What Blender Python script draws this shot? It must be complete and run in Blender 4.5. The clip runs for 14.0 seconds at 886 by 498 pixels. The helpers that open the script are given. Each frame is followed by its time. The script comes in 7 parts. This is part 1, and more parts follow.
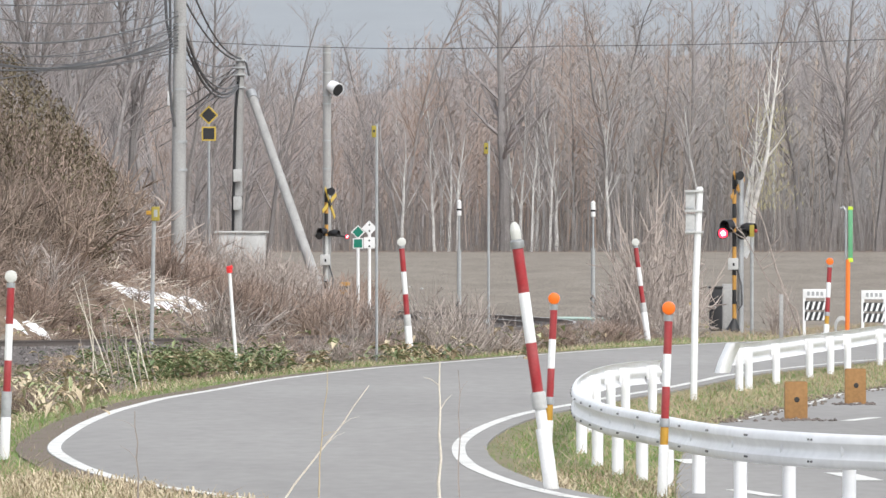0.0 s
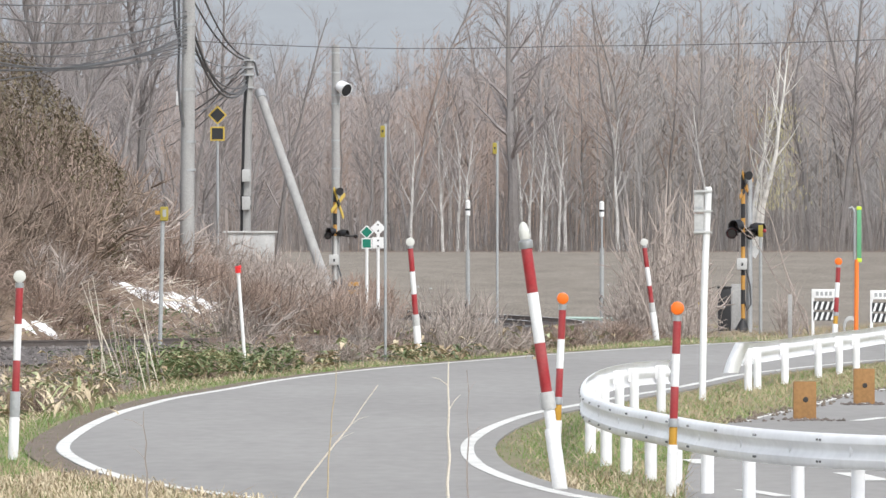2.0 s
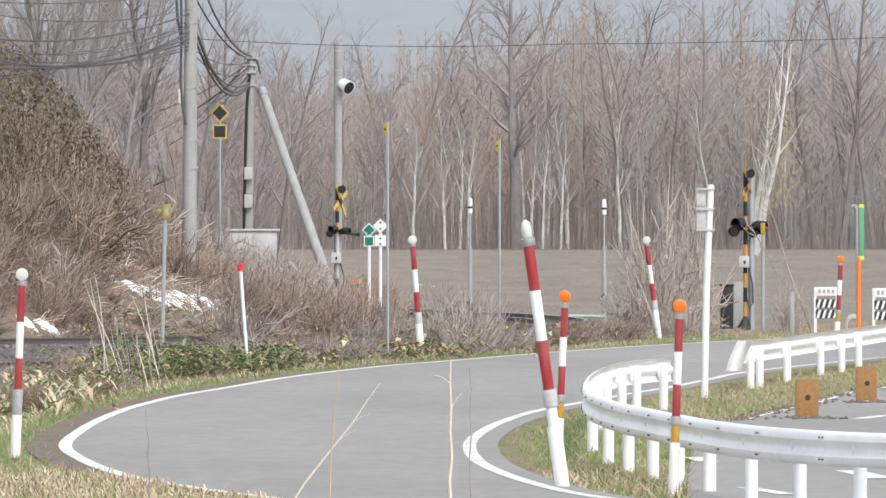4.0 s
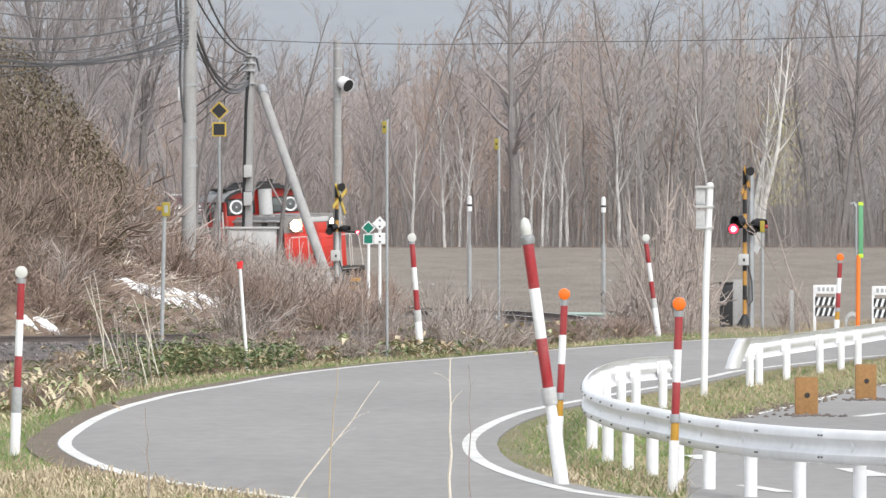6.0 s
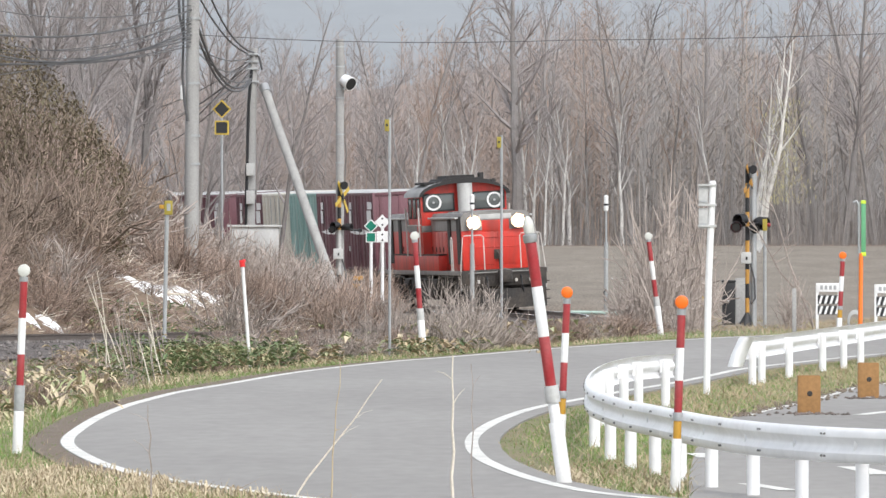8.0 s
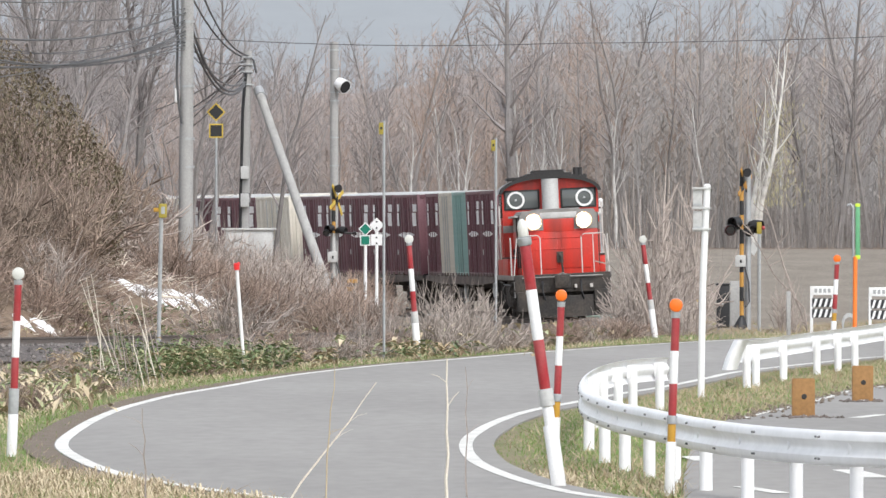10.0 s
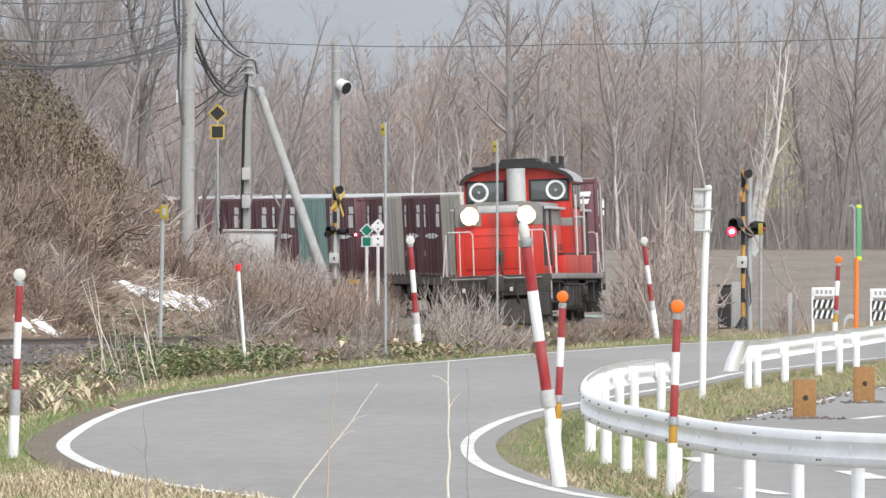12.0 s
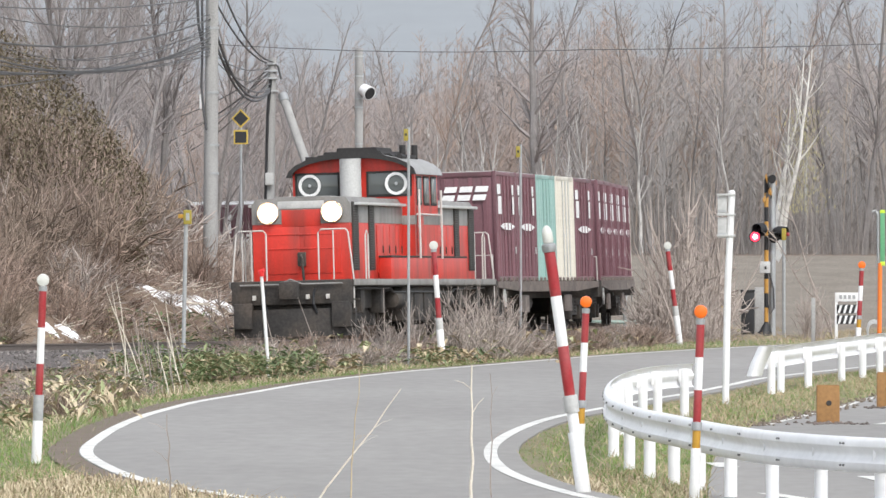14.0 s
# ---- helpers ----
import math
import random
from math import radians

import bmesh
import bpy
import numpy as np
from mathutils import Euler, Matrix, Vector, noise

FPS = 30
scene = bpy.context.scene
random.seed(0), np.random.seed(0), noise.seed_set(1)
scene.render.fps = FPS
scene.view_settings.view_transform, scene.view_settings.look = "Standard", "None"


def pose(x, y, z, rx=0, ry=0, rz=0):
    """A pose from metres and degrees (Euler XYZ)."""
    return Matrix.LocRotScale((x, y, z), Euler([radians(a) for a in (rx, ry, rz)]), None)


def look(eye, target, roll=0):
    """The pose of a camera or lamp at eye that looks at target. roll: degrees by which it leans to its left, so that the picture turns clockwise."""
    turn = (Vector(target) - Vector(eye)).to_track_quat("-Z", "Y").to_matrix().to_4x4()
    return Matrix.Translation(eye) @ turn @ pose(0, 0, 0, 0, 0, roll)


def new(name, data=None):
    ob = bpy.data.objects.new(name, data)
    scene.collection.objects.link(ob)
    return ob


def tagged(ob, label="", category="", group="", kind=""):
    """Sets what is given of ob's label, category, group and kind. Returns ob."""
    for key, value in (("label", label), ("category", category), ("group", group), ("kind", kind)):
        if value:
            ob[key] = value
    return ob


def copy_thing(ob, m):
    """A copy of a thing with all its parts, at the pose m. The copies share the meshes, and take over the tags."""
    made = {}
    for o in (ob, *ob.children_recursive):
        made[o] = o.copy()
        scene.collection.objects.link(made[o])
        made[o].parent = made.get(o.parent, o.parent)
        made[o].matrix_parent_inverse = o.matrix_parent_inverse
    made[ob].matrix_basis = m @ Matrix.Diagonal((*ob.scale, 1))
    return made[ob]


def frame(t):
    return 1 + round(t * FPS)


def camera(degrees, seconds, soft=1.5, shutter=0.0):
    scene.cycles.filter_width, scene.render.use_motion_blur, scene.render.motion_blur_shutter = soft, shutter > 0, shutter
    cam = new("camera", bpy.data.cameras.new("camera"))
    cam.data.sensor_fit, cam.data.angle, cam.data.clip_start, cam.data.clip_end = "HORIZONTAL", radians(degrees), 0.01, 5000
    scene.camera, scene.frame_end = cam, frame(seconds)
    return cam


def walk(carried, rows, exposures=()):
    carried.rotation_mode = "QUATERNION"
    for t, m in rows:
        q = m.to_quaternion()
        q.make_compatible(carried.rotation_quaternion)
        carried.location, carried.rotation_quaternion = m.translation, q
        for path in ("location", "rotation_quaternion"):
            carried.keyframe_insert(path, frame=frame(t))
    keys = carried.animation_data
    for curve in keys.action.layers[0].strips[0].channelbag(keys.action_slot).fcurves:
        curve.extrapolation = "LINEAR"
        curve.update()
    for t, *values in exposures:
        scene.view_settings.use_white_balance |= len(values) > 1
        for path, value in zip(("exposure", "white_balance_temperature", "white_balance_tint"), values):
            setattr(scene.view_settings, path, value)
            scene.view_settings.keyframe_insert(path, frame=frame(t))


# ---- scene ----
cam = camera(5.322, 14.0, 1.5)
walk(cam, [
    (0, pose(0, 0, 2.9, 89.8234, 0, -0.0625)),
    (0.5, pose(0, 0, 2.9, 89.8234, 0, -0.0374)),
    (1, pose(0, 0, 2.9, 89.8183, 0, -0.0211)),
    (1.5, pose(0, 0, 2.9, 89.8128, 0, -0.0156)),
    (2, pose(0, 0, 2.9, 89.8234, 0, -0.0102)),
    (2.5, pose(0, 0, 2.9, 89.8234, 0, 0.0000)),
    (3, pose(0, 0, 2.9, 89.8234, 0, 0.0000)),
    (5.5, pose(0, 0, 2.9, 89.7870, 0, 0.0102)),
    (6, pose(0, 0, 2.9, 89.7975, 0, 0.0000)),
    (6.5, pose(0, 0, 2.9, 89.8077, 0, 0.0000)),
    (7, pose(0, 0, 2.9, 89.8026, 0, 0.0102)),
    (7.5, pose(0, 0, 2.9, 89.7975, 0, 0.0207)),
    (8, pose(0, 0, 2.9, 89.7870, 0, 0.0156)),
    (10.5, pose(0, 0, 2.9, 89.8077, 0, -0.0211)),
    (11, pose(0, 0, 2.9, 89.8077, 0, -0.0105)),
    (11.5, pose(0, 0, 2.9, 89.8077, 0, -0.0054)),
    (12, pose(0, 0, 2.9, 89.8128, 0, -0.0105)),
    (12.5, pose(0, 0, 2.9, 89.8183, 0, 0.0051)),
    (13, pose(0, 0, 2.9, 89.8234, 0, 0.0309)),
    (13.5, pose(0, 0, 2.9, 89.8390, 0, 0.0727)),
    (14, pose(0, 0, 2.9, 89.8441, 0, 0.1298)),
], exposures=[(0.0, 0.75), (14.0, 0.75)])

# ---- world and sun: a bright overcast spring day ----
world = bpy.data.worlds.new("overcast_sky")
scene.world = world
world.use_nodes = True
wn, wl = world.node_tree.nodes, world.node_tree.links
sky = wn.new("ShaderNodeTexSky")
sky.sky_type, sky.sun_disc = "NISHITA", False
sky.sun_elevation, sky.sun_rotation = radians(48), radians(150)
pale = wn.new("ShaderNodeHueSaturation")
pale.inputs["Saturation"].default_value = 0.32
wl.new(sky.outputs[0], pale.inputs["Color"])
wl.new(pale.outputs[0], wn["Background"].inputs[0])
wn["Background"].inputs[1].default_value = 0.15

sun = new("sun", bpy.data.lights.new("sun", "SUN"))
sun.data.energy, sun.data.angle, sun.data.color = 1.5, radians(25), (1.0, 0.97, 0.92)
sun.matrix_world = look((48, -48, 112), (0, 40, 0))


# ---- materials ----
def material(name, color, rough=0.7, metal=0.0, vary=0.15, scale=6.0, bump=0.0, bump_scale=40.0, dark=None, blotch=0.0, per_object=0.0, island=0.0, streak=1.0):
    """A surface with grain at a fine scale, stains at a coarse one (drawn out downwards by streak) and an optional shift from piece to piece."""
    m = bpy.data.materials.new(name)
    m.use_nodes = True
    n, k = m.node_tree.nodes, m.node_tree.links
    b = n["Principled BSDF"]
    b.inputs["Roughness"].default_value, b.inputs["Metallic"].default_value = rough, metal
    tc = n.new("ShaderNodeTexCoord")
    fine, coarse = n.new("ShaderNodeTexNoise"), n.new("ShaderNodeTexNoise")
    fine.inputs["Scale"].default_value, fine.inputs["Detail"].default_value = scale * 6, 4
    coarse.inputs["Scale"].default_value, coarse.inputs["Detail"].default_value = scale * 0.6, 5
    drawn = n.new("ShaderNodeMapping")
    drawn.inputs["Scale"].default_value = (1, 1, 1 / streak)
    k.new(tc.outputs["Object"], drawn.inputs["Vector"])
    k.new(tc.outputs["Object"], fine.inputs["Vector"])
    k.new(drawn.outputs[0], coarse.inputs["Vector"])
    dark = dark or tuple(c * 0.55 for c in color)
    mix = n.new("ShaderNodeMix")
    mix.data_type = "RGBA"
    mix.inputs["A"].default_value, mix.inputs["B"].default_value = (*color, 1), (*dark, 1)
    ramp = n.new("ShaderNodeMapRange")
    ramp.inputs["From Min"].default_value, ramp.inputs["From Max"].default_value = 0.42, 0.72
    ramp.inputs["To Max"].default_value = min(1, vary + blotch)
    k.new(coarse.outputs[0], ramp.inputs["Value"])
    k.new(ramp.outputs[0], mix.inputs["Factor"])
    hsv = n.new("ShaderNodeHueSaturation")
    k.new(mix.outputs["Result"], hsv.inputs["Color"])
    val = n.new("ShaderNodeMapRange")
    val.inputs["From Min"].default_value, val.inputs["From Max"].default_value = 0.3, 0.7
    val.inputs["To Min"].default_value, val.inputs["To Max"].default_value = 1 - vary, 1 + vary
    k.new(fine.outputs[0], val.inputs["Value"])
    last = val.outputs[0]
    for amount, node, out in ((per_object, "ShaderNodeObjectInfo", "Random"), (island, "ShaderNodeNewGeometry", "Random Per Island")):
        if amount:
            src, r, mul = n.new(node), n.new("ShaderNodeMapRange"), n.new("ShaderNodeMath")
            r.inputs["To Min"].default_value, r.inputs["To Max"].default_value = 1 - amount, 1 + amount
            mul.operation = "MULTIPLY"
            k.new(src.outputs[out], r.inputs["Value"])
            k.new(last, mul.inputs[0])
            k.new(r.outputs[0], mul.inputs[1])
            last = mul.outputs[0]
    k.new(last, hsv.inputs["Value"])
    k.new(hsv.outputs[0], b.inputs["Base Color"])
    if bump:
        bt, bn = n.new("ShaderNodeTexNoise"), n.new("ShaderNodeBump")
        bt.inputs["Scale"].default_value, bt.inputs["Detail"].default_value = bump_scale, 3
        bn.inputs["Strength"].default_value, bn.inputs["Distance"].default_value = bump, 0.01
        k.new(tc.outputs["Object"], bt.inputs["Vector"])
        k.new(bt.outputs[0], bn.inputs["Height"])
        k.new(bn.outputs[0], b.inputs["Normal"])
    return m


def glowing(name, color, strength):
    m = bpy.data.materials.new(name)
    m.use_nodes = True
    b = m.node_tree.nodes["Principled BSDF"]
    b.inputs["Base Color"].default_value = (*color, 1)
    b.inputs["Emission Color"].default_value, b.inputs["Emission Strength"].default_value = (*color, 1), strength
    return m


def two_scale(name, stops, scale, rough=0.95, bump=0.4, stretch=(1, 1, 1), grain=0.25):
    """Ground: several colours mixed by noise, from coarse patches down to grain."""
    m = bpy.data.materials.new(name)
    m.use_nodes = True
    n, k = m.node_tree.nodes, m.node_tree.links
    b = n["Principled BSDF"]
    b.inputs["Roughness"].default_value = rough
    b.inputs["Specular IOR Level"].default_value = 0.2
    tc, mp = n.new("ShaderNodeTexCoord"), n.new("ShaderNodeMapping")
    mp.inputs["Scale"].default_value = stretch
    k.new(tc.outputs["Object"], mp.inputs["Vector"])
    nt, nf = n.new("ShaderNodeTexNoise"), n.new("ShaderNodeTexNoise")
    nt.inputs["Scale"].default_value, nt.inputs["Detail"].default_value, nt.inputs["Roughness"].default_value = scale, 8, 0.7
    nf.inputs["Scale"].default_value, nf.inputs["Detail"].default_value = scale * 30, 4
    k.new(mp.outputs[0], nt.inputs["Vector"])
    k.new(mp.outputs[0], nf.inputs["Vector"])
    ramp = n.new("ShaderNodeValToRGB")
    e = ramp.color_ramp.elements
    for i, (p, c) in enumerate(stops):
        el = e[i] if i < 2 else e.new(p)
        el.position, el.color = p, (*c, 1)
    k.new(nt.outputs[0], ramp.inputs[0])
    hsv, val = n.new("ShaderNodeHueSaturation"), n.new("ShaderNodeMapRange")
    val.inputs["From Min"].default_value, val.inputs["From Max"].default_value = 0.3, 0.7
    val.inputs["To Min"].default_value, val.inputs["To Max"].default_value = 1 - grain, 1 + grain
    k.new(nf.outputs[0], val.inputs["Value"])
    k.new(val.outputs[0], hsv.inputs["Value"])
    k.new(ramp.outputs[0], hsv.inputs["Color"])
    k.new(hsv.outputs[0], b.inputs["Base Color"])
    bn = n.new("ShaderNodeBump")
    bn.inputs["Strength"].default_value, bn.inputs["Distance"].default_value = bump, 0.03
    k.new(nf.outputs[0], bn.inputs["Height"])
    k.new(bn.outputs[0], b.inputs["Normal"])
    return m


SOIL = two_scale("ploughed_soil", [(0.3, (0.185, 0.160, 0.132)), (0.7, (0.275, 0.240, 0.200)), (0.5, (0.23, 0.200, 0.166))], 0.55, bump=0.8, stretch=(1, 0.12, 1), grain=0.35)
TURF = two_scale("patchy_spring_turf", [(0.3, (0.25, 0.195, 0.135)), (0.7, (0.12, 0.16, 0.06)), (0.5, (0.22, 0.205, 0.12))], 0.5)
LITTER = two_scale("leaf_litter", [(0.3, (0.16, 0.115, 0.085)), (0.7, (0.27, 0.205, 0.15)), (0.5, (0.21, 0.155, 0.115))], 1.5)
ASPHALT = two_scale("worn_asphalt", [(0.32, (0.252, 0.243, 0.232)), (0.70, (0.325, 0.315, 0.302)), (0.5, (0.288, 0.278, 0.266))], 0.13, 0.85, 0.06, (1, 0.22, 1), 0.06)
BALLAST = two_scale("track_ballast", [(0.3, (0.085, 0.076, 0.072)), (0.7, (0.20, 0.18, 0.17)), (0.5, (0.135, 0.12, 0.115))], 8.0)
LINE = material("road_line_paint", (0.74, 0.735, 0.70), 0.75, vary=0.12, scale=2.5, dark=(0.36, 0.35, 0.33), blotch=0.4)
WHITE = material("white_paint", (0.80, 0.80, 0.80), 0.45, vary=0.05, scale=6, dark=(0.50, 0.48, 0.44), blotch=0.3, streak=3)
RAILWHITE = material("guardrail_white_enamel", (0.83, 0.83, 0.84), 0.38, vary=0.05, scale=1.2, dark=(0.45, 0.45, 0.46), blotch=0.25)
RED = material("red_reflective_band", (0.31, 0.012, 0.018), 0.45, vary=0.12, scale=7, dark=(0.42, 0.20, 0.19), blotch=0.2, streak=2)
ORANGE = material("orange_reflector", (0.82, 0.155, 0.008), 0.35, vary=0.05, scale=20)
YELLOW = material("yellow_paint", (0.60, 0.42, 0.06), 0.5, vary=0.1, scale=5)
AMBERTAPE = material("amber_tape", (0.50, 0.27, 0.03), 0.5, vary=0.1, scale=8)
BLACK = material("black_paint", (0.018, 0.018, 0.02), 0.55, vary=0.2, scale=5)
STEEL = material("galvanised_steel", (0.42, 0.43, 0.44), 0.45, 0.6, vary=0.1, scale=4, blotch=0.2)
BOLT = material("dull_dark_bolt_steel", (0.16, 0.16, 0.165), 0.5, 0.5, vary=0.15, scale=9)
GREYPOST = material("grey_painted_post", (0.36, 0.37, 0.37), 0.6, vary=0.1, scale=3, blotch=0.2)
CONCRETE = material("weathered_concrete", (0.37, 0.365, 0.355), 0.85, vary=0.14, scale=5, bump=0.3, blotch=0.45, streak=6)
WOOD = material("yellowed_timber", (0.31, 0.165, 0.06), 0.75, vary=0.14, scale=3, bump=0.3, dark=(0.17, 0.085, 0.035), blotch=0.2)
GREEN = material("green_sign_face", (0.0, 0.17, 0.11), 0.45, vary=0.06, scale=5)
LIME = material("lime_green_reflector", (0.12, 0.36, 0.18), 0.4, vary=0.1, scale=5)
LIMETIP = material("lime_yellow_tip", (0.55, 0.75, 0.05), 0.4, vary=0.1, scale=5)
SAFETY = material("safety_orange_paint", (0.85, 0.20, 0.03), 0.5, vary=0.1, scale=5)
REDCAP = material("red_plastic_cap", (0.75, 0.03, 0.03), 0.4, vary=0.1, scale=9)
RUST = material("rusty_rail_steel", (0.13, 0.105, 0.092), 0.6, 0.3, vary=0.2, scale=3)
RAILTOP = material("polished_rail_head", (0.45, 0.44, 0.43), 0.3, 0.9, vary=0.08, scale=3)
STONE = material("dark_ballast_stone", (0.17, 0.153, 0.145), 0.9, vary=0.2, scale=4, island=0.5)
PIPE = material("pale_green_pipe", (0.36, 0.47, 0.42), 0.5, vary=0.1, scale=3, blotch=0.2)
SLEEPER = material("weathered_sleeper_concrete", (0.30, 0.28, 0.26), 0.9, vary=0.2, scale=4)
CABLE = material("black_cable_sheath", (0.075, 0.075, 0.078), 0.6, vary=0.1)
SNOW = material("old_snow", (0.85, 0.86, 0.88), 0.8, vary=0.04, scale=3, dark=(0.5, 0.48, 0.45), blotch=0.2, bump=0.6, bump_scale=8)
PALEGLASS = material("frosted_white_reflector", (0.60, 0.60, 0.56), 0.3, vary=0.05)
LOCORED = material("locomotive_red_paint", (0.60, 0.032, 0.018), 0.45, vary=0.10, scale=4.5, dark=(0.17, 0.035, 0.026), blotch=0.55, streak=5)
LOCOGREY = material("locomotive_grey_paint", (0.255, 0.245, 0.232), 0.5, vary=0.12, scale=4, dark=(0.10, 0.092, 0.085), blotch=0.5, streak=4)
SOOT = material("sooty_black_roof", (0.03, 0.028, 0.028), 0.8, vary=0.25, scale=3)
UNDER = material("grimy_underframe", (0.036, 0.033, 0.031), 0.8, vary=0.3, scale=3, dark=(0.085, 0.066, 0.052), blotch=0.45)
HANDRAIL = material("white_handrail_paint", (0.56, 0.53, 0.50), 0.5, vary=0.12, scale=5)
LIGHTGREY = material("light_grey_metal", (0.50, 0.50, 0.49), 0.5, vary=0.1, scale=4, blotch=0.35, streak=3)
PLUM = material("plum_container_paint", (0.165, 0.072, 0.088), 0.5, vary=0.12, scale=3.5, dark=(0.09, 0.047, 0.052), blotch=0.55, per_object=0.2, streak=7)
TEAL = material("pale_teal_container_paint", (0.27, 0.43, 0.40), 0.55, vary=0.1, scale=3.5, dark=(0.17, 0.20, 0.18), blotch=0.5, streak=7)
CREAM = material("cream_container_paint", (0.66, 0.63, 0.55), 0.55, vary=0.08, scale=3.5, dark=(0.30, 0.25, 0.20), blotch=0.55, streak=7)
MARK = material("white_container_marking", (0.82, 0.82, 0.82), 0.5, vary=0.08, scale=4, blotch=0.1)
LAMPGLOW = glowing("headlight_glow", (1.0, 0.93, 0.84), 30)
# warm brown puts the headlight's orange glare rim into the bowl's colour
GLAREBOWL = material("headlight_reflector", (0.42, 0.25, 0.14), 0.5, 0.0, vary=0.03)
ROOFGREY = material("dusty_grey_roof_paint", (0.34, 0.34, 0.34), 0.6, vary=0.1, scale=2, dark=(0.2, 0.19, 0.18), blotch=0.3)
SILL = material("rusty_brown_sill", (0.17, 0.138, 0.122), 0.8, vary=0.25, scale=2.5, dark=(0.035, 0.03, 0.028), blotch=0.4)
DIRT = two_scale("roadside_dirt", [(0.3, (0.15, 0.12, 0.095)), (0.7, (0.23, 0.19, 0.155)), (0.5, (0.19, 0.155, 0.125))], 2.0)
LOUVRE = material("dark_grey_louvre", (0.05, 0.047, 0.045), 0.6, vary=0.15, scale=3)
CROSSING = material("faded_orange_yellow_paint", (0.52, 0.27, 0.055), 0.6, vary=0.12, scale=6, dark=(0.3, 0.16, 0.05), blotch=0.2)
OLIVE = material("dull_yellow_plate", (0.34, 0.27, 0.04), 0.6, vary=0.15, scale=9)
SIGNALGLOW = glowing("red_signal_glow", (1.0, 0.03, 0.06), 3.2)
SIGNALCORE = glowing("bright_signal_lamp", (1.0, 0.62, 0.62), 5)
SIGNALDARK = material("unlit_dark_lens", (0.012, 0.006, 0.006), 0.25, vary=0.1)
GLASS = bpy.data.materials.new("cab_window_glass")
GLASS.use_nodes = True
GLASS.node_tree.nodes["Principled BSDF"].inputs["Base Color"].default_value = (0.10, 0.11, 0.11, 1)
GLASS.node_tree.nodes["Principled BSDF"].inputs["Roughness"].default_value = 0.06


# ---- mesh building ----
class Geo:
    """Collects faces, with a material for each, and turns them into one mesh object."""

    def __init__(self):
        self.v, self.f, self.i, self.mats = [], [], [], []

    def slot(self, m):
        if m not in self.mats:
            self.mats.append(m)
        return self.mats.index(m)

    def add(self, verts, faces, m):
        b, s = len(self.v), self.slot(m)
        self.v += [tuple(p) for p in verts]
        self.f += [tuple(b + a for a in f) for f in faces]
        self.i += [s] * len(faces)
        return self

    def box(self, lo, hi, m, bevel=0.0, turn=None):
        bm = bmesh.new()
        bmesh.ops.create_cube(bm, size=1)
        size, mid = Vector(hi) - Vector(lo), (Vector(hi) + Vector(lo)) / 2
        for p in bm.verts:
            p.co = Vector([p.co[j] * size[j] for j in range(3)])
        if bevel:
            bmesh.ops.bevel(bm, geom=list(bm.edges), offset=bevel, segments=2, affect="EDGES", profile=0.6)
        bm.verts.index_update()
        vs = [(turn @ p.co if turn else p.co) + mid for p in bm.verts]
        self.add(vs, [[p.index for p in f.verts] for f in bm.faces], m)
        bm.free()
        return self

    def tube(self, pts, radii, m, n=8, cap=True):
        pts = [Vector(p) for p in pts]
        if not isinstance(radii, (list, tuple)):
            radii = [radii] * len(pts)
        rings = []
        for j, p in enumerate(pts):
            d = (pts[min(j + 1, len(pts) - 1)] - pts[max(j - 1, 0)]).normalized()
            a = d.cross(Vector((0, 0, 1)) if abs(d.z) < 0.9 else Vector((0, 1, 0))).normalized()
            c = d.cross(a)
            rings.append([p + (a * math.cos(q) + c * math.sin(q)) * radii[j] for q in [2 * math.pi * t / n for t in range(n)]])
        vs = [q for r in rings for q in r]
        fs = [(j * n + t, j * n + (t + 1) % n, (j + 1) * n + (t + 1) % n, (j + 1) * n + t) for j in range(len(pts) - 1) for t in range(n)]
        if cap:
            fs += [tuple(range(n))[::-1], tuple(range((len(pts) - 1) * n, len(pts) * n))]
        return self.add(vs, fs, m)

    def ball(self, c, r, m, n=14, squash=1.0):
        k = n // 2
        pts = [(c[0], c[1], c[2] - r * squash * math.cos(math.pi * j / k)) for j in range(k + 1)]
        return self.tube(pts, [max(1e-4, r * math.sin(math.pi * j / k)) for j in range(k + 1)], m, n)

    def prism(self, outline, axis, lo, hi, m):
        """An outline in the two other axes, pushed along axis from lo to hi."""
        n = len(outline)
        put = {"x": lambda a, b, c: (c, a, b), "y": lambda a, b, c: (a, c, b), "z": lambda a, b, c: (a, b, c)}[axis]
        vs = [put(a, b, lo) for a, b in outline] + [put(a, b, hi) for a, b in outline]
        fs = [tuple(range(n))[::-1], tuple(range(n, 2 * n))] + [(j, (j + 1) % n, n + (j + 1) % n, n + j) for j in range(n)]
        return self.add(vs, fs, m)

    def mesh(self, name, smooth=None):
        me = bpy.data.meshes.new(name)
        me.from_pydata(self.v, [], self.f)
        for m in self.mats:
            me.materials.append(m)
        me.polygons.foreach_set("material_index", self.i)
        bm = bmesh.new()
        bm.from_mesh(me)
        if len(bm.faces) < 60000:
            bmesh.ops.recalc_face_normals(bm, faces=bm.faces)
        bm.to_mesh(me)
        bm.free()
        if smooth:
            me.shade_smooth()
            me.set_sharp_from_angle(angle=radians(smooth))
        return me


def part(name, geo, parent, label="", smooth=40, at=None):
    """One mesh object under a thing or a part."""
    ob = new(name, geo.mesh(name, smooth) if isinstance(geo, Geo) else geo)
    ob.parent = parent
    if at is not None:
        ob.matrix_basis = at
    return tagged(ob, label)


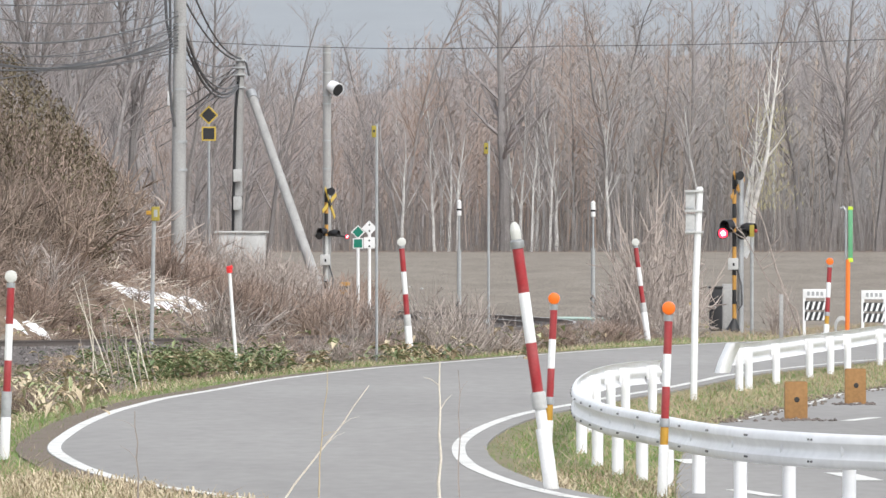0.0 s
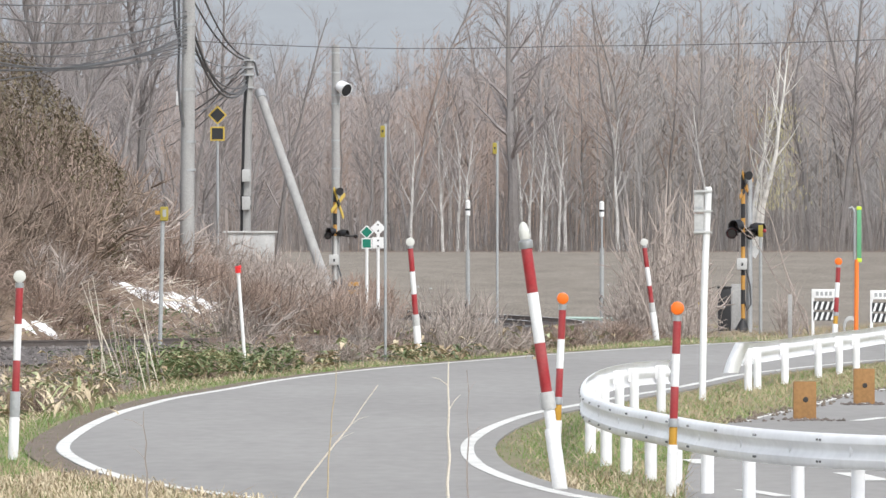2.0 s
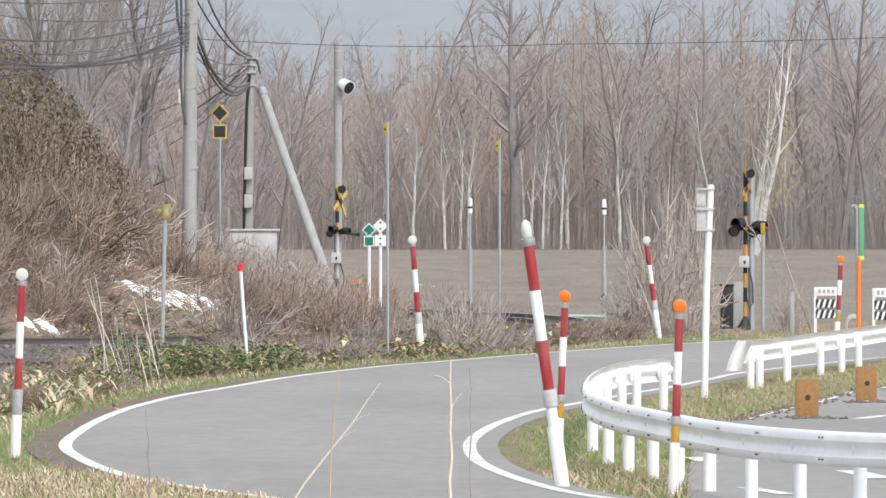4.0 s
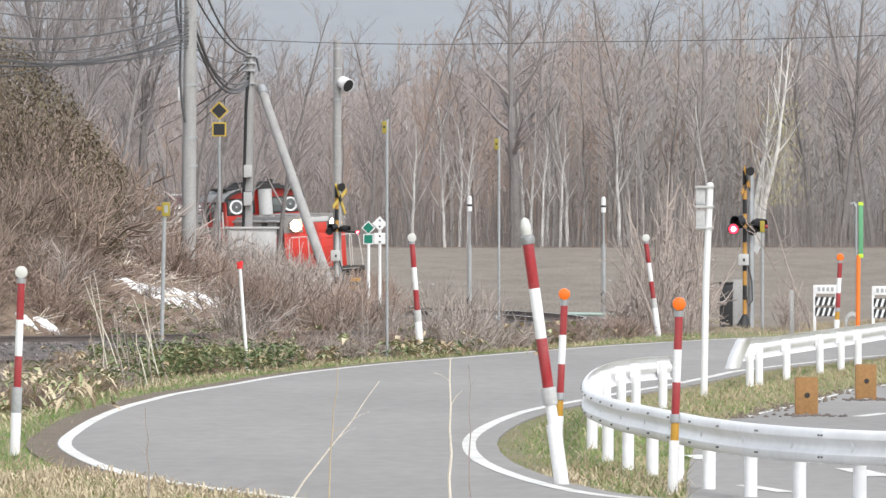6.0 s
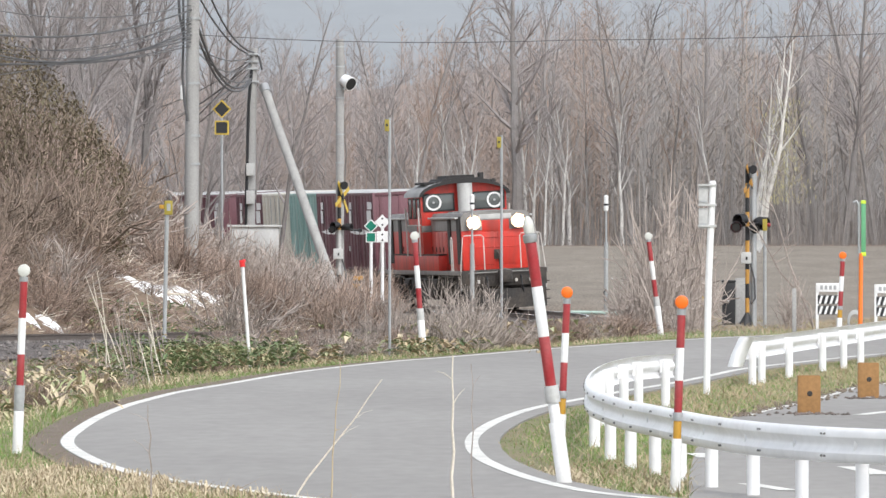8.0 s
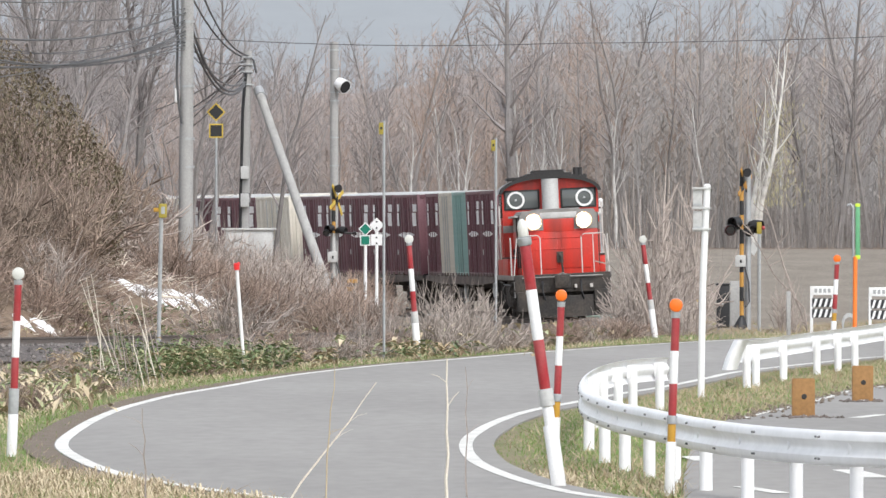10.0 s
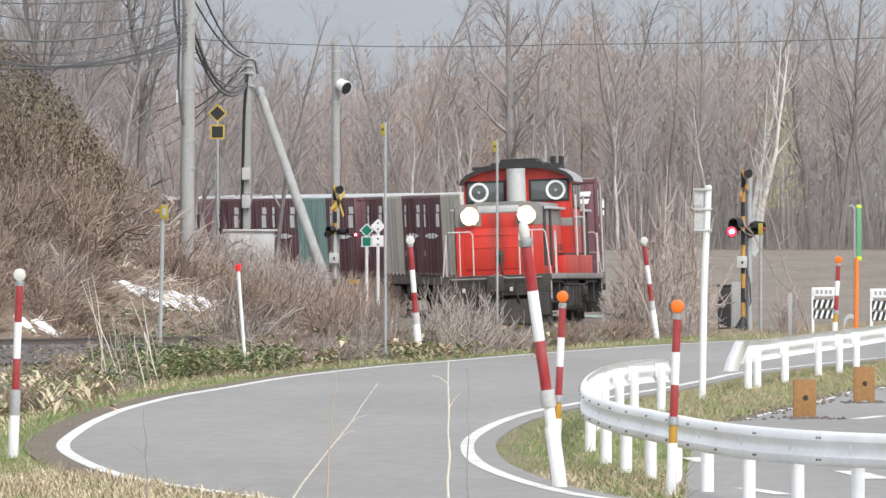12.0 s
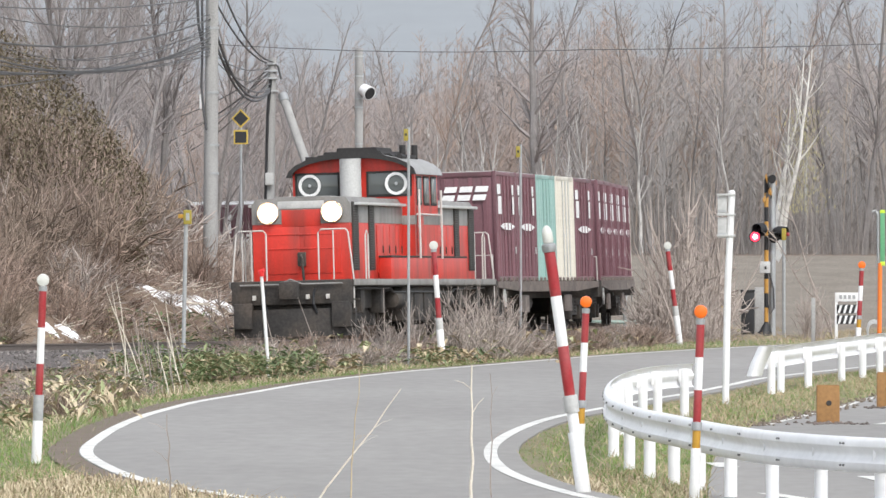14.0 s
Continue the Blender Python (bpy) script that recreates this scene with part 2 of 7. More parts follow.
def thing(name, label, category, m=None, group="", kind="", geo=None, smooth=40):
    ob = new(name, geo.mesh(name, smooth) if geo else None)
    if m is not None:
        ob.matrix_basis = m
    return tagged(ob, label, category, group, kind)


# ---- the railway's line in plan ----
S0, S1, DS = -440.0, 110.0, 0.5
LINE_S = np.arange(S0, S1 + DS / 2, DS)
BEND = np.where(LINE_S < -185, 0.0, np.clip(-0.002571 + 2.53e-5 * LINE_S, -0.0075, 0.0))
ANGLE = np.cumsum(BEND) * DS
ORIGIN = int(round(-S0 / DS))
ANGLE += 4.50171 - ANGLE[ORIGIN]
LINE_X, LINE_Y = np.cumsum(np.cos(ANGLE)) * DS, np.cumsum(np.sin(ANGLE)) * DS
LINE_X += -3.837 - LINE_X[ORIGIN]
LINE_Y += 199.30 - LINE_Y[ORIGIN]
LINE_Z = 0.434 + 0.00558 * np.clip(LINE_S, -160, -5) + 0.0082 * np.clip(LINE_S + 5, 0, 30) + 0.00004 * np.clip(-LINE_S - 60, 0, 70) ** 2
CANT = np.clip(-11 * BEND, 0.0, 0.075)


def track(s, v=0.0, w=0.0):
    """A point s metres along the line, v to its left, w above the rail heads."""
    x, y, z, a, c = (float(np.interp(s, LINE_S, q)) for q in (LINE_X, LINE_Y, LINE_Z, ANGLE, CANT))
    return Vector((x - math.sin(a) * v, y + math.cos(a) * v, z + w + c * v))


def smooth_step(a):
    a = np.clip(a, 0, 1)
    return a * a * (3 - 2 * a)


def ground_height(x, y):
    x, y = np.asarray(x, float), np.asarray(y, float)
    near = np.full(x.shape, 1e9)
    side, bed = np.zeros(x.shape), np.zeros(x.shape)
    for j in range(0, len(LINE_S), 3):
        dx, dy = x - LINE_X[j], y - LINE_Y[j]
        d = np.hypot(dx, dy)
        hit = d < near
        near = np.where(hit, d, near)
        side = np.where(hit, -dx * math.sin(ANGLE[j]) + dy * math.cos(ANGLE[j]), side)
        bed = np.where(hit, LINE_Z[j], bed)
    base = 1.07 * smooth_step((y - 270) / 270) - 0.02
    inside = (side < 0) & (y > 150)
    mound = 1.9 * smooth_step((near - 2.2) / 4.5) * np.where(inside, 1, 0) * smooth_step((-1.2 - x) / 8)
    base = base + mound
    k = smooth_step((near - 1.7) / 2.2)
    return (bed - 0.42) * (1 - k) + base * k


GROUND_X = np.concatenate([[-3500, -1200, -400, -150, -80, -55], np.arange(-40, 40.01, 0.8), [55, 80, 150, 400, 1200, 3500]])
GROUND_Y = np.concatenate([[-800, -200, 0, 50, 75], np.arange(88, 340, 1.2), np.arange(342, 640, 10), [700, 900, 1500, 4500]])
GROUND_Z = ground_height(*np.meshgrid(GROUND_X, GROUND_Y))


def on_ground(x, y):
    """The ground's height, from the same grid as its mesh."""
    i = min(max(int(np.searchsorted(GROUND_X, x)) - 1, 0), len(GROUND_X) - 2)
    j = min(max(int(np.searchsorted(GROUND_Y, y)) - 1, 0), len(GROUND_Y) - 2)
    u = (x - GROUND_X[i]) / (GROUND_X[i + 1] - GROUND_X[i])
    v = (y - GROUND_Y[j]) / (GROUND_Y[j + 1] - GROUND_Y[j])
    low = GROUND_Z[j, i] * (1 - u) + GROUND_Z[j, i + 1] * u
    high = GROUND_Z[j + 1, i] * (1 - u) + GROUND_Z[j + 1, i + 1] * u
    return float(low * (1 - v) + high * v)


# ---- ground ----
def ground():
    xs, ys, z = GROUND_X, GROUND_Y, GROUND_Z
    gx, gy = np.meshgrid(xs, ys)
    nx, ny = len(xs), len(ys)
    verts = np.stack([gx.ravel(), gy.ravel(), z.ravel()], 1).tolist()
    faces = [(j * nx + i, j * nx + i + 1, (j + 1) * nx + i + 1, (j + 1) * nx + i) for j in range(ny - 1) for i in range(nx - 1)]
    mid = np.array([np.mean([verts[a] for a in f], axis=0) for f in faces])
    turf = (mid[:, 1] < 226) & ~((mid[:, 1] > 150) & (mid[:, 2] > 0.25))
    litter = ~turf & (mid[:, 2] > 0.3) & (mid[:, 1] < 330) & (mid[:, 1] > 150) | (mid[:, 1] > 545)
    g = Geo()
    g.add(verts, [f for f, a, b in zip(faces, turf, litter) if not a and not b], SOIL)
    for pick, m in ((turf, TURF), (litter & ~turf, LITTER)):
        s = g.slot(m)
        g.f += [f for f, a in zip(faces, pick) if a]
        g.i += [s] * int(pick.sum())
    return thing("ground", "brown bare soil and dry turf ground", "ground", kind="structure", geo=g, smooth=180)


ground()

OUTER = [(13.665, 238.61), (10.827, 232.93), (9.068, 229.64), (6.997, 224.38), (4.401, 214.54), (2.643, 206.39), (1.373, 199.65), (-0.045, 191.82), (-1.147, 185.99), (-2.354, 177.23), (-3.072, 170.43), (-3.700, 162.51), (-4.350, 154.79), (-4.633, 149.13), (-4.867, 143.02), (-4.985, 134.75), (-4.961, 126.39), (-4.889, 121.98), (-4.707, 118.15), (-4.333, 113.49), (-3.960, 109.67), (-3.439, 105.65), (-2.749, 102.12), (-1.957, 98.82), (-0.809, 94.80), (0.628, 91.26), (2.170, 87.98)]
INNER = [(11.721, 204.66), (9.168, 197.24), (7.457, 188.86), (5.547, 177.87), (4.709, 170.43), (3.815, 162.51), (2.918, 155.78), (2.233, 150.04), (1.315, 142.19), (0.767, 134.75), (0.448, 128.05), (0.299, 122.90), (0.280, 118.15), (0.327, 114.82), (0.435, 111.17), (0.730, 106.10), (1.121, 101.69), (1.555, 98.62), (2.361, 95.72)]
LOT_EDGE = [(10.337, 180.50), (7.604, 163.59), (6.742, 158.81), (5.589, 148.23), (4.633, 140.56), (4.136, 136.25)]


def dense(pts, step=0.6):
    """A smooth line through the points."""
    out = []
    for i in range(len(pts) - 1):
        p0, p1, p2, p3 = (Vector(pts[min(max(j, 0), len(pts) - 1)]) for j in (i - 1, i, i + 1, i + 2))
        n = max(2, int((p2 - p1).length / step))
        for a in range(n):
            t = a / n
            out.append(0.5 * ((2 * p1) + (p2 - p0) * t + (2 * p0 - 5 * p1 + 4 * p2 - p3) * t * t + (3 * p1 - p0 - 3 * p2 + p3) * t ** 3))
    return out + [Vector(pts[-1])]


def ribbon(line, width, z, m, side=0.0):
    """A flat band along a line."""
    vs, fs = [], []
    for i, p in enumerate(line):
        d = (line[min(i + 1, len(line) - 1)] - line[max(i - 1, 0)]).normalized()
        nrm = Vector((-d.y, d.x))
        a, b = p + nrm * (side - width / 2), p + nrm * (side + width / 2)
        vs += [(a.x, a.y, z), (b.x, b.y, z)]
        if i:
            fs.append((2 * i - 2, 2 * i - 1, 2 * i + 1, 2 * i))
    return Geo().add(vs, fs, m)


def slab(outline, z0, z1, m):
    """A filled outline with a skirt down to z0."""
    bm = bmesh.new()
    top = [bm.verts.new((p[0], p[1], z1)) for p in outline]
    face = bm.faces.new(top)
    if face.normal.z < 0:
        face.normal_flip()
    ext = bmesh.ops.extrude_face_region(bm, geom=[face])
    for g in ext["geom"]:
        if isinstance(g, bmesh.types.BMVert):
            g.co.z = z0
    bmesh.ops.triangulate(bm, faces=bm.faces)
    bm.verts.index_update()
    geo = Geo().add([v.co for v in bm.verts], [[v.index for v in f.verts] for f in bm.faces], m)
    bm.free()
    return geo


def offset(line, by):
    out = []
    for i, p in enumerate(line):
        d = (line[min(i + 1, len(line) - 1)] - line[max(i - 1, 0)]).normalized()
        out.append(p + Vector((-d.y, d.x)) * by)
    return out


outer, inner = offset(dense(OUTER), 0.055), offset(dense(INNER), 0.05)
outer_edge, inner_edge = offset(outer, -0.10), offset(inner, 0.36)
thing("road", "worn grey asphalt road curving in a bend", "road", kind="structure", geo=slab(outer_edge + inner_edge[::-1], -0.12, 0.006, ASPHALT), smooth=None)
thing("road_shoulder", "strip of brown dirt along the road edge", "road shoulder", kind="structure", geo=ribbon(offset(outer_edge, -0.17), 0.44, 0.001, DIRT), smooth=None)
thing("road_edge_line", "worn white painted line along the road edge", "road marking", kind="structure", geo=ribbon(outer, 0.17, 0.011, LINE), smooth=None)
thing("road_edge_line", "worn white painted line along the inside of the bend", "road marking", kind="structure", geo=ribbon(inner, 0.17, 0.011, LINE), smooth=None)
lot = dense(LOT_EDGE)
lot_poly = [Vector(p) for p in [(10.532, 183.89)]] + lot + [Vector(p) for p in [(3.633, 130.09), (3.133, 119.01), (2.711, 106.10), (2.422, 94.80), (5.226, 91.26)]]
thing("side_road", "dark grey asphalt side road behind the guardrail", "road", kind="structure", geo=slab(lot_poly, -0.12, 0.004, ASPHALT), smooth=None)
thing("side_road_line", "worn white line along the side road", "road marking", kind="structure", geo=ribbon(offset(lot, 0.15)[:-1], 0.10, 0.010, LINE), smooth=None)
for a, b, w in [((5.962, 137.01), (6.477, 139.36), 0.22), ((3.233, 102.12), (3.591, 99.62), 0.2), ((3.009, 115.09), (3.134, 112.97), 0.25), ((4.624, 108.94), (4.860, 105.65), 0.3)]:
    thing("side_road_dash", "worn white painted dash on the side road", "road marking", kind="structure", geo=ribbon([Vector(a), Vector(b)], w, 0.010, LINE), smooth=None)


# ---- railway track ----
def railway():
    bed = Geo()
    ss = np.arange(-190, 80, 1.5)
    prof = [(-2.3, -0.45), (-1.5, -0.17), (1.5, -0.17), (2.3, -0.45)]
    vs = [tuple(track(s, v, w)) for s in ss for v, w in prof]
    fs = [(4 * i + j, 4 * i + j + 1, 4 * i + j + 5, 4 * i + j + 4) for i in range(len(ss) - 1) for j in range(3)]
    thing("track_bed", "dark stone ballast bed under the railway track", "track bed", kind="structure", geo=bed.add(vs, fs, BALLAST), smooth=None)
    for v in (-0.565, 0.565):
        g = Geo()
        prof = [(-0.06, -0.15), (0.06, -0.15), (0.012, -0.12), (0.012, -0.04), (0.033, -0.03), (0.033, 0), (-0.033, 0), (-0.033, -0.03), (-0.012, -0.04), (-0.012, -0.12)]
        vs = [tuple(track(s, v + a, w)) for s in ss for a, w in prof]
        n = len(prof)
        side = [(n * i + j, n * i + (j + 1) % n, n * i + n + (j + 1) % n, n * i + n + j) for i in range(len(ss) - 1) for j in range(n)]
        g.add(vs, [f for k, f in enumerate(side) if k % n != 5], RUST)
        g.add(vs, [f for k, f in enumerate(side) if k % n == 5], RAILTOP)
        thing("rail", "rusty steel rail with a polished head", "rail", kind="structure", geo=g, smooth=None)
    me = Geo().box((-0.11, -1.0, -0.09), (0.11, 1.0, 0.09), SLEEPER, 0.02).mesh("sleeper")
    for i, s in enumerate(np.arange(-40, 60, 0.62)):
        ob = new("sleeper", me)
        p = track(s, 0, -0.215)
        ob.matrix_basis = Matrix.Translation(p) @ pose(0, 0, 0, 0, 0, math.degrees(float(np.interp(s, LINE_S, ANGLE))))
        tagged(ob, "weathered concrete railway sleeper in ballast", "sleeper", "sleepers under the track", "structure")
    rng, g = random.Random(2), Geo()
    for k in range(4200):
        v, s = rng.choice((1, 1, 1, -1)) * rng.uniform(0.8, 2.35), rng.uniform(-62, 30)
        w = -0.165 if abs(v) < 1.5 else -0.165 - 0.35 * (abs(v) - 1.5)
        p, r = track(s, v, w), rng.uniform(0.03, 0.075)
        q = [Vector((rng.uniform(0.6, 1.2) * r * c[0], rng.uniform(0.6, 1.2) * r * c[1], rng.uniform(0.5, 1.0) * r * c[2])) + p for c in ((1, 0, 0), (0, 1, 0), (-1, 0, 0), (0, -1, 0), (0, 0, 1), (0, 0, -1))]
        g.add(q, [(0, 1, 4), (1, 2, 4), (2, 3, 4), (3, 0, 4), (1, 0, 5), (2, 1, 5), (3, 2, 5), (0, 3, 5)], STONE)
    thing("ballast_stones", "loose dark ballast stones beside the rails", "ballast", kind="stuff", geo=g, smooth=None)


railway()


# ---- diesel locomotive: x forward with 0 at its front, y to its left ----
LOW = 0.20  # the rail heads lie this far under z = 0 of every vehicle


def arch(half, eave, crown, n=12):
    return [(half * math.cos(math.pi * j / n), eave + (crown - eave) * math.sin(math.pi * j / n)) for j in range(n + 1)]


def hood(loco, x0, x1, front):
    """A bonnet from x0 (its end face) to x1 (at the cab): red sides under a grey band, louvres, a sloping top edge."""
    lo, hi = min(x0, x1), max(x0, x1)
    g = Geo()
    g.box((lo, -1.06, 1.05), (hi, 1.06, 2.26), LOCORED, 0.03)
    part("hood_side", g, loco)
    g = Geo()
    g.prism([(-1.062, 2.26), (1.062, 2.26), (1.062, 2.66), (0.97, 2.80), (-0.97, 2.80), (-1.062, 2.66)], "x", lo - 0.004, hi + 0.004, LOCOGREY)
    part("hood_top", g, loco, "grey upper band and top of the bonnet")
    d = 1 if front else -1
    for y in (-1, 1):
        for a, b, mat in ((0.12, 0.75, LOUVRE), (1.9, 2.45, LOUVRE)):
            g = Geo()
            xa, xb = sorted((x0 - d * a, x0 - d * b))
            g.box((xa, y * 1.075 - 0.015, 1.25), (xb, y * 1.075 + 0.015, 2.70), UNDER, 0.01)
            for k in range(26):
                z = 1.30 + k * 0.052
                g.box((xa + 0.03, y * 1.092 - 0.006, z), (xb - 0.03, y * 1.092 + 0.006, z + 0.022), mat)
            part("louvre", g, loco, "dark louvred vent panel")
        # doors along the bonnet side
        x = x0 - d * 2.75
        while (x - x1) * d > 0.75:
            xa, xb = sorted((x, x - d * 0.66))
            g = Geo().box((xa, y * 1.07 - 0.012, 1.2), (xb, y * 1.07 + 0.012, 2.22), LOCORED, 0.012)
            g.box((xa + 0.06, y * 1.09 - 0.012, 1.62), (xa + 0.1, y * 1.09 + 0.012, 1.78), UNDER)
            part("hood_door", g, loco)
            x -= d * 0.7
        g = Geo().box((lo + 0.2, y * 1.10 - 0.10, 2.63), (hi - 0.3, y * 1.10 + 0.10, 2.69), LIGHTGREY, 0.015)
        part("hood_gutter", g, loco, "pale grey ledge along the bonnet top")
    for k in range(4):
        xa = lo + 0.5 + k * (hi - lo - 1.6) / 3
        part("roof_hatch", Geo().box((xa, -0.6, 2.78), (xa + 0.9, 0.6, 2.84), LOCOGREY, 0.02), loco)


def bent(pts, r, m, n=6):
    return Geo().tube(pts, r, m, n)


def bogie(loco, x, spread):
    g = Geo()
    z = -LOW
    for y in (-0.86, 0.86):
        g.prism([(x - spread - 0.45, z + 0.55), (x - spread + 0.2, z + 0.38), (x + spread - 0.2, z + 0.38), (x + spread + 0.45, z + 0.55), (x + spread + 0.45, z + 0.80), (x - spread - 0.45, z + 0.80)], "y", y - 0.06, y + 0.06, UNDER)
        for a in (-spread, spread):
            g.box((x + a - 0.17, y - 0.13, z + 0.28), (x + a + 0.17, y + 0.13, z + 0.62), UNDER, 0.03)
        for a in (-0.3, 0.3):
            for k in range(5):
                g.tube([(x + a, y, z + 0.44 + 0.08 * k), (x + a, y, z + 0.49 + 0.08 * k)], 0.1, UNDER, 8)
    g.box((x - 0.25, -0.8, z + 0.45), (x + 0.25, 0.8, 0.70), UNDER, 0.03)
    part("bogie", g, loco, "black grimy bogie")
    made = []
    for a in (-spread, spread):
        wheels = Geo()
        wheels.tube([(0, -0.75, 0), (0, 0.75, 0)], 0.07, UNDER, 8)
        for y in (-0.565, 0.565):
            o = math.copysign(1, y)
            wheels.tube([(0, y - o * 0.06, 0), (0, y - o * 0.03, 0), (0, y - o * 0.03, 0), (0, y + o * 0.07, 0)], [0.455, 0.455, 0.43, 0.425], UNDER, 20)
            for q in range(6):
                c, d = math.cos(q * math.pi / 3) * 0.25, math.sin(q * math.pi / 3) * 0.25
                wheels.tube([(c, y + o * 0.06, d), (c, y + o * 0.075, d)], 0.06, BLACK, 6)
        at = (x + a, 0, 0.43 - LOW)
        made.append((part("wheelset", wheels, loco, "steel wheels on an axle", at=pose(*at)), at))
    return made


def locomotive():
    loco = thing("diesel_locomotive", "red and grey diesel locomotive with lit headlights, hauling containers", "locomotive")
    under = Geo()
    under.box((-17.1, -1.33, 0.90), (-0.95, 1.33, 1.05), UNDER, 0.02)
    under.box((-16.9, -1.0, 0.45), (-1.1, 1.0, 0.92), UNDER, 0.02)
    part("underframe", under, loco, "grimy black underframe")
    for y in (-1.34, 1.34):
        part("walkway_edge", Geo().box((-17.1, y - 0.02, 0.93), (-0.95, y + 0.02, 1.06), LOCOGREY, 0.008), loco, "grey walkway edge")
    for x in (-0.95, -17.1):
        g = Geo().box((x - 0.07, -1.30, 0.55), (x + 0.07, 1.30, 1.06), UNDER, 0.03)
        for y in (-1.05, 1.05):
            g.box((x - 0.12, y - 0.2, 0.06), (x + 0.14, y + 0.2, 0.60), UNDER, 0.03)
        part("buffer_beam", g, loco, "black buffer beam")
        o = 1 if x > -5 else -1
        part("uncoupling_bar", bent([(x + o * 0.12, -1.1, 0.98), (x + o * 0.14, -0.25, 0.98), (x + o * 0.2, 0.0, 1.08), (x + o * 0.14, 0.25, 0.98), (x + o * 0.12, 1.1, 0.98)], 0.02, LOCOGREY), loco, "grey uncoupling bar")
        for y in (-0.8, 0.78, 0.35):
            part("brake_cock", Geo().box((x + o * 0.06, y - 0.035, 0.66), (x + o * 0.16, y + 0.035, 0.76), HANDRAIL, 0.01) if o > 0 else Geo().box((x - 0.16, y - 0.035, 0.66), (x - 0.06, y + 0.035, 0.76), HANDRAIL, 0.01), loco, "pale brake cock")
        c = Geo().box((x - 0.1, -0.16, 0.72), (x + o * 0.42 if o > 0 else x + 0.1, 0.16, 1.0), UNDER, 0.05) if o > 0 else Geo().box((x - 0.42, -0.16, 0.72), (x + 0.1, 0.16, 1.0), UNDER, 0.05)
        c.box((x + o * 0.30 - 0.1, -0.22, 0.66), (x + o * 0.30 + 0.1, 0.2, 1.04), UNDER, 0.06)
        part("coupler", c, loco, "black knuckle coupler")
        for y in (-0.55, 0.5):
            part("brake_hose", bent([(x + o * 0.08, y, 0.86), (x + o * 0.22, y, 0.78), (x + o * 0.26, y, 0.55), (x + o * 0.2, y + 0.06, 0.36)], 0.03, BLACK), loco, "black rubber brake hose")
    plough = Geo().prism([(-1.5, -1.26), (-1.1, -1.30), (-0.65, -0.3), (-0.65, 0.3), (-1.1, 1.30), (-1.5, 1.26)], "z", -0.12, 0.46, UNDER)
    part("snow_plough", plough, loco, "black snow plough blade")
    hood(loco, -2.05, -7.75, True)
    hood(loco, -16.1, -10.45, False)
    # nose: lamps, panels, plate band
    for x, o in ((-2.05, 1), (-16.1, -1)):
        part("nose_band", Geo().box((x - 0.02, -0.5, 2.58), (x + 0.02, 0.5, 2.74), LIGHTGREY, 0.01), loco, "pale grey plate on the nose")
        part("nose_panel", Geo().box((x - 0.012, -0.42, 2.2), (x + 0.012, 0.42, 2.56), LOCORED, 0.008), loco)
        for y in (-0.69, 0.69):
            g = Geo().tube([(x - o * 0.02, y, 2.50), (x + o * 0.11, y, 2.50)], [0.23, 0.215], LOCOGREY, 24)
            h = part("headlight", g, loco, "round headlight in a grey bezel")
            part("headlight_reflector", Geo().tube([(x + o * 0.10, y, 2.50), (x + o * 0.16, y, 2.50)], [0.11, 0.225], GLAREBOWL, 24, cap=False), h, "bowl coloured as a warm glare rim")
            lens = Geo().tube([(x + o * q, y, 2.50) for q in (0.10, 0.15, 0.19, 0.21)], [0.165, 0.16, 0.12, 0.02], LAMPGLOW if o > 0 else PALEGLASS, 20)
            part("headlight_lens", lens, h, "glowing white lens" if o > 0 else "unlit lens")
        for y in (-0.45, 0.45):
            part("nose_door", Geo().box((x - 0.015, y - 0.4, 1.2), (x + 0.02, y + 0.4, 2.2), LOCORED, 0.015), loco)
        hook = Geo().box((x + o * 0.03 - 0.04, -0.09, 1.36), (x + o * 0.03 + 0.04, 0.09, 1.66), UNDER, 0.02)
        hook.tube([(x + o * 0.08, 0, 1.60), (x + o * 0.16, 0.03, 1.50), (x + o * 0.18, 0.05, 1.22), (x + o * 0.16, 0.06, 1.07)], 0.03, UNDER, 8)
        part("jumper_socket", hook, loco, "dark jumper socket with a hanging hose")
        for z in (1.72, 2.02):
            part("door_bar", Geo().box((x + o * 0.02 - 0.012, -0.78, z), (x + o * 0.02 + 0.012, 0.78, z + 0.03), LOCORED, 0.006), loco)
        for y in (-0.86, 0.86):
            s = 1 if y > 0 else -1
            xf = x + o * 1.0
            part("handrail", bent([(xf, y - s * 0.30, 1.05), (xf, y - s * 0.30, 2.05), (xf, y - s * 0.24, 2.12), (xf, y + s * 0.28, 2.12), (xf, y + s * 0.34, 2.06), (xf, y + s * 0.44, 1.12), (xf, y + s * 0.44, 0.45)], 0.018, HANDRAIL), loco, "white bent handrail")
            part("handrail", bent([(xf, y + s * 0.02, 1.05), (xf, y + s * 0.02, 2.1)], 0.015, HANDRAIL), loco, "white upright handrail")
            part("handrail", bent([(x - o * 0.2, s * 1.33, 1.05), (x - o * 0.2, s * 1.33, 2.0), (x - o * 0.34, s * 1.33, 2.08), (x - o * 0.48, s * 1.33, 2.0), (x - o * 0.48, s * 1.33, 1.05)], 0.019, HANDRAIL), loco, "white looped handrail")
            for k in range(3):
                part("step", Geo().box((xf - 0.12, s * 1.22 - 0.18, 0.08 + k * 0.27), (xf + 0.02, s * 1.22 + 0.18, 0.11 + k * 0.27), UNDER), loco, "black foot step")
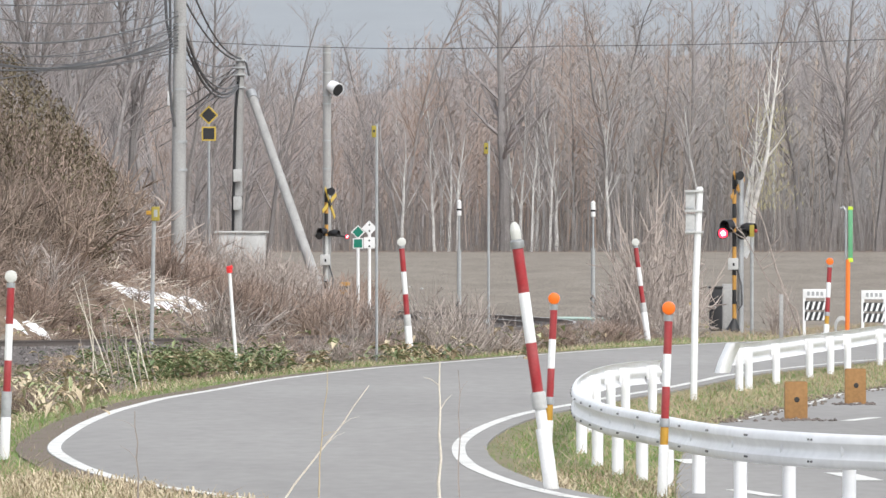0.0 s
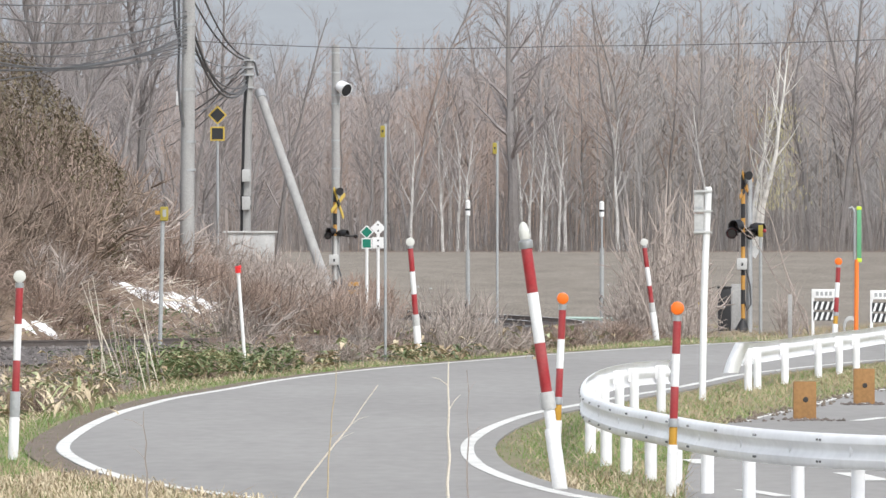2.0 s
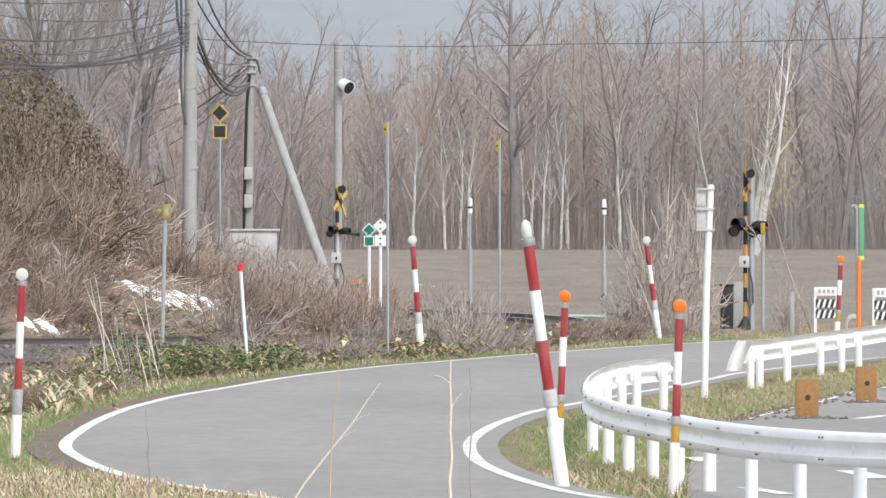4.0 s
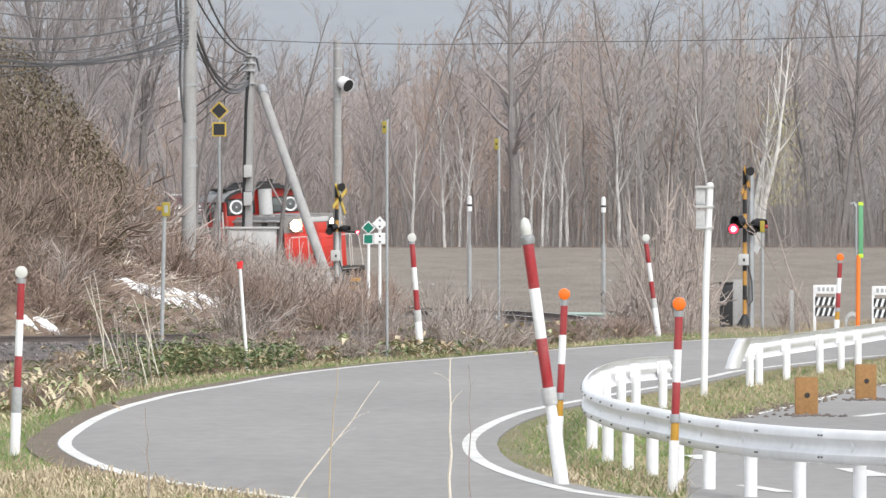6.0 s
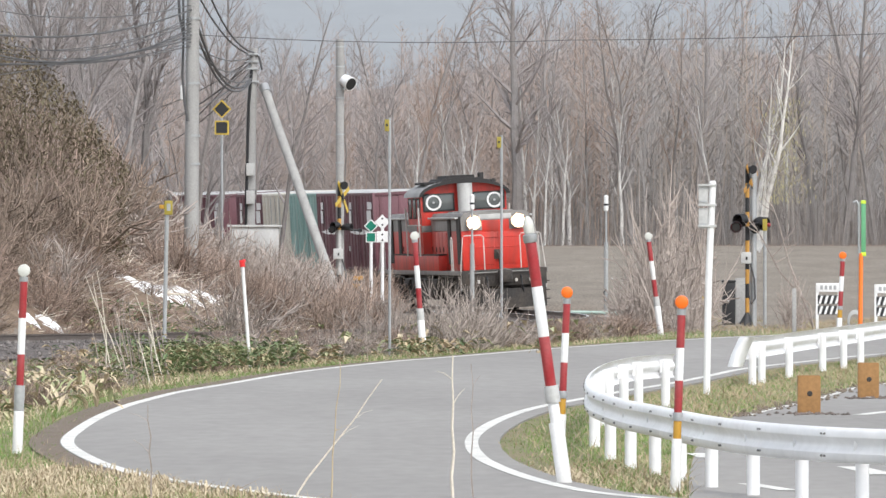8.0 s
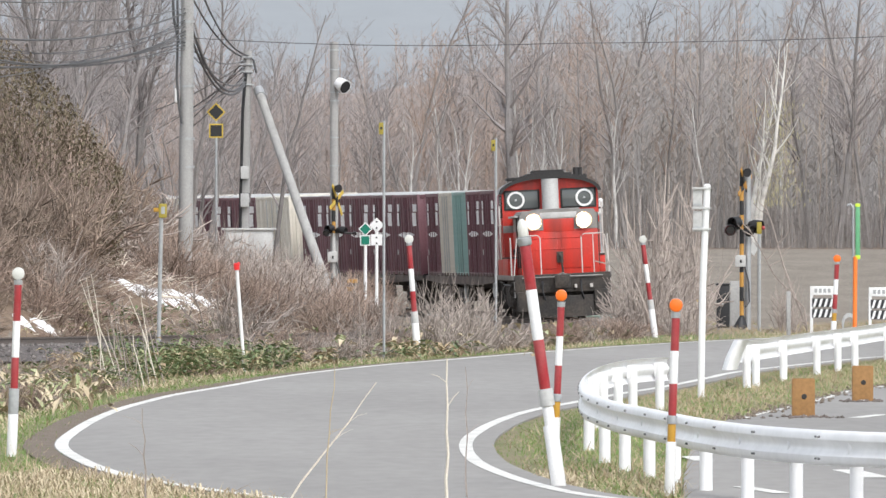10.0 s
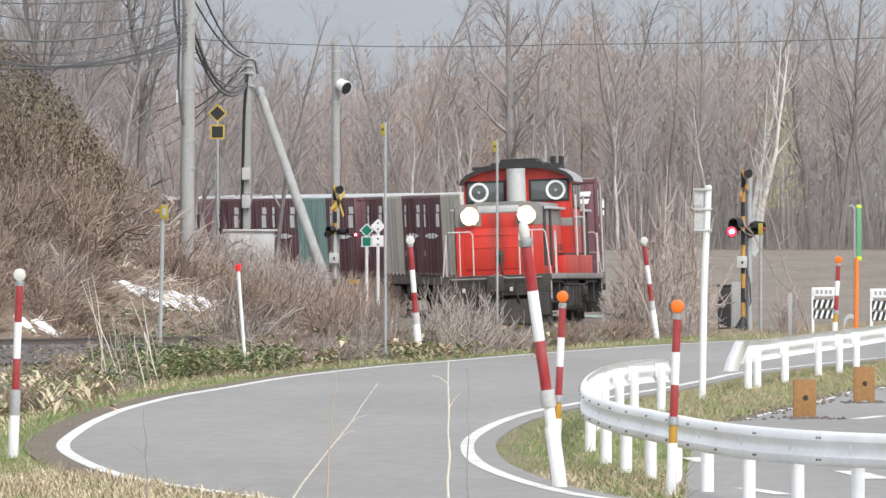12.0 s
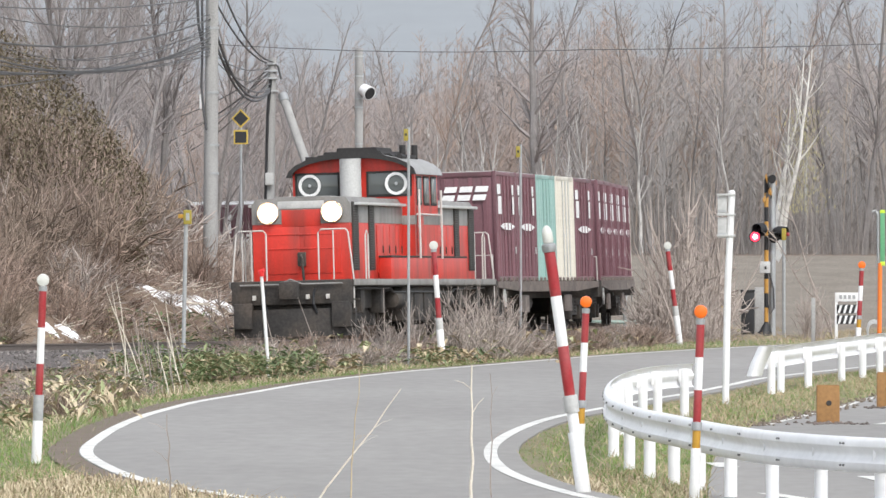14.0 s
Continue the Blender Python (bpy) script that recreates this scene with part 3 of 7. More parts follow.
    # tank boxes along the walkway beside the cab
    for y in (-1, 1):
        for xa, xb in ((-9.4, -4.9), (-13.6, -9.5)):
            a, b = sorted((y * 1.08, y * 1.35))
            part("side_box", Geo().box((xa, a, 1.05), (xb, b, 1.52), LOCORED, 0.02), loco, "red side box with a flat lid")
            part("side_box_lid", Geo().box((xa - 0.02, a - 0.01, 1.52), (xb + 0.02, b + 0.01, 1.56), UNDER, 0.01), loco, "dark lid edge")
    # cab
    zf = 3.36
    cab = part("cab", Geo().prism([(-1.34, 1.05), (1.34, 1.05), (1.34, zf)] + arch(1.34, zf, 3.74)[1:-1] + [(-1.34, zf)], "x", -10.4, -7.75, LOCORED), loco, smooth=None)
    part("cab_band", Geo().box((-10.41, -1.345, 2.24), (-7.74, 1.345, 2.44), LOCOGREY, 0.004), cab, "grey band round the cab")
    roof = Geo()
    outer_arc, inner_arc = arch(1.43, zf - 0.03, 3.83), arch(1.36, zf - 0.03, 3.76)
    roof.prism(outer_arc + inner_arc[::-1], "x", -10.6, -7.55, ROOFGREY)
    part("cab_roof", roof, cab, "pale grey arched roof", smooth=30)
    trim = Geo().prism(arch(1.435, zf - 0.035, 3.835) + arch(1.33, zf - 0.035, 3.72)[::-1], "x", -7.56, -7.50, SOOT)
    part("roof_trim", trim, cab, "sooty roof edge")
    top = Geo()
    for xa, xb, w, z in ((-10.2, -7.7, 0.72, 3.86), (-9.9, -8.2, 0.5, 3.95), (-9.4, -7.9, 0.92, 3.80)):
        top.prism([(-w, 3.7), (w, 3.7), (w * 0.86, z), (-w * 0.86, z)], "x", xa, xb, SOOT)
    top.box((-10.0, -1.15, 3.70), (-8.2, 1.0, 3.78), SOOT, 0.02)
    for x, y in ((-9.3, 0.8), (-9.9, 0.95)):
        top.tube([(x, y, 3.6), (x, y, 4.0)], 0.07, SOOT, 10)
    part("roof_exhaust", top, cab, "sooty exhaust hump on the roof")
    part("horn", bent([(-8.6, 1.0, 3.72), (-7.9, 1.0, 3.74)], [0.03, 0.07], SOOT), cab, "black horn")
    for x, o in ((-7.75, 1), (-10.4, -1)):
        for y in (-0.79, 0.79):
            fr = Geo()
            fr.box((x - 0.02, y - 0.50, 2.86), (x + 0.03, y + 0.50, 3.42), SOOT, 0.02)
            w = part("cab_window", fr, cab, "cab window in a black rubber frame")
            part("pane", Geo().box((x + o * 0.015 - 0.02, y - 0.45, 2.91), (x + o * 0.015 + 0.024, y + 0.45, 3.37), GLASS, 0.008), w, "dim window glass")
            ring = Geo()
            n, yc = 28, y + math.copysign(0.166, y)
            prof = [(0.185, 0.0), (0.185, 0.05), (0.245, 0.05), (0.245, 0.0)]
            vs = [(x + o * (0.03 + h), yc + r * math.cos(2 * math.pi * q / n), 3.14 + r * math.sin(2 * math.pi * q / n)) for q in range(n) for r, h in prof]
            ring.add(vs, [(4 * q + j, 4 * q + (j + 1) % 4, 4 * ((q + 1) % n) + (j + 1) % 4, 4 * ((q + 1) % n) + j) for q in range(n) for j in range(4)], WHITE)
            ring.tube([(x + o * 0.03, yc, 3.14), (x + o * 0.07, yc, 3.14)], 0.035, STEEL, 8)
            part("clear_view_ring", ring, w, "white ring of a spinning clear-view screen")
        stack = Geo().tube([(x + o * 0.30, 0, 2.78), (x + o * 0.30, 0, 3.70)], 0.235, LIGHTGREY, 20)
        part("chimney", stack, cab, "pale grey exhaust stack before the cab")
    for y in (-1, 1):
        for xa, xb in ((-8.55, -8.0), (-9.4, -8.75), (-10.25, -9.6)):
            f = Geo().box((xa, y * 1.345 - 0.012, 2.66), (xb, y * 1.345 + 0.012, 3.30), SOOT, 0.015)
            w = part("side_window", f, cab, "side window in a dark frame")
            part("pane", Geo().box((xa + 0.05, y * 1.352 - 0.012, 2.71), (xb - 0.05, y * 1.352 + 0.012, 3.25), GLASS, 0.006), w, "dim window glass")
        part("cab_door", Geo().box((-8.65, y * 1.35 - 0.008, 1.6), (-7.95, y * 1.35 + 0.008, 2.6), LOCORED, 0.01), cab)
        for x in (-7.82, -10.33):
            part("grab_rail", bent([(x, y * 1.43, 1.5), (x, y * 1.43, 3.0)], 0.028, HANDRAIL), cab, "white grab rail")
        part("walkway_rail", bent([(-10.4, y * 1.40, 2.46), (-7.7, y * 1.40, 2.46)], 0.022, HANDRAIL), cab, "white side rail")
    tank = Geo().box((-11.2, -1.2, 0.15), (-6.8, 1.2, 0.9), UNDER, 0.08)
    part("fuel_tank", tank, loco, "black fuel tank")
    for y in (-1, 1):
        for x in (-6.3, -11.8):
            part("air_reservoir", Geo().tube([(x - 0.5, y * 1.12, 0.62), (x - 0.45, y * 1.12, 0.62), (x + 0.45, y * 1.12, 0.62), (x + 0.5, y * 1.12, 0.62)], [0.1, 0.19, 0.19, 0.1], UNDER, 14), loco, "black air reservoir")
        for x in (-7.4, -8.5, -9.6, -10.7):
            part("tank_cover", Geo().box((x - 0.45, y * 1.21 - 0.02, 0.24), (x + 0.45, y * 1.21 + 0.02, 0.82), UNDER, 0.02), loco)
        part("air_pipe", bent([(-16.2, y * 1.24, 0.86), (-12.6, y * 1.24, 0.84), (-12.4, y * 1.24, 0.78), (-5.6, y * 1.24, 0.78), (-5.3, y * 1.24, 0.86), (-1.5, y * 1.24, 0.86)], 0.025, LOUVRE), loco, "thin air pipe")
        for x in (-2.4, -4.6, -13.4, -15.6):
            part("sand_box", Geo().box((x - 0.2, y * 1.08 - 0.14, 0.34), (x + 0.2, y * 1.08 + 0.14, 0.9), UNDER, 0.04), loco, "black sand box")
    wheels = bogie(loco, -3.5, 1.1) + bogie(loco, -14.5, 1.1)
    return loco, wheels


# ---- container wagons ----
def wagon():
    """A flat wagon 20.4 m long; x from 0 at its front to -20.4."""
    w = thing("flat_wagon", "grimy flat railway wagon loaded with five containers", "railway wagon", group="container wagons in the train")
    part("frame", Geo().box((-20.0, -0.55, 0.62), (-0.4, 0.55, 0.98), UNDER, 0.02), w, "black steel frame")
    for y in (-1.22, 1.22):
        g = Geo().prism([(-20.0, 0.86), (-15.5, 0.76), (-5.0, 0.76), (-0.4, 0.86), (-0.4, 1.0), (-20.0, 1.0)], "y", y - 0.04, y + 0.04, SILL)
        part("side_sill", g, w, "grimy side sill")
    for x in (-0.4, -20.0):
        part("end_beam", Geo().box((x - 0.06, -1.25, 0.6), (x + 0.06, 1.25, 1.0), UNDER, 0.02), w)
        o = 1 if x > -5 else -1
        part("coupler", Geo().box((min(x, x + o * 0.42), -0.14, 0.72), (max(x, x + o * 0.42), 0.14, 1.0), UNDER, 0.04), w, "black coupler")
        part("end_rail", bent([(x, 1.15 * o, 0.6), (x + o * 0.1, 1.15 * o, 1.6), (x + o * 0.1, 0.7 * o, 1.6), (x, 0.7 * o, 1.0)], 0.02, HANDRAIL), w, "pale end handrail")
    for i in range(5):
        xc = -0.9 - 3.72 * (i + 0.5)
        for q in (-0.9, 0.9):
            part("cross_beam", Geo().box((xc + q - 0.1, -1.24, 0.9), (xc + q + 0.1, 1.24, 1.02), UNDER), w)
    part("brake_gear", Geo().box((-12.5, -1.1, 0.35), (-11.2, -0.5, 0.66), UNDER, 0.04), w, "brake control box")
    part("air_tank", Geo().tube([(-9.5, 0.7, 0.5), (-8.4, 0.7, 0.5)], 0.2, UNDER, 12), w, "black air tank")
    for y in (-1.16, 1.16):
        for x in (-5.8, -14.2):
            part("gear_panel", Geo().box((x - 0.75, y - 0.03, 0.28), (x + 0.75, y + 0.03, 0.68), SILL, 0.02), w, "grimy brown panel under the sill")
        wheel = Geo()
        wheel.tube([(-1.7 + 0.2 * math.cos(q), y * 1.06, 0.62 + 0.2 * math.sin(q)) for q in np.linspace(0, 6.283, 17)], 0.02, LIGHTGREY, 5)
        wheel.tube([(-1.9, y * 1.06, 0.62), (-1.5, y * 1.06, 0.62)], 0.014, LIGHTGREY, 5).tube([(-1.7, y * 1.06, 0.42), (-1.7, y * 1.06, 0.82)], 0.014, LIGHTGREY, 5)
        part("hand_wheel", wheel, w, "pale brake hand wheel")
    for x in (-3.1, -17.3):
        bogie(w, x, 0.95)
    return w


def crate(mat, label, marks):
    """A 12-foot railway container: x from 0 to -3.66, 2.45 wide, 2.5 high, with ribs, doors and markings."""
    c = thing("freight_container", label, "container", group="containers on the train")
    part("body", Geo().box((-3.62, -1.19, 0.02), (-0.04, 1.19, 2.465), mat, 0.01), c)
    post = Geo().box((-0.04, -0.04, 0), (0.04, 0.04, 2.5), mat, 0.01).mesh("corner_post", 40)
    for x in (-3.62, -0.04):
        for y in (-1.185, 1.185):
            part("corner_post", post, c, at=pose(x, y, 0))
    rib = Geo().prism([(-0.06, 0), (-0.03, -0.035), (0.03, -0.035), (0.06, 0)], "z", 0.1, 2.4, mat).mesh("wall_rib")
    flute = Geo().box((-0.018, -0.05, 0.12), (0.018, 0.05, 2.36), mat, 0.012).mesh("end_rib")
    for y in (-1.19, 1.19):
        part("top_rail", Geo().box((-3.58, y - 0.03, 2.40), (-0.08, y + 0.03, 2.49), mat, 0.008), c)
        part("bottom_rail", Geo().box((-3.58, y - 0.03, 0.0), (-0.08, y + 0.03, 0.10), mat, 0.008), c)
        for k in range(9):
            part("wall_rib", rib, c, at=pose(-0.28 - k * 0.39, y, 0, 0, 0, 0 if y < 0 else 180))
    for x in (-0.03, -3.63):
        part("end_rail", Geo().box((x - 0.02, -1.14, 2.38), (x + 0.02, 1.14, 2.49), mat, 0.008), c)
        for k in range(7):
            part("end_rib", flute, c, at=pose(x, -0.96 + k * 0.32, 0))
    roof = Geo().box((-3.63, -1.17, 2.465), (-0.03, 1.17, 2.505), LIGHTGREY if mat is not CREAM else mat, 0.01)
    part("roof", roof, c, "dusty pale roof")
    for y in (-1, 1):
        for x in (-1.25, -1.83, -2.41):
            part("door_bar", Geo().tube([(x, y * 1.245, 0.1), (x, y * 1.245, 2.4)], 0.018, LIGHTGREY if mat is CREAM else mat, 6), c, "door locking bar")
        for x in (-0.35, -1.05, -1.83, -2.6, -3.3):
            part("base_lock", Geo().box((x - 0.07, y * 1.235 - 0.03, -0.12), (x + 0.07, y * 1.235 + 0.03, 0.07), SILL, 0.015), c, "grimy lock at the base")
        for z in (0.55, 1.05, 2.0):
            part("hinge", Geo().box((-1.32, y * 1.25 - 0.02, z), (-1.18, y * 1.25 + 0.02, z + 0.06), LIGHTGREY if mat is CREAM else mat, 0.008), c, "door hinge")
        if marks:
            for x in (-0.48, -2.95):
                m = Geo()
                w = 1.0 if x > -1 else 0.5
                m.box((x - 0.34 * w, y * 1.238 - 0.004, 1.52), (x + 0.22 * w, y * 1.238 + 0.004, 1.93), MARK)
                m.box((x - 0.22 * w, y * 1.238 - 0.004, 1.97), (x + 0.34 * w, y * 1.238 + 0.004, 2.20), MARK)
                part("marking", m, c, "white painted marking bars")
            d = Geo().prism([(-3.15, 1.24), (-2.4, 1.32), (-1.26, 1.32), (-0.51, 1.24), (-1.26, 1.16), (-2.4, 1.16)], "y", y * 1.24 - 0.004, y * 1.24 + 0.004, MARK)
            part("lozenge", d, c, "long white lozenge marking")
            part("small_plate", Geo().box((-3.32, y * 1.238 - 0.003, 0.62), (-3.16, y * 1.238 + 0.003, 0.78), LIGHTGREY), c, "small grey data plate")
    if marks:
        # the emblem on the end wall: three slanted white blocks with a slit
        e = Geo()
        for y0, y1, z0, z1 in [(p, q, lo, hi) for p, q in ((0.02, 0.30), (0.37, 0.66), (0.73, 1.02)) for lo, hi in ((1.84, 1.97), (2.03, 2.16))]:
            k = 0.30
            e.prism([(y0 + k * (z0 - 2), z0), (y1 + k * (z0 - 2), z0), (y1 + k * (z1 - 2), z1), (y0 + k * (z1 - 2), z1)], "x", 0.0, 0.026, MARK)
        part("emblem", e, c, "slanted white emblem bars on the end wall")
    return c


LOCO, LOCO_WHEELS = locomotive()
WAGONS = [wagon()]
for _ in range(7):
    WAGONS.append(copy_thing(WAGONS[0], Matrix.Identity(4)))
plum = crate(PLUM, "plum red freight container with white markings on a wagon", True)
teal = crate(TEAL, "pale teal freight container with ribbed walls on a wagon", False)
cream = crate(CREAM, "cream white freight container with door bars on a wagon", False)
KINDS = "PPTCP PPPPP CPPCP PTPPP PPPPP PPPPP PTPPP PPPPP".split()
CONTAINERS, used = [], set()
for row in KINDS:
    for c in row:
        first = {"P": plum, "T": teal, "C": cream}[c]
        CONTAINERS.append(copy_thing(first, Matrix.Identity(4)) if c in used else first)
        used.add(c)


# ---- roadside posts ----
def banded_post(base, top, r0, r1, cuts, tip, tip_mat, label, z0=None):
    """A leaning snow post: bands from the ground up as (fraction, material), a ferrule and a reflector on top."""
    b = Vector((*base, on_ground(*base) if z0 is None else z0))
    rise = Vector(top) - b
    post = thing("snow_post", label, "snow post", Matrix.Translation(b), "snow posts along the road")
    lo = -0.02
    for hi, mat, name in cuts:
        r = r0 if name in ("sleeve", "lower_tube") else r1
        g = Geo().tube([rise * lo, rise * (lo + 0.004), rise * (hi - 0.004), rise * hi], [r * 0.97, r, r, r * 0.97], mat, 16)
        part(name, g, post)
        lo = hi
    end = rise * lo
    up = rise.normalized()
    if tip == "ball":
        part("ferrule", Geo().tube([end, end + up * 0.06], [r1 * 1.1, r1 * 1.15], STEEL, 14), post, "grey metal ferrule")
        part("reflector", Geo().tube([end + up * 0.06 + Vector((0, 0.03, 0.075)), end + up * 0.06 + Vector((0, 0.0, 0.075)), end + up * 0.06 + Vector((0, -0.03, 0.075)), end + up * 0.06 + Vector((0, -0.036, 0.075))], [r1 * 1.35, r1 * 1.65, r1 * 1.6, r1 * 1.35], tip_mat, 24), post, "round reflector disc")
    elif tip == "cap":
        part("ferrule", Geo().tube([end, end + up * 0.02, end + up * 0.08, end + up * 0.1], [r1 * 1.15, r1 * 1.3, r1 * 1.3, r1 * 0.8], STEEL, 14), post, "grey metal collar")
        part("reflector", Geo().tube([end + up * q for q in (0.09, 0.12, 0.2, 0.26, 0.29)], [r1 * 0.75, r1 * 0.95, r1 * 0.95, r1 * 0.7, r1 * 0.2], tip_mat, 14), post, "white rounded reflector cap")
    return post


def bands(*pairs):
    return [(f, m, n) for f, m, n in pairs]


STD = bands((0.24, WHITE, "lower_tube"), (0.385, GREYPOST, "sleeve"), (0.56, RED, "red_band"), (0.765, WHITE, "white_band"), (0.97, RED, "red_band"))
SHORT = bands((0.30, WHITE, "lower_tube"), (0.40, LIGHTGREY, "sleeve"), (0.575, RED, "red_band"), (0.77, WHITE, "white_band"), (0.97, RED, "red_band"))
ORG = bands((0.29, WHITE, "lower_tube"), (0.385, AMBERTAPE, "amber_band"), (0.43, STEEL, "sleeve"), (0.60, RED, "red_band"), (0.775, WHITE, "white_band"), (0.95, RED, "red_band"))
banded_post((1.283, 102.55), (0.912, 102.55, 2.614), 0.08, 0.06, bands((0.255, WHITE, "lower_tube"), (0.335, WHITE, "white_band"), (0.405, LIGHTGREY, "sleeve"), (0.605, RED, "red_band"), (0.81, WHITE, "white_band"), (0.99, RED, "red_band")), "cap", PALEGLASS, "red and white banded snow post leaning over the road edge")
banded_post((-5.209, 115.91), (-5.127, 115.91, 2.137), 0.062, 0.046, STD, "ball", PALEGLASS, "red and white banded snow post with a white reflector")
banded_post((-0.456, 197.0), (-0.642, 197.00, 2.374), 0.075, 0.056, SHORT, "ball", PALEGLASS, "tilted red and white banded snow post with a white reflector")
banded_post((5.187, 229.64), (4.888, 229.64, 2.287), 0.075, 0.056, SHORT, "ball", PALEGLASS, "tilted red and white banded snow post with a white reflector")
banded_post((1.337, 111.68), (1.424, 111.68, 1.940), 0.052, 0.042, ORG, "ball", ORANGE, "red and white banded post with an orange reflector")
banded_post((2.398, 99.62), (2.469, 99.62, 1.937), 0.054, 0.043, ORG, "ball", ORANGE, "red and white banded post with an orange reflector before the guardrail")
banded_post((8.879, 215.48), (8.981, 215.48, 1.916), 0.062, 0.052, ORG, "ball", ORANGE, "red and white banded post with an orange reflector behind the guardrail")


def marker_post():
    b = Vector((*(-3.689, 179.83), 0))
    p = thing("marker_post", "thin white leaning marker post with a red cap", "marker post", Matrix.Translation((b.x, b.y, on_ground(b.x, b.y))))
    top = Vector((-3.838, 179.83, 1.994)) - p.matrix_basis.translation
    part("shaft", Geo().tube([top * -0.02, top * 0.97], 0.032, WHITE, 10), p)
    part("cap", Geo().tube([top * 0.95, top * 1.0, top * 1.0 + Vector((0.05, -0.03, 0.02))], [0.055, 0.06, 0.035], REDCAP, 10), p, "red plastic cap")


marker_post()


def white_pole():
    b, d = (4.213, 153.82),  153.82
    p = thing("sign_pole", "tall white steel pole with two blank grey sign backs", "sign pole", Matrix.Translation((*b, -0.02)))
    part("pole", Geo().tube([(0, 0, 0), (0.03, 0, 1.8), (0.10, 0, 3.42)], 0.055, WHITE, 14), p)
    part("pole_cap", Geo().tube([(0.10, 0, 3.42), (0.10, 0, 3.45)], [0.058, 0.03], WHITE, 14), p)
    for z in (2.68, 3.05):
        s = Geo().box((-0.13, -0.02, z), (0.02, 0.01, z + 0.33), LIGHTGREY, 0.008)
        s.box((-0.12, -0.035, z + 0.05), (0.0, -0.02, z + 0.08), STEEL)
        part("sign_back", s, p, "grey metal back of a sign seen nearly edge-on")
    for z in (2.70, 3.04, 3.36):
        part("clamp", Geo().box((-0.14, -0.07, z), (0.16, 0.07, z + 0.035), LIGHTGREY, 0.006), p, "steel clamp band")


white_pole()


# ---- guardrails ----
BEAM = [(0.0, 0.42), (0.030, 0.432), (0.052, 0.465), (0.055, 0.515), (0.014, 0.575), (0.014, 0.615), (0.055, 0.675), (0.052, 0.725), (0.030, 0.758), (0.0, 0.77)]


def guardrail(pts, label, side, posts, end_cap):
    """A two-wave beam along a line, its wave on the given side, on round posts."""
    line = offset(dense([Vector(p) for p in pts], 0.25), -0.09 * side)
    rail = thing("guardrail", label, "guardrail")
    prof = BEAM + [(a - 0.012, z) for a, z in BEAM[::-1]]
    n = len(prof)
    run = np.concatenate([[0], np.cumsum([(line[i + 1] - line[i]).length for i in range(len(line) - 1)])])

    def at(s):
        i = int(np.clip(np.searchsorted(run, s) - 1, 0, len(line) - 2))
        t = (s - run[i]) / (run[i + 1] - run[i])
        d = (line[i + 1] - line[i]).normalized()
        return line[i].lerp(line[i + 1], t), Vector((-d.y, d.x)) * side

    cuts = np.linspace(0, run[-1], max(2, int(run[-1] / 2.0)))
    for a, b in zip(cuts[:-1], cuts[1:]):
        g, vs = Geo(), []
        ss = np.linspace(a, b + 0.12, 16)
        for s in ss:
            p, o = at(min(s, run[-1]))
            vs += [(p.x + o.x * (q + 0.07), p.y + o.y * (q + 0.07), z + 0.002 * (s > b)) for q, z in prof]
        fs = [(n * i + j, n * i + (j + 1) % n, n * i + n + (j + 1) % n, n * i + n + j) for i in range(len(ss) - 1) for j in range(n)]
        fs += [tuple(range(n)), tuple(range(n * (len(ss) - 1), n * len(ss)))[::-1]]
        beam = part("beam", g.add(vs, fs, RAILWHITE), rail, smooth=35)
        for s in (a + 0.04, a + 0.12):
            for z in (0.485, 0.705):
                p, o = at(s)
                c = Vector((p.x + o.x * 0.13, p.y + o.y * 0.13, z))
                part("bolt", Geo().tube([c - Vector((o.x, o.y, 0)) * 0.01, c + Vector((o.x, o.y, 0)) * 0.010], 0.012, BOLT, 6), beam, "dark grey bolt head")
    marks = []
    for q in posts:
        marks.append(min(np.arange(0.05, run[-1], 0.1), key=lambda s: (at(s)[0] - Vector(q)).length))
    for s in marks:
        p, o = at(s)
        g = Geo().tube([(p.x, p.y, -0.15), (p.x, p.y, 0.685), (p.x, p.y, 0.70)], [0.068, 0.068, 0.055], RAILWHITE, 14)
        post = part("post", g, rail)
        c = Vector((p.x + o.x * 0.05, p.y + o.y * 0.05, 0.595))
        part("bracket", Geo().box(c - Vector((0.045, 0.05, 0.1)), c + Vector((0.045, 0.05, 0.1)), RAILWHITE, 0.01), post, "white bracket")
    if end_cap:
        p, o = at(0.0)
        d = (line[0] - line[1]).normalized()
        vs, k = [], 10
        for j in range(k + 1):
            q = math.pi * 0.95 * j / k
            c = p + o * (0.10 - 0.16 * (1 - math.cos(q)) / 2 * 1.6) + d * (0.04 + 0.36 * math.sin(q))
            inner_c = c - d * 0.02
            vs += [(c.x - 0.26, c.y, 0.30), (c.x - 0.20, c.y, 0.50), (c.x - 0.07, c.y, 0.78), (c.x - 0.04, c.y, 0.81)]
            vs += [(inner_c.x - 0.05, inner_c.y, 0.80), (inner_c.x - 0.19, inner_c.y, 0.50), (inner_c.x - 0.25, inner_c.y, 0.31), (inner_c.x - 0.255, inner_c.y, 0.30)]
        cap = Geo().add(vs, [(8 * j + i, 8 * j + (i + 1) % 8, 8 * j + 8 + (i + 1) % 8, 8 * j + 8 + i) for j in range(k) for i in range(8)] + [tuple(range(8)), tuple(range(8 * k, 8 * k + 8))[::-1]], RAILWHITE)
        part("end_sleeve", cap, rail, "rounded white end sleeve")
    return rail


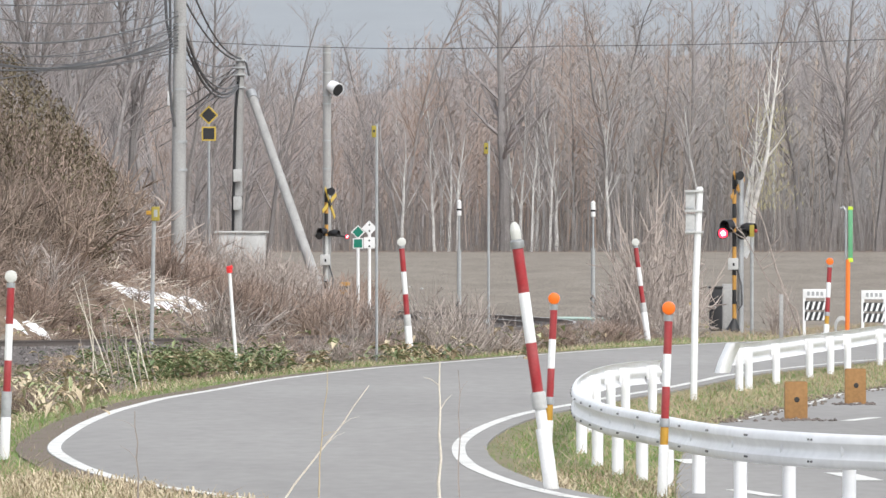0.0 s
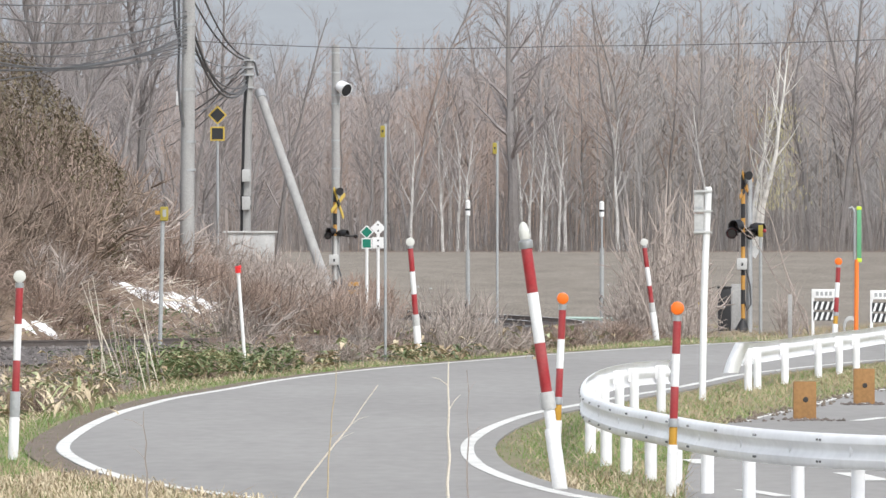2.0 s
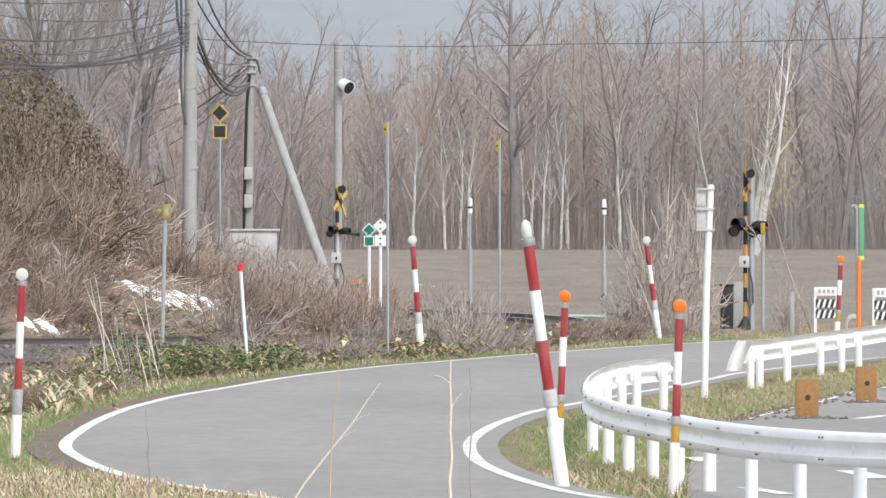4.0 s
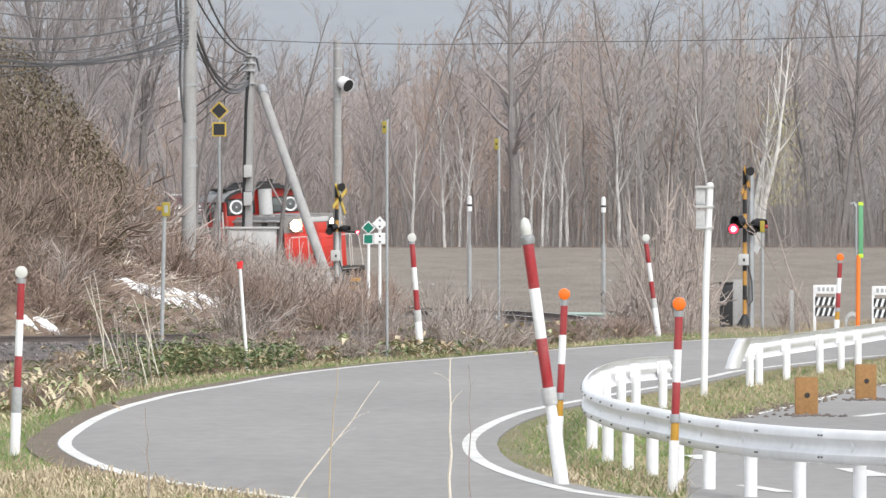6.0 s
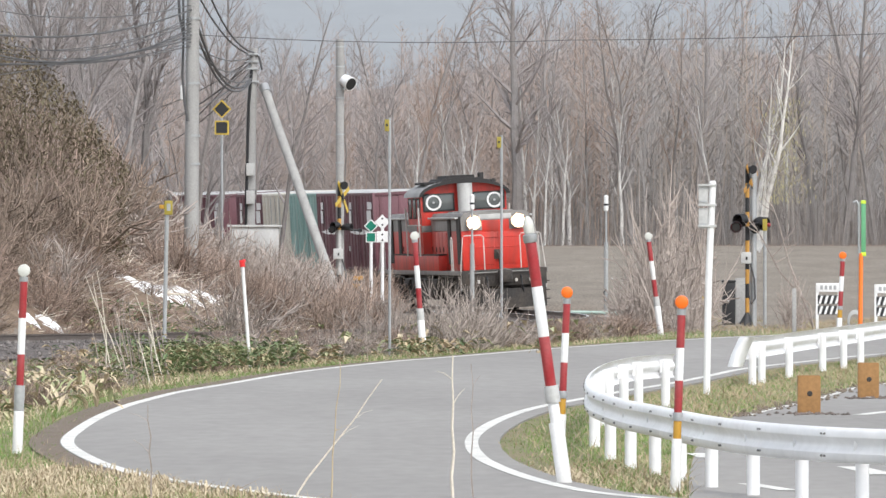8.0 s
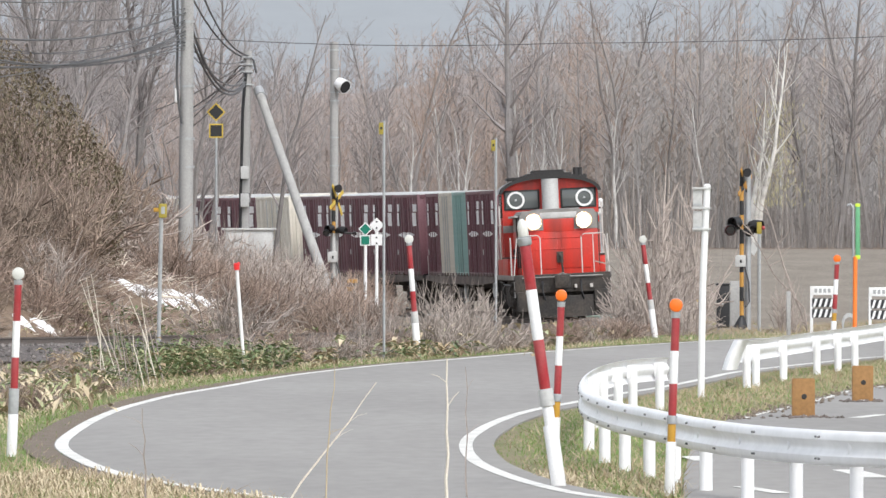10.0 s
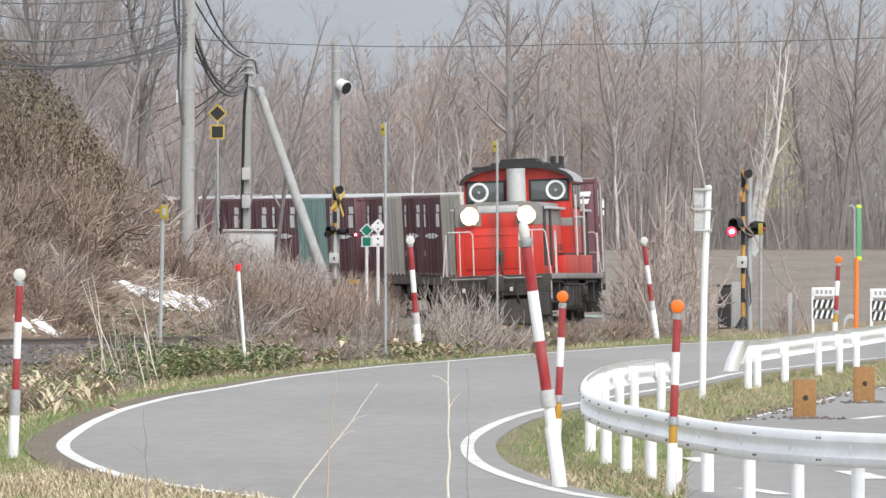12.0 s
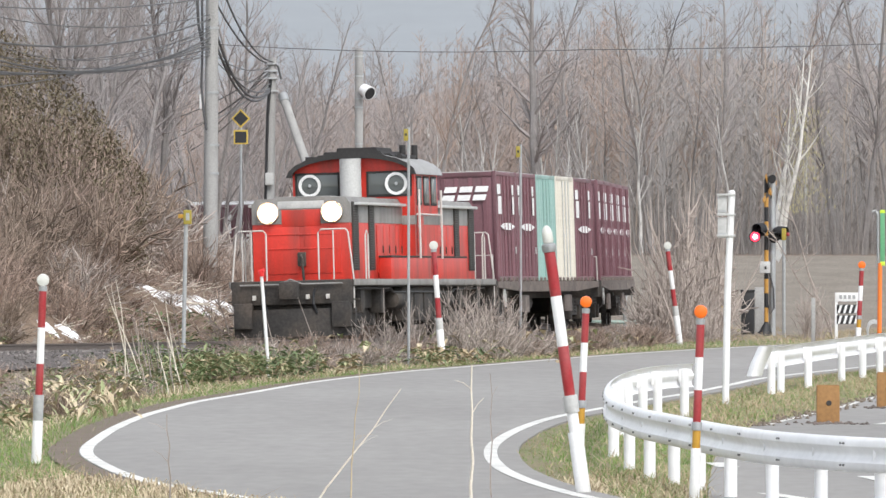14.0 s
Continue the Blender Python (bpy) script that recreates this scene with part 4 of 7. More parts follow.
guardrail([(3.456, 144.29), (3.113, 143.44), (2.626, 140.16), (2.221, 134.75), (1.938, 127.71), (1.795, 121.07), (1.772, 116.74), (1.844, 113.49), (2.018, 109.43), (2.249, 106.57), (2.469, 103.85), (2.727, 100.85), (3.086, 98.02), (3.510, 96.10), (4.044, 94.61), (5.060, 93.17), (6.641, 92.12)], "white two-wave steel guardrail bending round the grass corner", -1, [(3.292, 143.87), (2.783, 141.37), (2.488, 138.96), (2.221, 134.75), (2.026, 130.44), (1.860, 124.46), (1.778, 119.01), (1.862, 112.97), (2.026, 109.18), (2.249, 106.57), (2.469, 103.85), (2.727, 100.85), (3.086, 98.02), (3.521, 96.10), (4.044, 94.61), (4.746, 93.53)], False)
guardrail([(5.070, 161.97), (5.429, 164.69), (6.011, 169.25), (6.874, 175.95), (7.885, 183.20), (8.881, 191.07), (10.541, 202.96), (13.213, 219.35)], "white two-wave steel guardrail with a rounded end beside the road", 1, [(5.135, 162.51), (5.343, 164.14), (6.011, 169.25), (6.874, 175.95), (7.378, 179.83), (7.864, 183.20), (8.859, 191.07), (10.174, 200.47), (12.002, 211.75)], True)


def timber_stub(x, y, label):
    t = thing("timber_post", label, "timber post", Matrix.Translation((x, y, 0.0)), "short timber posts")
    part("block", Geo().box((-0.165, -0.1, -0.05), (0.165, 0.1, 0.555), WOOD, 0.012), t)
    part("bolt_plate", Geo().tube([(0.01, -0.095, 0.30), (0.01, -0.112, 0.30)], [0.045, 0.035], UNDER, 8), t, "dark rusty bolt head")
    part("end_grain", Geo().box((-0.155, -0.092, 0.556), (0.155, 0.092, 0.562), WOOD), t)
    part("foot_plate", Geo().box((-0.05, -0.16, 0.0), (0.05, -0.1, 0.03), LIGHTGREY, 0.005), t, "pale foot bracket")


timber_stub(*(5.253, 137.79), "short yellowed timber post standing on the side road")
timber_stub(*(6.634, 149.59), "short yellowed timber post standing on the side road")


# ---- railway signs, poles and crossing equipment ----
def stand(name, label, category, x, y, group="", z=None):
    return thing(name, label, category, Matrix.Translation((x, y, on_ground(x, y) if z is None else z)), group)


def square_sign(t, z, half, face, border, turned, y=-0.03, label=""):
    a = radians(45) if turned else 0
    def sq(h):
        r = h * math.sqrt(2)
        return [(r * math.cos(a + radians(45 + 90 * k)), z + r * math.sin(a + radians(45 + 90 * k))) for k in range(4)]
    p = part("sign_plate", Geo().prism(sq(half), "y", y - 0.012, y + 0.012, border), t, label, smooth=None)
    part("sign_face", Geo().prism(sq(half * 0.80), "y", y - 0.020, y - 0.011, face), p, "", smooth=None)
    return p


def pair_sign(x, d, zhigh, zlow, half1, half2, face, border, shaft, label, r):
    t = stand("railway_sign", label, "railway sign", x, d)
    g = t.matrix_basis.translation.z
    part("post", Geo().tube([(0, 0, -0.1), (0, 0, zhigh - g)], r, shaft, 10), t)
    square_sign(t, zhigh - g, half1, face, border, True)
    square_sign(t, zlow - g, half2, face, border, False)
    return t


pair_sign(-5.869, 250, 5.642, 5.153, 0.175, 0.185, BLACK, YELLOW, STEEL, "yellow-edged black diamond and square railway sign on a thin post", 0.035)
pair_sign(-1.878, 240, 2.587, 2.302, 0.125, 0.13, GREEN, WHITE, WHITE, "green and white diamond and square railway sign on a white post", 0.042)
w = pair_sign(-1.580, 238, 2.688, 2.321, 0.135, 0.14, WHITE, WHITE, WHITE, "white diamond and square railway sign on a white post", 0.042)
for z in (2.773, 2.618, 2.378, 2.237):
    part("mark", Geo().tube([(0.0, -0.05, z - w.matrix_basis.translation.z), (0.0, -0.056, z - w.matrix_basis.translation.z)], 0.025, BLACK, 8), w, "small dark mark")


def yellow_gauge(x, d, ztop, r, label):
    t = stand("gauge_pole", label, "gauge pole", x, d, "thin poles by the track")
    h = ztop - t.matrix_basis.translation.z
    part("pole", Geo().tube([(0, 0, -0.1), (0, 0, h)], r, STEEL, 8), t)
    part("plate", Geo().box((-0.10, -0.03, h - 0.28), (-0.01, 0.0, h - 0.04), OLIVE, 0.006), t, "yellow plate")
    part("plate_mark", Geo().box((-0.075, -0.036, h - 0.18), (-0.035, -0.031, h - 0.13), BLACK), t, "dark mark")
    return t


yellow_gauge(-1.139, 194, 4.855, 0.028, "tall thin grey pole with a small yellow plate")
yellow_gauge(1.227, 209, 4.622, 0.028, "tall thin grey pole with a small yellow plate")


def lamp_marker(x, d, ztop):
    t = stand("marker_pole", "grey pole with a white cylindrical tip beside the field", "marker pole", x, d, "white-tipped poles")
    h = ztop - t.matrix_basis.translation.z
    part("pole", Geo().tube([(0, 0, -0.1), (0, 0, h - 0.45)], 0.032, STEEL, 10), t)
    part("lower_sleeve", Geo().tube([(0, 0, -0.1), (0, 0, h * 0.62)], 0.065, GREYPOST, 10), t, "grey lower sleeve")
    part("tip", Geo().tube([(0, 0, h - 0.48), (0, 0, h - 0.46), (0, 0, h - 0.05), (0, 0, h)], [0.05, 0.07, 0.07, 0.02], WHITE, 12), t, "white cylindrical tip")
    part("tip_band", Geo().tube([(0, 0, h - 0.32), (0, 0, h - 0.26)], 0.072, BLACK, 12), t, "dark band")
    part("hook", Geo().tube([(0, -0.07, 0.9), (-0.07, -0.1, 0.8), (-0.05, -0.1, 0.55), (0.06, -0.1, 0.55), (0.06, -0.1, 0.8)], 0.018, BLACK, 6), t, "dark cable loop")


lamp_marker(0.794, 285, 3.491)
lamp_marker(4.799, 285, 3.458)


def left_box_post():
    d = 187.0
    t = stand("signal_post", "grey post with a small yellow box on top beside the track", "signal post", -5.466, d)
    h = 3.155 - t.matrix_basis.translation.z
    part("post", Geo().tube([(-0.06, 0, -0.1), (0, 0, h - 0.25)], 0.04, GREYPOST, 10), t)
    part("box", Geo().box((-0.05, -0.07, h - 0.28), (0.11, 0.07, h), OLIVE, 0.02), t, "small yellow box")
    part("box_window", Geo().box((-0.0, -0.076, h - 0.2), (0.07, -0.069, h - 0.06), GREYPOST), t, "grey window")
    part("arm", Geo().box((-0.15, -0.03, h - 0.16), (-0.05, 0.03, h - 0.08), AMBERTAPE, 0.01), t, "yellow-brown arm")


left_box_post()


def utility_poles():
    d = 236.0
    t = stand("utility_pole", "tall weathered concrete utility pole carrying many cables", "utility pole", -6.282, d)
    g = t.matrix_basis.translation.z
    part("pole", Geo().tube([(-0.02, 0, -0.2), (0.0, 0, 3), (0.05, 0, 9.5), (0.1, 0, 12.5)], [0.185, 0.175, 0.145, 0.13], CONCRETE, 18), t)
    for z in (2.6, 3.3, 4.6, 6.2, 7.1, 7.35, 7.6, 7.85, 8.3):
        part("band", Geo().tube([(0.03, 0, z + 1.5 - g), (0.03, 0, z + 1.56 - g)], 0.178, STEEL, 14), t, "steel band")
    part("meter_box", Geo().box((-0.28, -0.12, 5.726 - g), (-0.18, 0.05, 6.076 - g), WHITE, 0.02), t, "white terminal box")
    part("riser_cable", Geo().tube([(-0.24, -0.1, 9.5 - g), (-0.20, -0.14, 7.5 - g), (-0.23, -0.1, 6.3 - g), (-0.17, -0.16, 5.6 - g), (-0.1, -0.2, 5.2 - g)], 0.03, CABLE, 6), t, "black riser cable")
    part("riser_cable", Geo().tube([(-0.34, -0.1, 8.6 - g), (-0.30, -0.1, 7.8 - g), (-0.18, -0.12, 7.2 - g)], 0.035, CABLE, 6), t, "black cable loop")
    e = 262.0
    q = stand("utility_pole", "shorter weathered pole with control boxes and a cable head", "utility pole", -5.343, e)
    g = q.matrix_basis.translation.z
    top = 7.451 - g
    part("pole", Geo().tube([(-0.06, 0, -0.2), (0.0, 0, top - 2), (0.06, 0, top)], [0.15, 0.135, 0.115], CONCRETE, 16), q)
    part("riser_cable", Geo().tube([(-0.15, -0.10, 0.8), (-0.13, -0.12, 2.5), (-0.07, -0.13, top - 1.6), (-0.02, -0.15, top - 1.0), (0.02, -0.15, top - 0.6)], 0.042, BLACK, 8), q, "thick black riser cable")
    for z0, z1 in ((3.940, 4.282), (3.164, 3.537)):
        part("control_box", Geo().box((-0.13, -0.32, z0 - g), (0.10, -0.13, z1 - g), LIGHTGREY, 0.02), q, "pale grey control box")
    for z in (0.15, 0.35, 0.55, 0.9):
        part("cable_clamp", Geo().box((-0.16, -0.16, top - z - 0.05), (0.2, 0.14, top - z), STEEL, 0.01), q, "steel cable clamp")
    part("drop_cable", Geo().tube([(0.1, -0.05, top - 0.15), (0.22, -0.08, top - 0.25), (0.3, -0.08, top - 0.6)], 0.03, CABLE, 6), q, "black drop cable")
    for z in (2.2, 2.45):
        part("tape", Geo().tube([(-0.03, 0, z), (-0.03, 0, z + 0.12)], 0.15, BLACK, 12), q, "black tape band")
    lo, hi = Vector((-3.319, 258.00, 1.737)), Vector((-5.002, 262.00, 6.411))
    fall = (lo.z - on_ground(lo.x, lo.y) + 0.1) / (hi.z - lo.z)
    lo = lo - (hi - lo) * fall
    s = thing("pole_strut", "grey concrete strut leaning against the shorter pole", "pole strut", Matrix.Translation(lo))
    part("strut", Geo().tube([(0, 0, 0), hi - lo], [0.14, 0.115], CONCRETE, 14), s)
    part("strut_collar", Geo().tube([(hi - lo) * 0.97, (hi - lo) * 1.0], 0.14, STEEL, 12), s, "steel collar")


utility_poles()


def relay_cabinet():
    d = 259.0
    t = stand("relay_cabinet", "pale grey metal relay cabinet half hidden by bare twigs", "cabinet", -5.190, d)
    g = t.matrix_basis.translation.z
    h = 2.531 - g
    part("body", Geo().box((-0.66, -0.4, 0.0), (0.66, 0.4, h), LIGHTGREY, 0.03), t)
    part("lid", Geo().box((-0.74, -0.46, h), (0.74, 0.46, h + 0.06), LIGHTGREY, 0.015), t, "overhanging lid")
    for x in (-0.32, 0.32):
        dr = part("door", Geo().box((x - 0.3, -0.425, 0.15), (x + 0.3, -0.4, h - 0.1), LIGHTGREY, 0.01), t)
        part("handle", Geo().box((x - 0.03, -0.46, h * 0.5), (x + 0.03, -0.425, h * 0.5 + 0.14), STEEL, 0.008), dr, "steel handle")
    part("plinth", Geo().box((-0.7, -0.43, -0.4), (0.7, 0.43, 0.02), CONCRETE, 0.02), t, "concrete plinth")


relay_cabinet()


def crossing_post(x, d, ztop, mast_r, mast_top, side, label):
    """A striped crossing mast with crossbuck, a cluster of hooded red lamps and a control box."""
    t = stand("crossing_signal", label, "crossing signal", x, d, "level crossing signals")
    g = t.matrix_basis.translation.z
    h = ztop - g
    n = 11
    for k in range(n):
        part("stripe", Geo().tube([(0, 0, k * h / n - (0.1 if k == 0 else 0)), (0, 0, (k + 1) * h / n)], 0.055, LIGHTGREY if side < 1 and 2 < k < 7 else (BLACK, CROSSING)[k % 2], 12), t)
    bx = part("control_box", Geo().box((-0.17, -0.16, h * 0.40), (0.10, -0.04, h * 0.40 + 0.30), LIGHTGREY, 0.02), t, "pale control box")
    part("box_catch", Geo().box((-0.05, -0.175, h * 0.40 + 0.1), (0.0, -0.16, h * 0.40 + 0.18), BLACK), bx, "dark catch")
    for a in (38, -38):
        m = Matrix.Rotation(radians(68), 3, "Z") @ Matrix.Rotation(radians(a + 12), 3, "Y")
        cb = Geo()
        for k in range(5):
            lo, hi = -0.55 + k * 0.22, -0.55 + (k + 1) * 0.22
            mid = m @ Vector(((lo + hi) / 2, -0.09 - (0.02 if a > 0 else 0), 0)) + Vector((0, 0, h - 0.34))
            cb.box(mid - Vector((0.11, 0.008, 0.055)), mid + Vector((0.11, 0.008, 0.055)), ((CROSSING, BLACK)[k % 2] if side == 1 else BLACK if k == 2 else YELLOW), 0.0, m)
        part("crossbuck_arm", cb, t, "yellow and black crossbuck arm seen from the side" )
    part("speaker", Geo().tube([(0.02, -0.1, h + 0.02), (0.14, -0.3, h - 0.02)], [0.04, 0.12], BLACK, 12), t, "black loudspeaker horn")
    lens = []
    zl = h * 0.655
    k3 = 1.0 if side == 1 else 0.68
    for ang, dz, yaw in ((-0.30, -0.10, 0), (-0.12, 0.10, -38), (0.30, 0.02, 62), (0.20, -0.12, 20) if side == 1 else (0.86, -0.12, 0)):
        c = Vector((ang * k3, -0.20 if ang < 0 else -0.12, zl + dz * k3))
        ahead, across = Vector((math.sin(radians(yaw)), -math.cos(radians(yaw)), 0)), Vector((math.cos(radians(yaw)), math.sin(radians(yaw)), 0))
        lit = (ang, side) in ((-0.30, 1), (0.86, 0.1))
        k2 = k3 if side == 1 or not lit else 0.4
        la = part("lamp_housing", Geo().tube([c - ahead * 0.16, c - ahead * 0.10, c], [0.05 * k2, 0.12 * k2, 0.145 * k2], BLACK, 18), t, "black lamp housing")
        arc = [c + across * 0.16 * k2 * math.cos(q) + Vector((0, 0, 0.16 * k2 * math.sin(q))) for q in np.linspace(radians(-20), radians(200), 12)]
        out = ahead * 0.24 * k2 - Vector((0, 0, 0.02))
        vs = [tuple(p) for p in arc] + [tuple(p + out) for p in arc] + [tuple(p + (c - p) * 0.06) for p in arc] + [tuple(p + (c - p) * 0.06 + out) for p in arc]
        fs = [(j, j + 1, 13 + j, 12 + j) for j in range(11)] + [(24 + j, 36 + j, 37 + j, 25 + j) for j in range(11)] + [(12 + j, 13 + j, 37 + j, 36 + j) for j in range(11)]
        part("lamp_hood", Geo().add(vs, fs, BLACK), la, "black visor")
        disc = Geo()
        if lit:
            disc.tube([(0, -0.02, 0), (0, -0.03, 0)], [0.12 * k2, 0.11 * k2], SIGNALGLOW, 20)
            disc.tube([(0, -0.031, 0), (0, -0.036, 0)], [0.06 * k2, 0.05 * k2], SIGNALCORE, 14)
            disc.tube([(0, -0.021, 0), (0, -0.075, 0)], 0.128 * k2, BLACK, 20, cap=False)
        disc.tube([(0, 0.02, 0), (0, 0.03, 0)], [0.12 * k2, 0.11 * k2], SIGNALDARK, 20).tube([(0, -0.02, 0), (0, 0.02, 0)], 0.122 * k2, BLACK, 20)
        at = c + ahead * 0.05
        lens.append((part("flashing_lens" if lit else "dark_lens", disc, t, "turning red flasher lens, dark on its back" if lit else "unlit dark lens", at=Matrix.Translation(at)), at, yaw))
        part("lamp_arm", Geo().tube([(0, 0, zl + dz * 0.3), c - ahead * 0.14], 0.03, BLACK, 8), t, "black lamp arm")
    part("sign_red", Geo().prism([(-0.08, zl - 0.45), (0.0, zl - 0.42), (0.09, zl - 0.58), (0.0, zl - 0.76), (-0.08, zl - 0.68)], "y", 0.10, 0.12, LIGHTGREY), t, "white plate with red mark").location.x = side * 0.32
    m = Geo().tube([(side * 0.16, 0.12, -0.2), (side * 0.16, 0.12, mast_top - g)], mast_r, STEEL if mast_r < 0.1 else CONCRETE, 16)
    part("mast", m, t, "grey steel mast behind the striped post")
    part("base_boot", Geo().tube([(-0.05, 0, 0.02), (-0.02, 0, 0.10), (0, 0, 0.34)], [0.2, 0.17, 0.06], BLACK, 12), t, "black base boot")
    part("cable_loop", Geo().tube([(0.08, -0.05, h * 0.40), (0.18, -0.06, h * 0.30), (0.2, -0.06, h * 0.18), (0.1, -0.06, h * 0.14), (0.04, -0.05, h * 0.2)], 0.022, CABLE, 6), t, "black cable loop")
    return t, lens


XING, XING_LENSES = crossing_post(7.788, 246.0, 4.052, 0.085, 4.111, 1, "yellow and black striped level crossing signal with red lamps")
XING2, XING2_LENSES = crossing_post(-2.987, 268.0, 3.710, 0.115, 7.810, 0.1, "striped level crossing signal on a tall grey pole with a siren")
part("siren_arm", Geo().tube([(0.02, 0.1, 6.618 - XING2.matrix_basis.translation.z), (0.2, 0.0, 6.618 - XING2.matrix_basis.translation.z)], 0.03, STEEL, 8), XING2)
sr = part("siren", Geo().tube([(0.10, 0.05, 6.697 - XING2.matrix_basis.translation.z), (0.14, 0.0, 6.666 - XING2.matrix_basis.translation.z), (0.33, -0.22, 6.539 - XING2.matrix_basis.translation.z)], [0.08, 0.16, 0.20], WHITE, 20), XING2, "white siren horn")
part("siren_mouth", Geo().tube([(0.331, -0.221, 6.539 - XING2.matrix_basis.translation.z), (0.34, -0.23, 6.534 - XING2.matrix_basis.translation.z)], [0.18, 0.17], BLACK, 20), sr, "dark horn mouth")
for z in (7.571,7.015,6.380,6.141,5.109,4.314):
    part("mast_band", Geo().tube([(0.016, 0.12, z - XING2.matrix_basis.translation.z), (0.016, 0.12, z + 0.04 - XING2.matrix_basis.translation.z)], 0.125, STEEL, 14), XING2, "steel band")


def small_crossing_things():
    t = stand("equipment_box", "black upright equipment case beside the crossing", "equipment box", 7.426, 250.0)
    part("case", Geo().box((-0.17, -0.15, -0.05), (0.17, 0.15, 1.12), BLACK, 0.03), t)
    part("case_lid", Geo().box((-0.19, -0.17, 1.12), (0.19, 0.17, 1.17), BLACK, 0.015), t)
    part("case_label", Geo().box((-0.05, -0.16, 0.62), (0.02, -0.151, 0.7), WHITE), t, "small white label")
    t = stand("equipment_box", "grey concrete equipment case beside the crossing", "equipment box", 7.892, 255.0)
    part("case", Geo().box((-0.14, -0.15, -0.05), (0.14, 0.15, 1.2), CONCRETE, 0.03), t)
    t = stand("striped_stub", "yellow and black striped stub by the crossing", "barrier stub", 6.813, 252.0)
    for k in range(4):
        part("stripe", Geo().tube([(0, 0, 0.4 + k * 0.12), (0, 0, 0.4 + (k + 1) * 0.12)], 0.085, (YELLOW, BLACK)[k % 2], 10), t)
    part("leg", Geo().tube([(0, 0, -0.1), (0, 0, 0.4)], 0.05, BLACK, 8), t)
    t = stand("striped_stub", "yellow and black striped stub among weeds", "barrier stub", -2.408, 262.0)
    g = t.matrix_basis.translation.z
    z = 0.741 - g
    for k in range(4):
        part("stripe", Geo().box((-0.14, -0.08, z + k * 0.11), (0.14, 0.08, z + (k + 1) * 0.11), (BLACK, CROSSING)[k % 2], 0.01), t)
    part("leg", Geo().tube([(0, 0, -0.1), (0, 0, z)], 0.05, BLACK, 8), t)
    t = stand("thin_post", "thin grey steel post with a yellow reflector and red lamp", "post", 8.140, 243.0)
    h = 2.713 - t.matrix_basis.translation.z
    part("shaft", Geo().tube([(0, 0, -0.1), (0, 0, h)], 0.045, GREYPOST, 10), t)
    part("reflector", Geo().box((-0.06, -0.06, h - 0.25), (0.06, -0.03, h + 0.05), OLIVE, 0.01), t, "yellow reflector")
    part("red_lamp", Geo().ball((0.1, -0.05, h - 0.1), 0.05, RED), t, "small red lamp")
    t = stand("short_post", "short pale concrete boundary post in dry grass", "post", 8.487, 232.0)
    part("shaft", Geo().box((-0.05, -0.05, -0.1), (0.05, 0.05, 1.1), CONCRETE, 0.01), t)
    t = stand("tall_marker", "orange post with a lime green reflector panel", "marker post", 9.774, 224.0)
    h = 3.179 - t.matrix_basis.translation.z
    part("lower_shaft", Geo().tube([(-0.03, 0, -0.1), (-0.01, 0, h * 0.62)], 0.052, SAFETY, 12), t, "orange painted shaft")
    part("shaft", Geo().tube([(-0.06, 0.02, h * 0.6), (-0.06, 0.02, h)], 0.03, STEEL, 10), t)
    pn = part("reflector_panel", Geo().box((-0.01, -0.04, h * 0.63), (0.10, 0.0, h - 0.03), LIME, 0.02), t, "green reflector panel")
    part("panel_tip", Geo().box((-0.015, -0.045, h - 0.05), (0.105, 0.005, h + 0.03), LIMETIP, 0.015), pn, "lime tip")
    part("panel_tip", Geo().box((-0.015, -0.045, h * 0.60), (0.105, 0.005, h * 0.63), LIMETIP, 0.015), pn, "lime tip")
    part("hook", Geo().tube([(-0.06, 0, h - 0.1), (-0.12, 0, h + 0.02), (-0.2, 0, h - 0.02)], 0.025, STEEL, 8), t, "grey hook")


small_crossing_things()


def barrier(x, d, label):
    t = stand("road_barrier", label, "barrier", x, d, "hatched road barriers")
    for a in (-0.27, 0.27):
        part("leg", Geo().box((a - 0.035, -0.025, -0.02), (a + 0.035, 0.025, 1.2), WHITE, 0.008), t)
    p = part("name_board", Geo().box((-0.29, -0.035, 0.98), (0.29, -0.005, 1.2), WHITE, 0.008), t, "white board with unreadable dark bars")
    for k in range(4):
        part("bar", Geo().box((-0.2 + k * 0.11, -0.04, 1.04), (-0.13 + k * 0.11, -0.035, 1.14), GREYPOST), p)
    for z in (0.42, 0.68):
        b = part("hatched_board", Geo().box((-0.26, -0.03, z), (0.26, -0.01, z + 0.22), BLACK, 0.004), t, "black and white hatched board")
        for k in range(4):
            u = -0.24 + k * 0.135
            part("hatch", Geo().prism([(u, z + 0.01), (u + 0.06, z + 0.01), (u + 0.12, z + 0.21), (u + 0.06, z + 0.21)], "y", -0.036, -0.0301, WHITE), b, "", smooth=None)
    return t


barrier(9.472, 236.0, "white-framed barrier with black and white hatching")
barrier(10.742, 232.0, "white-framed barrier with black and white hatching")


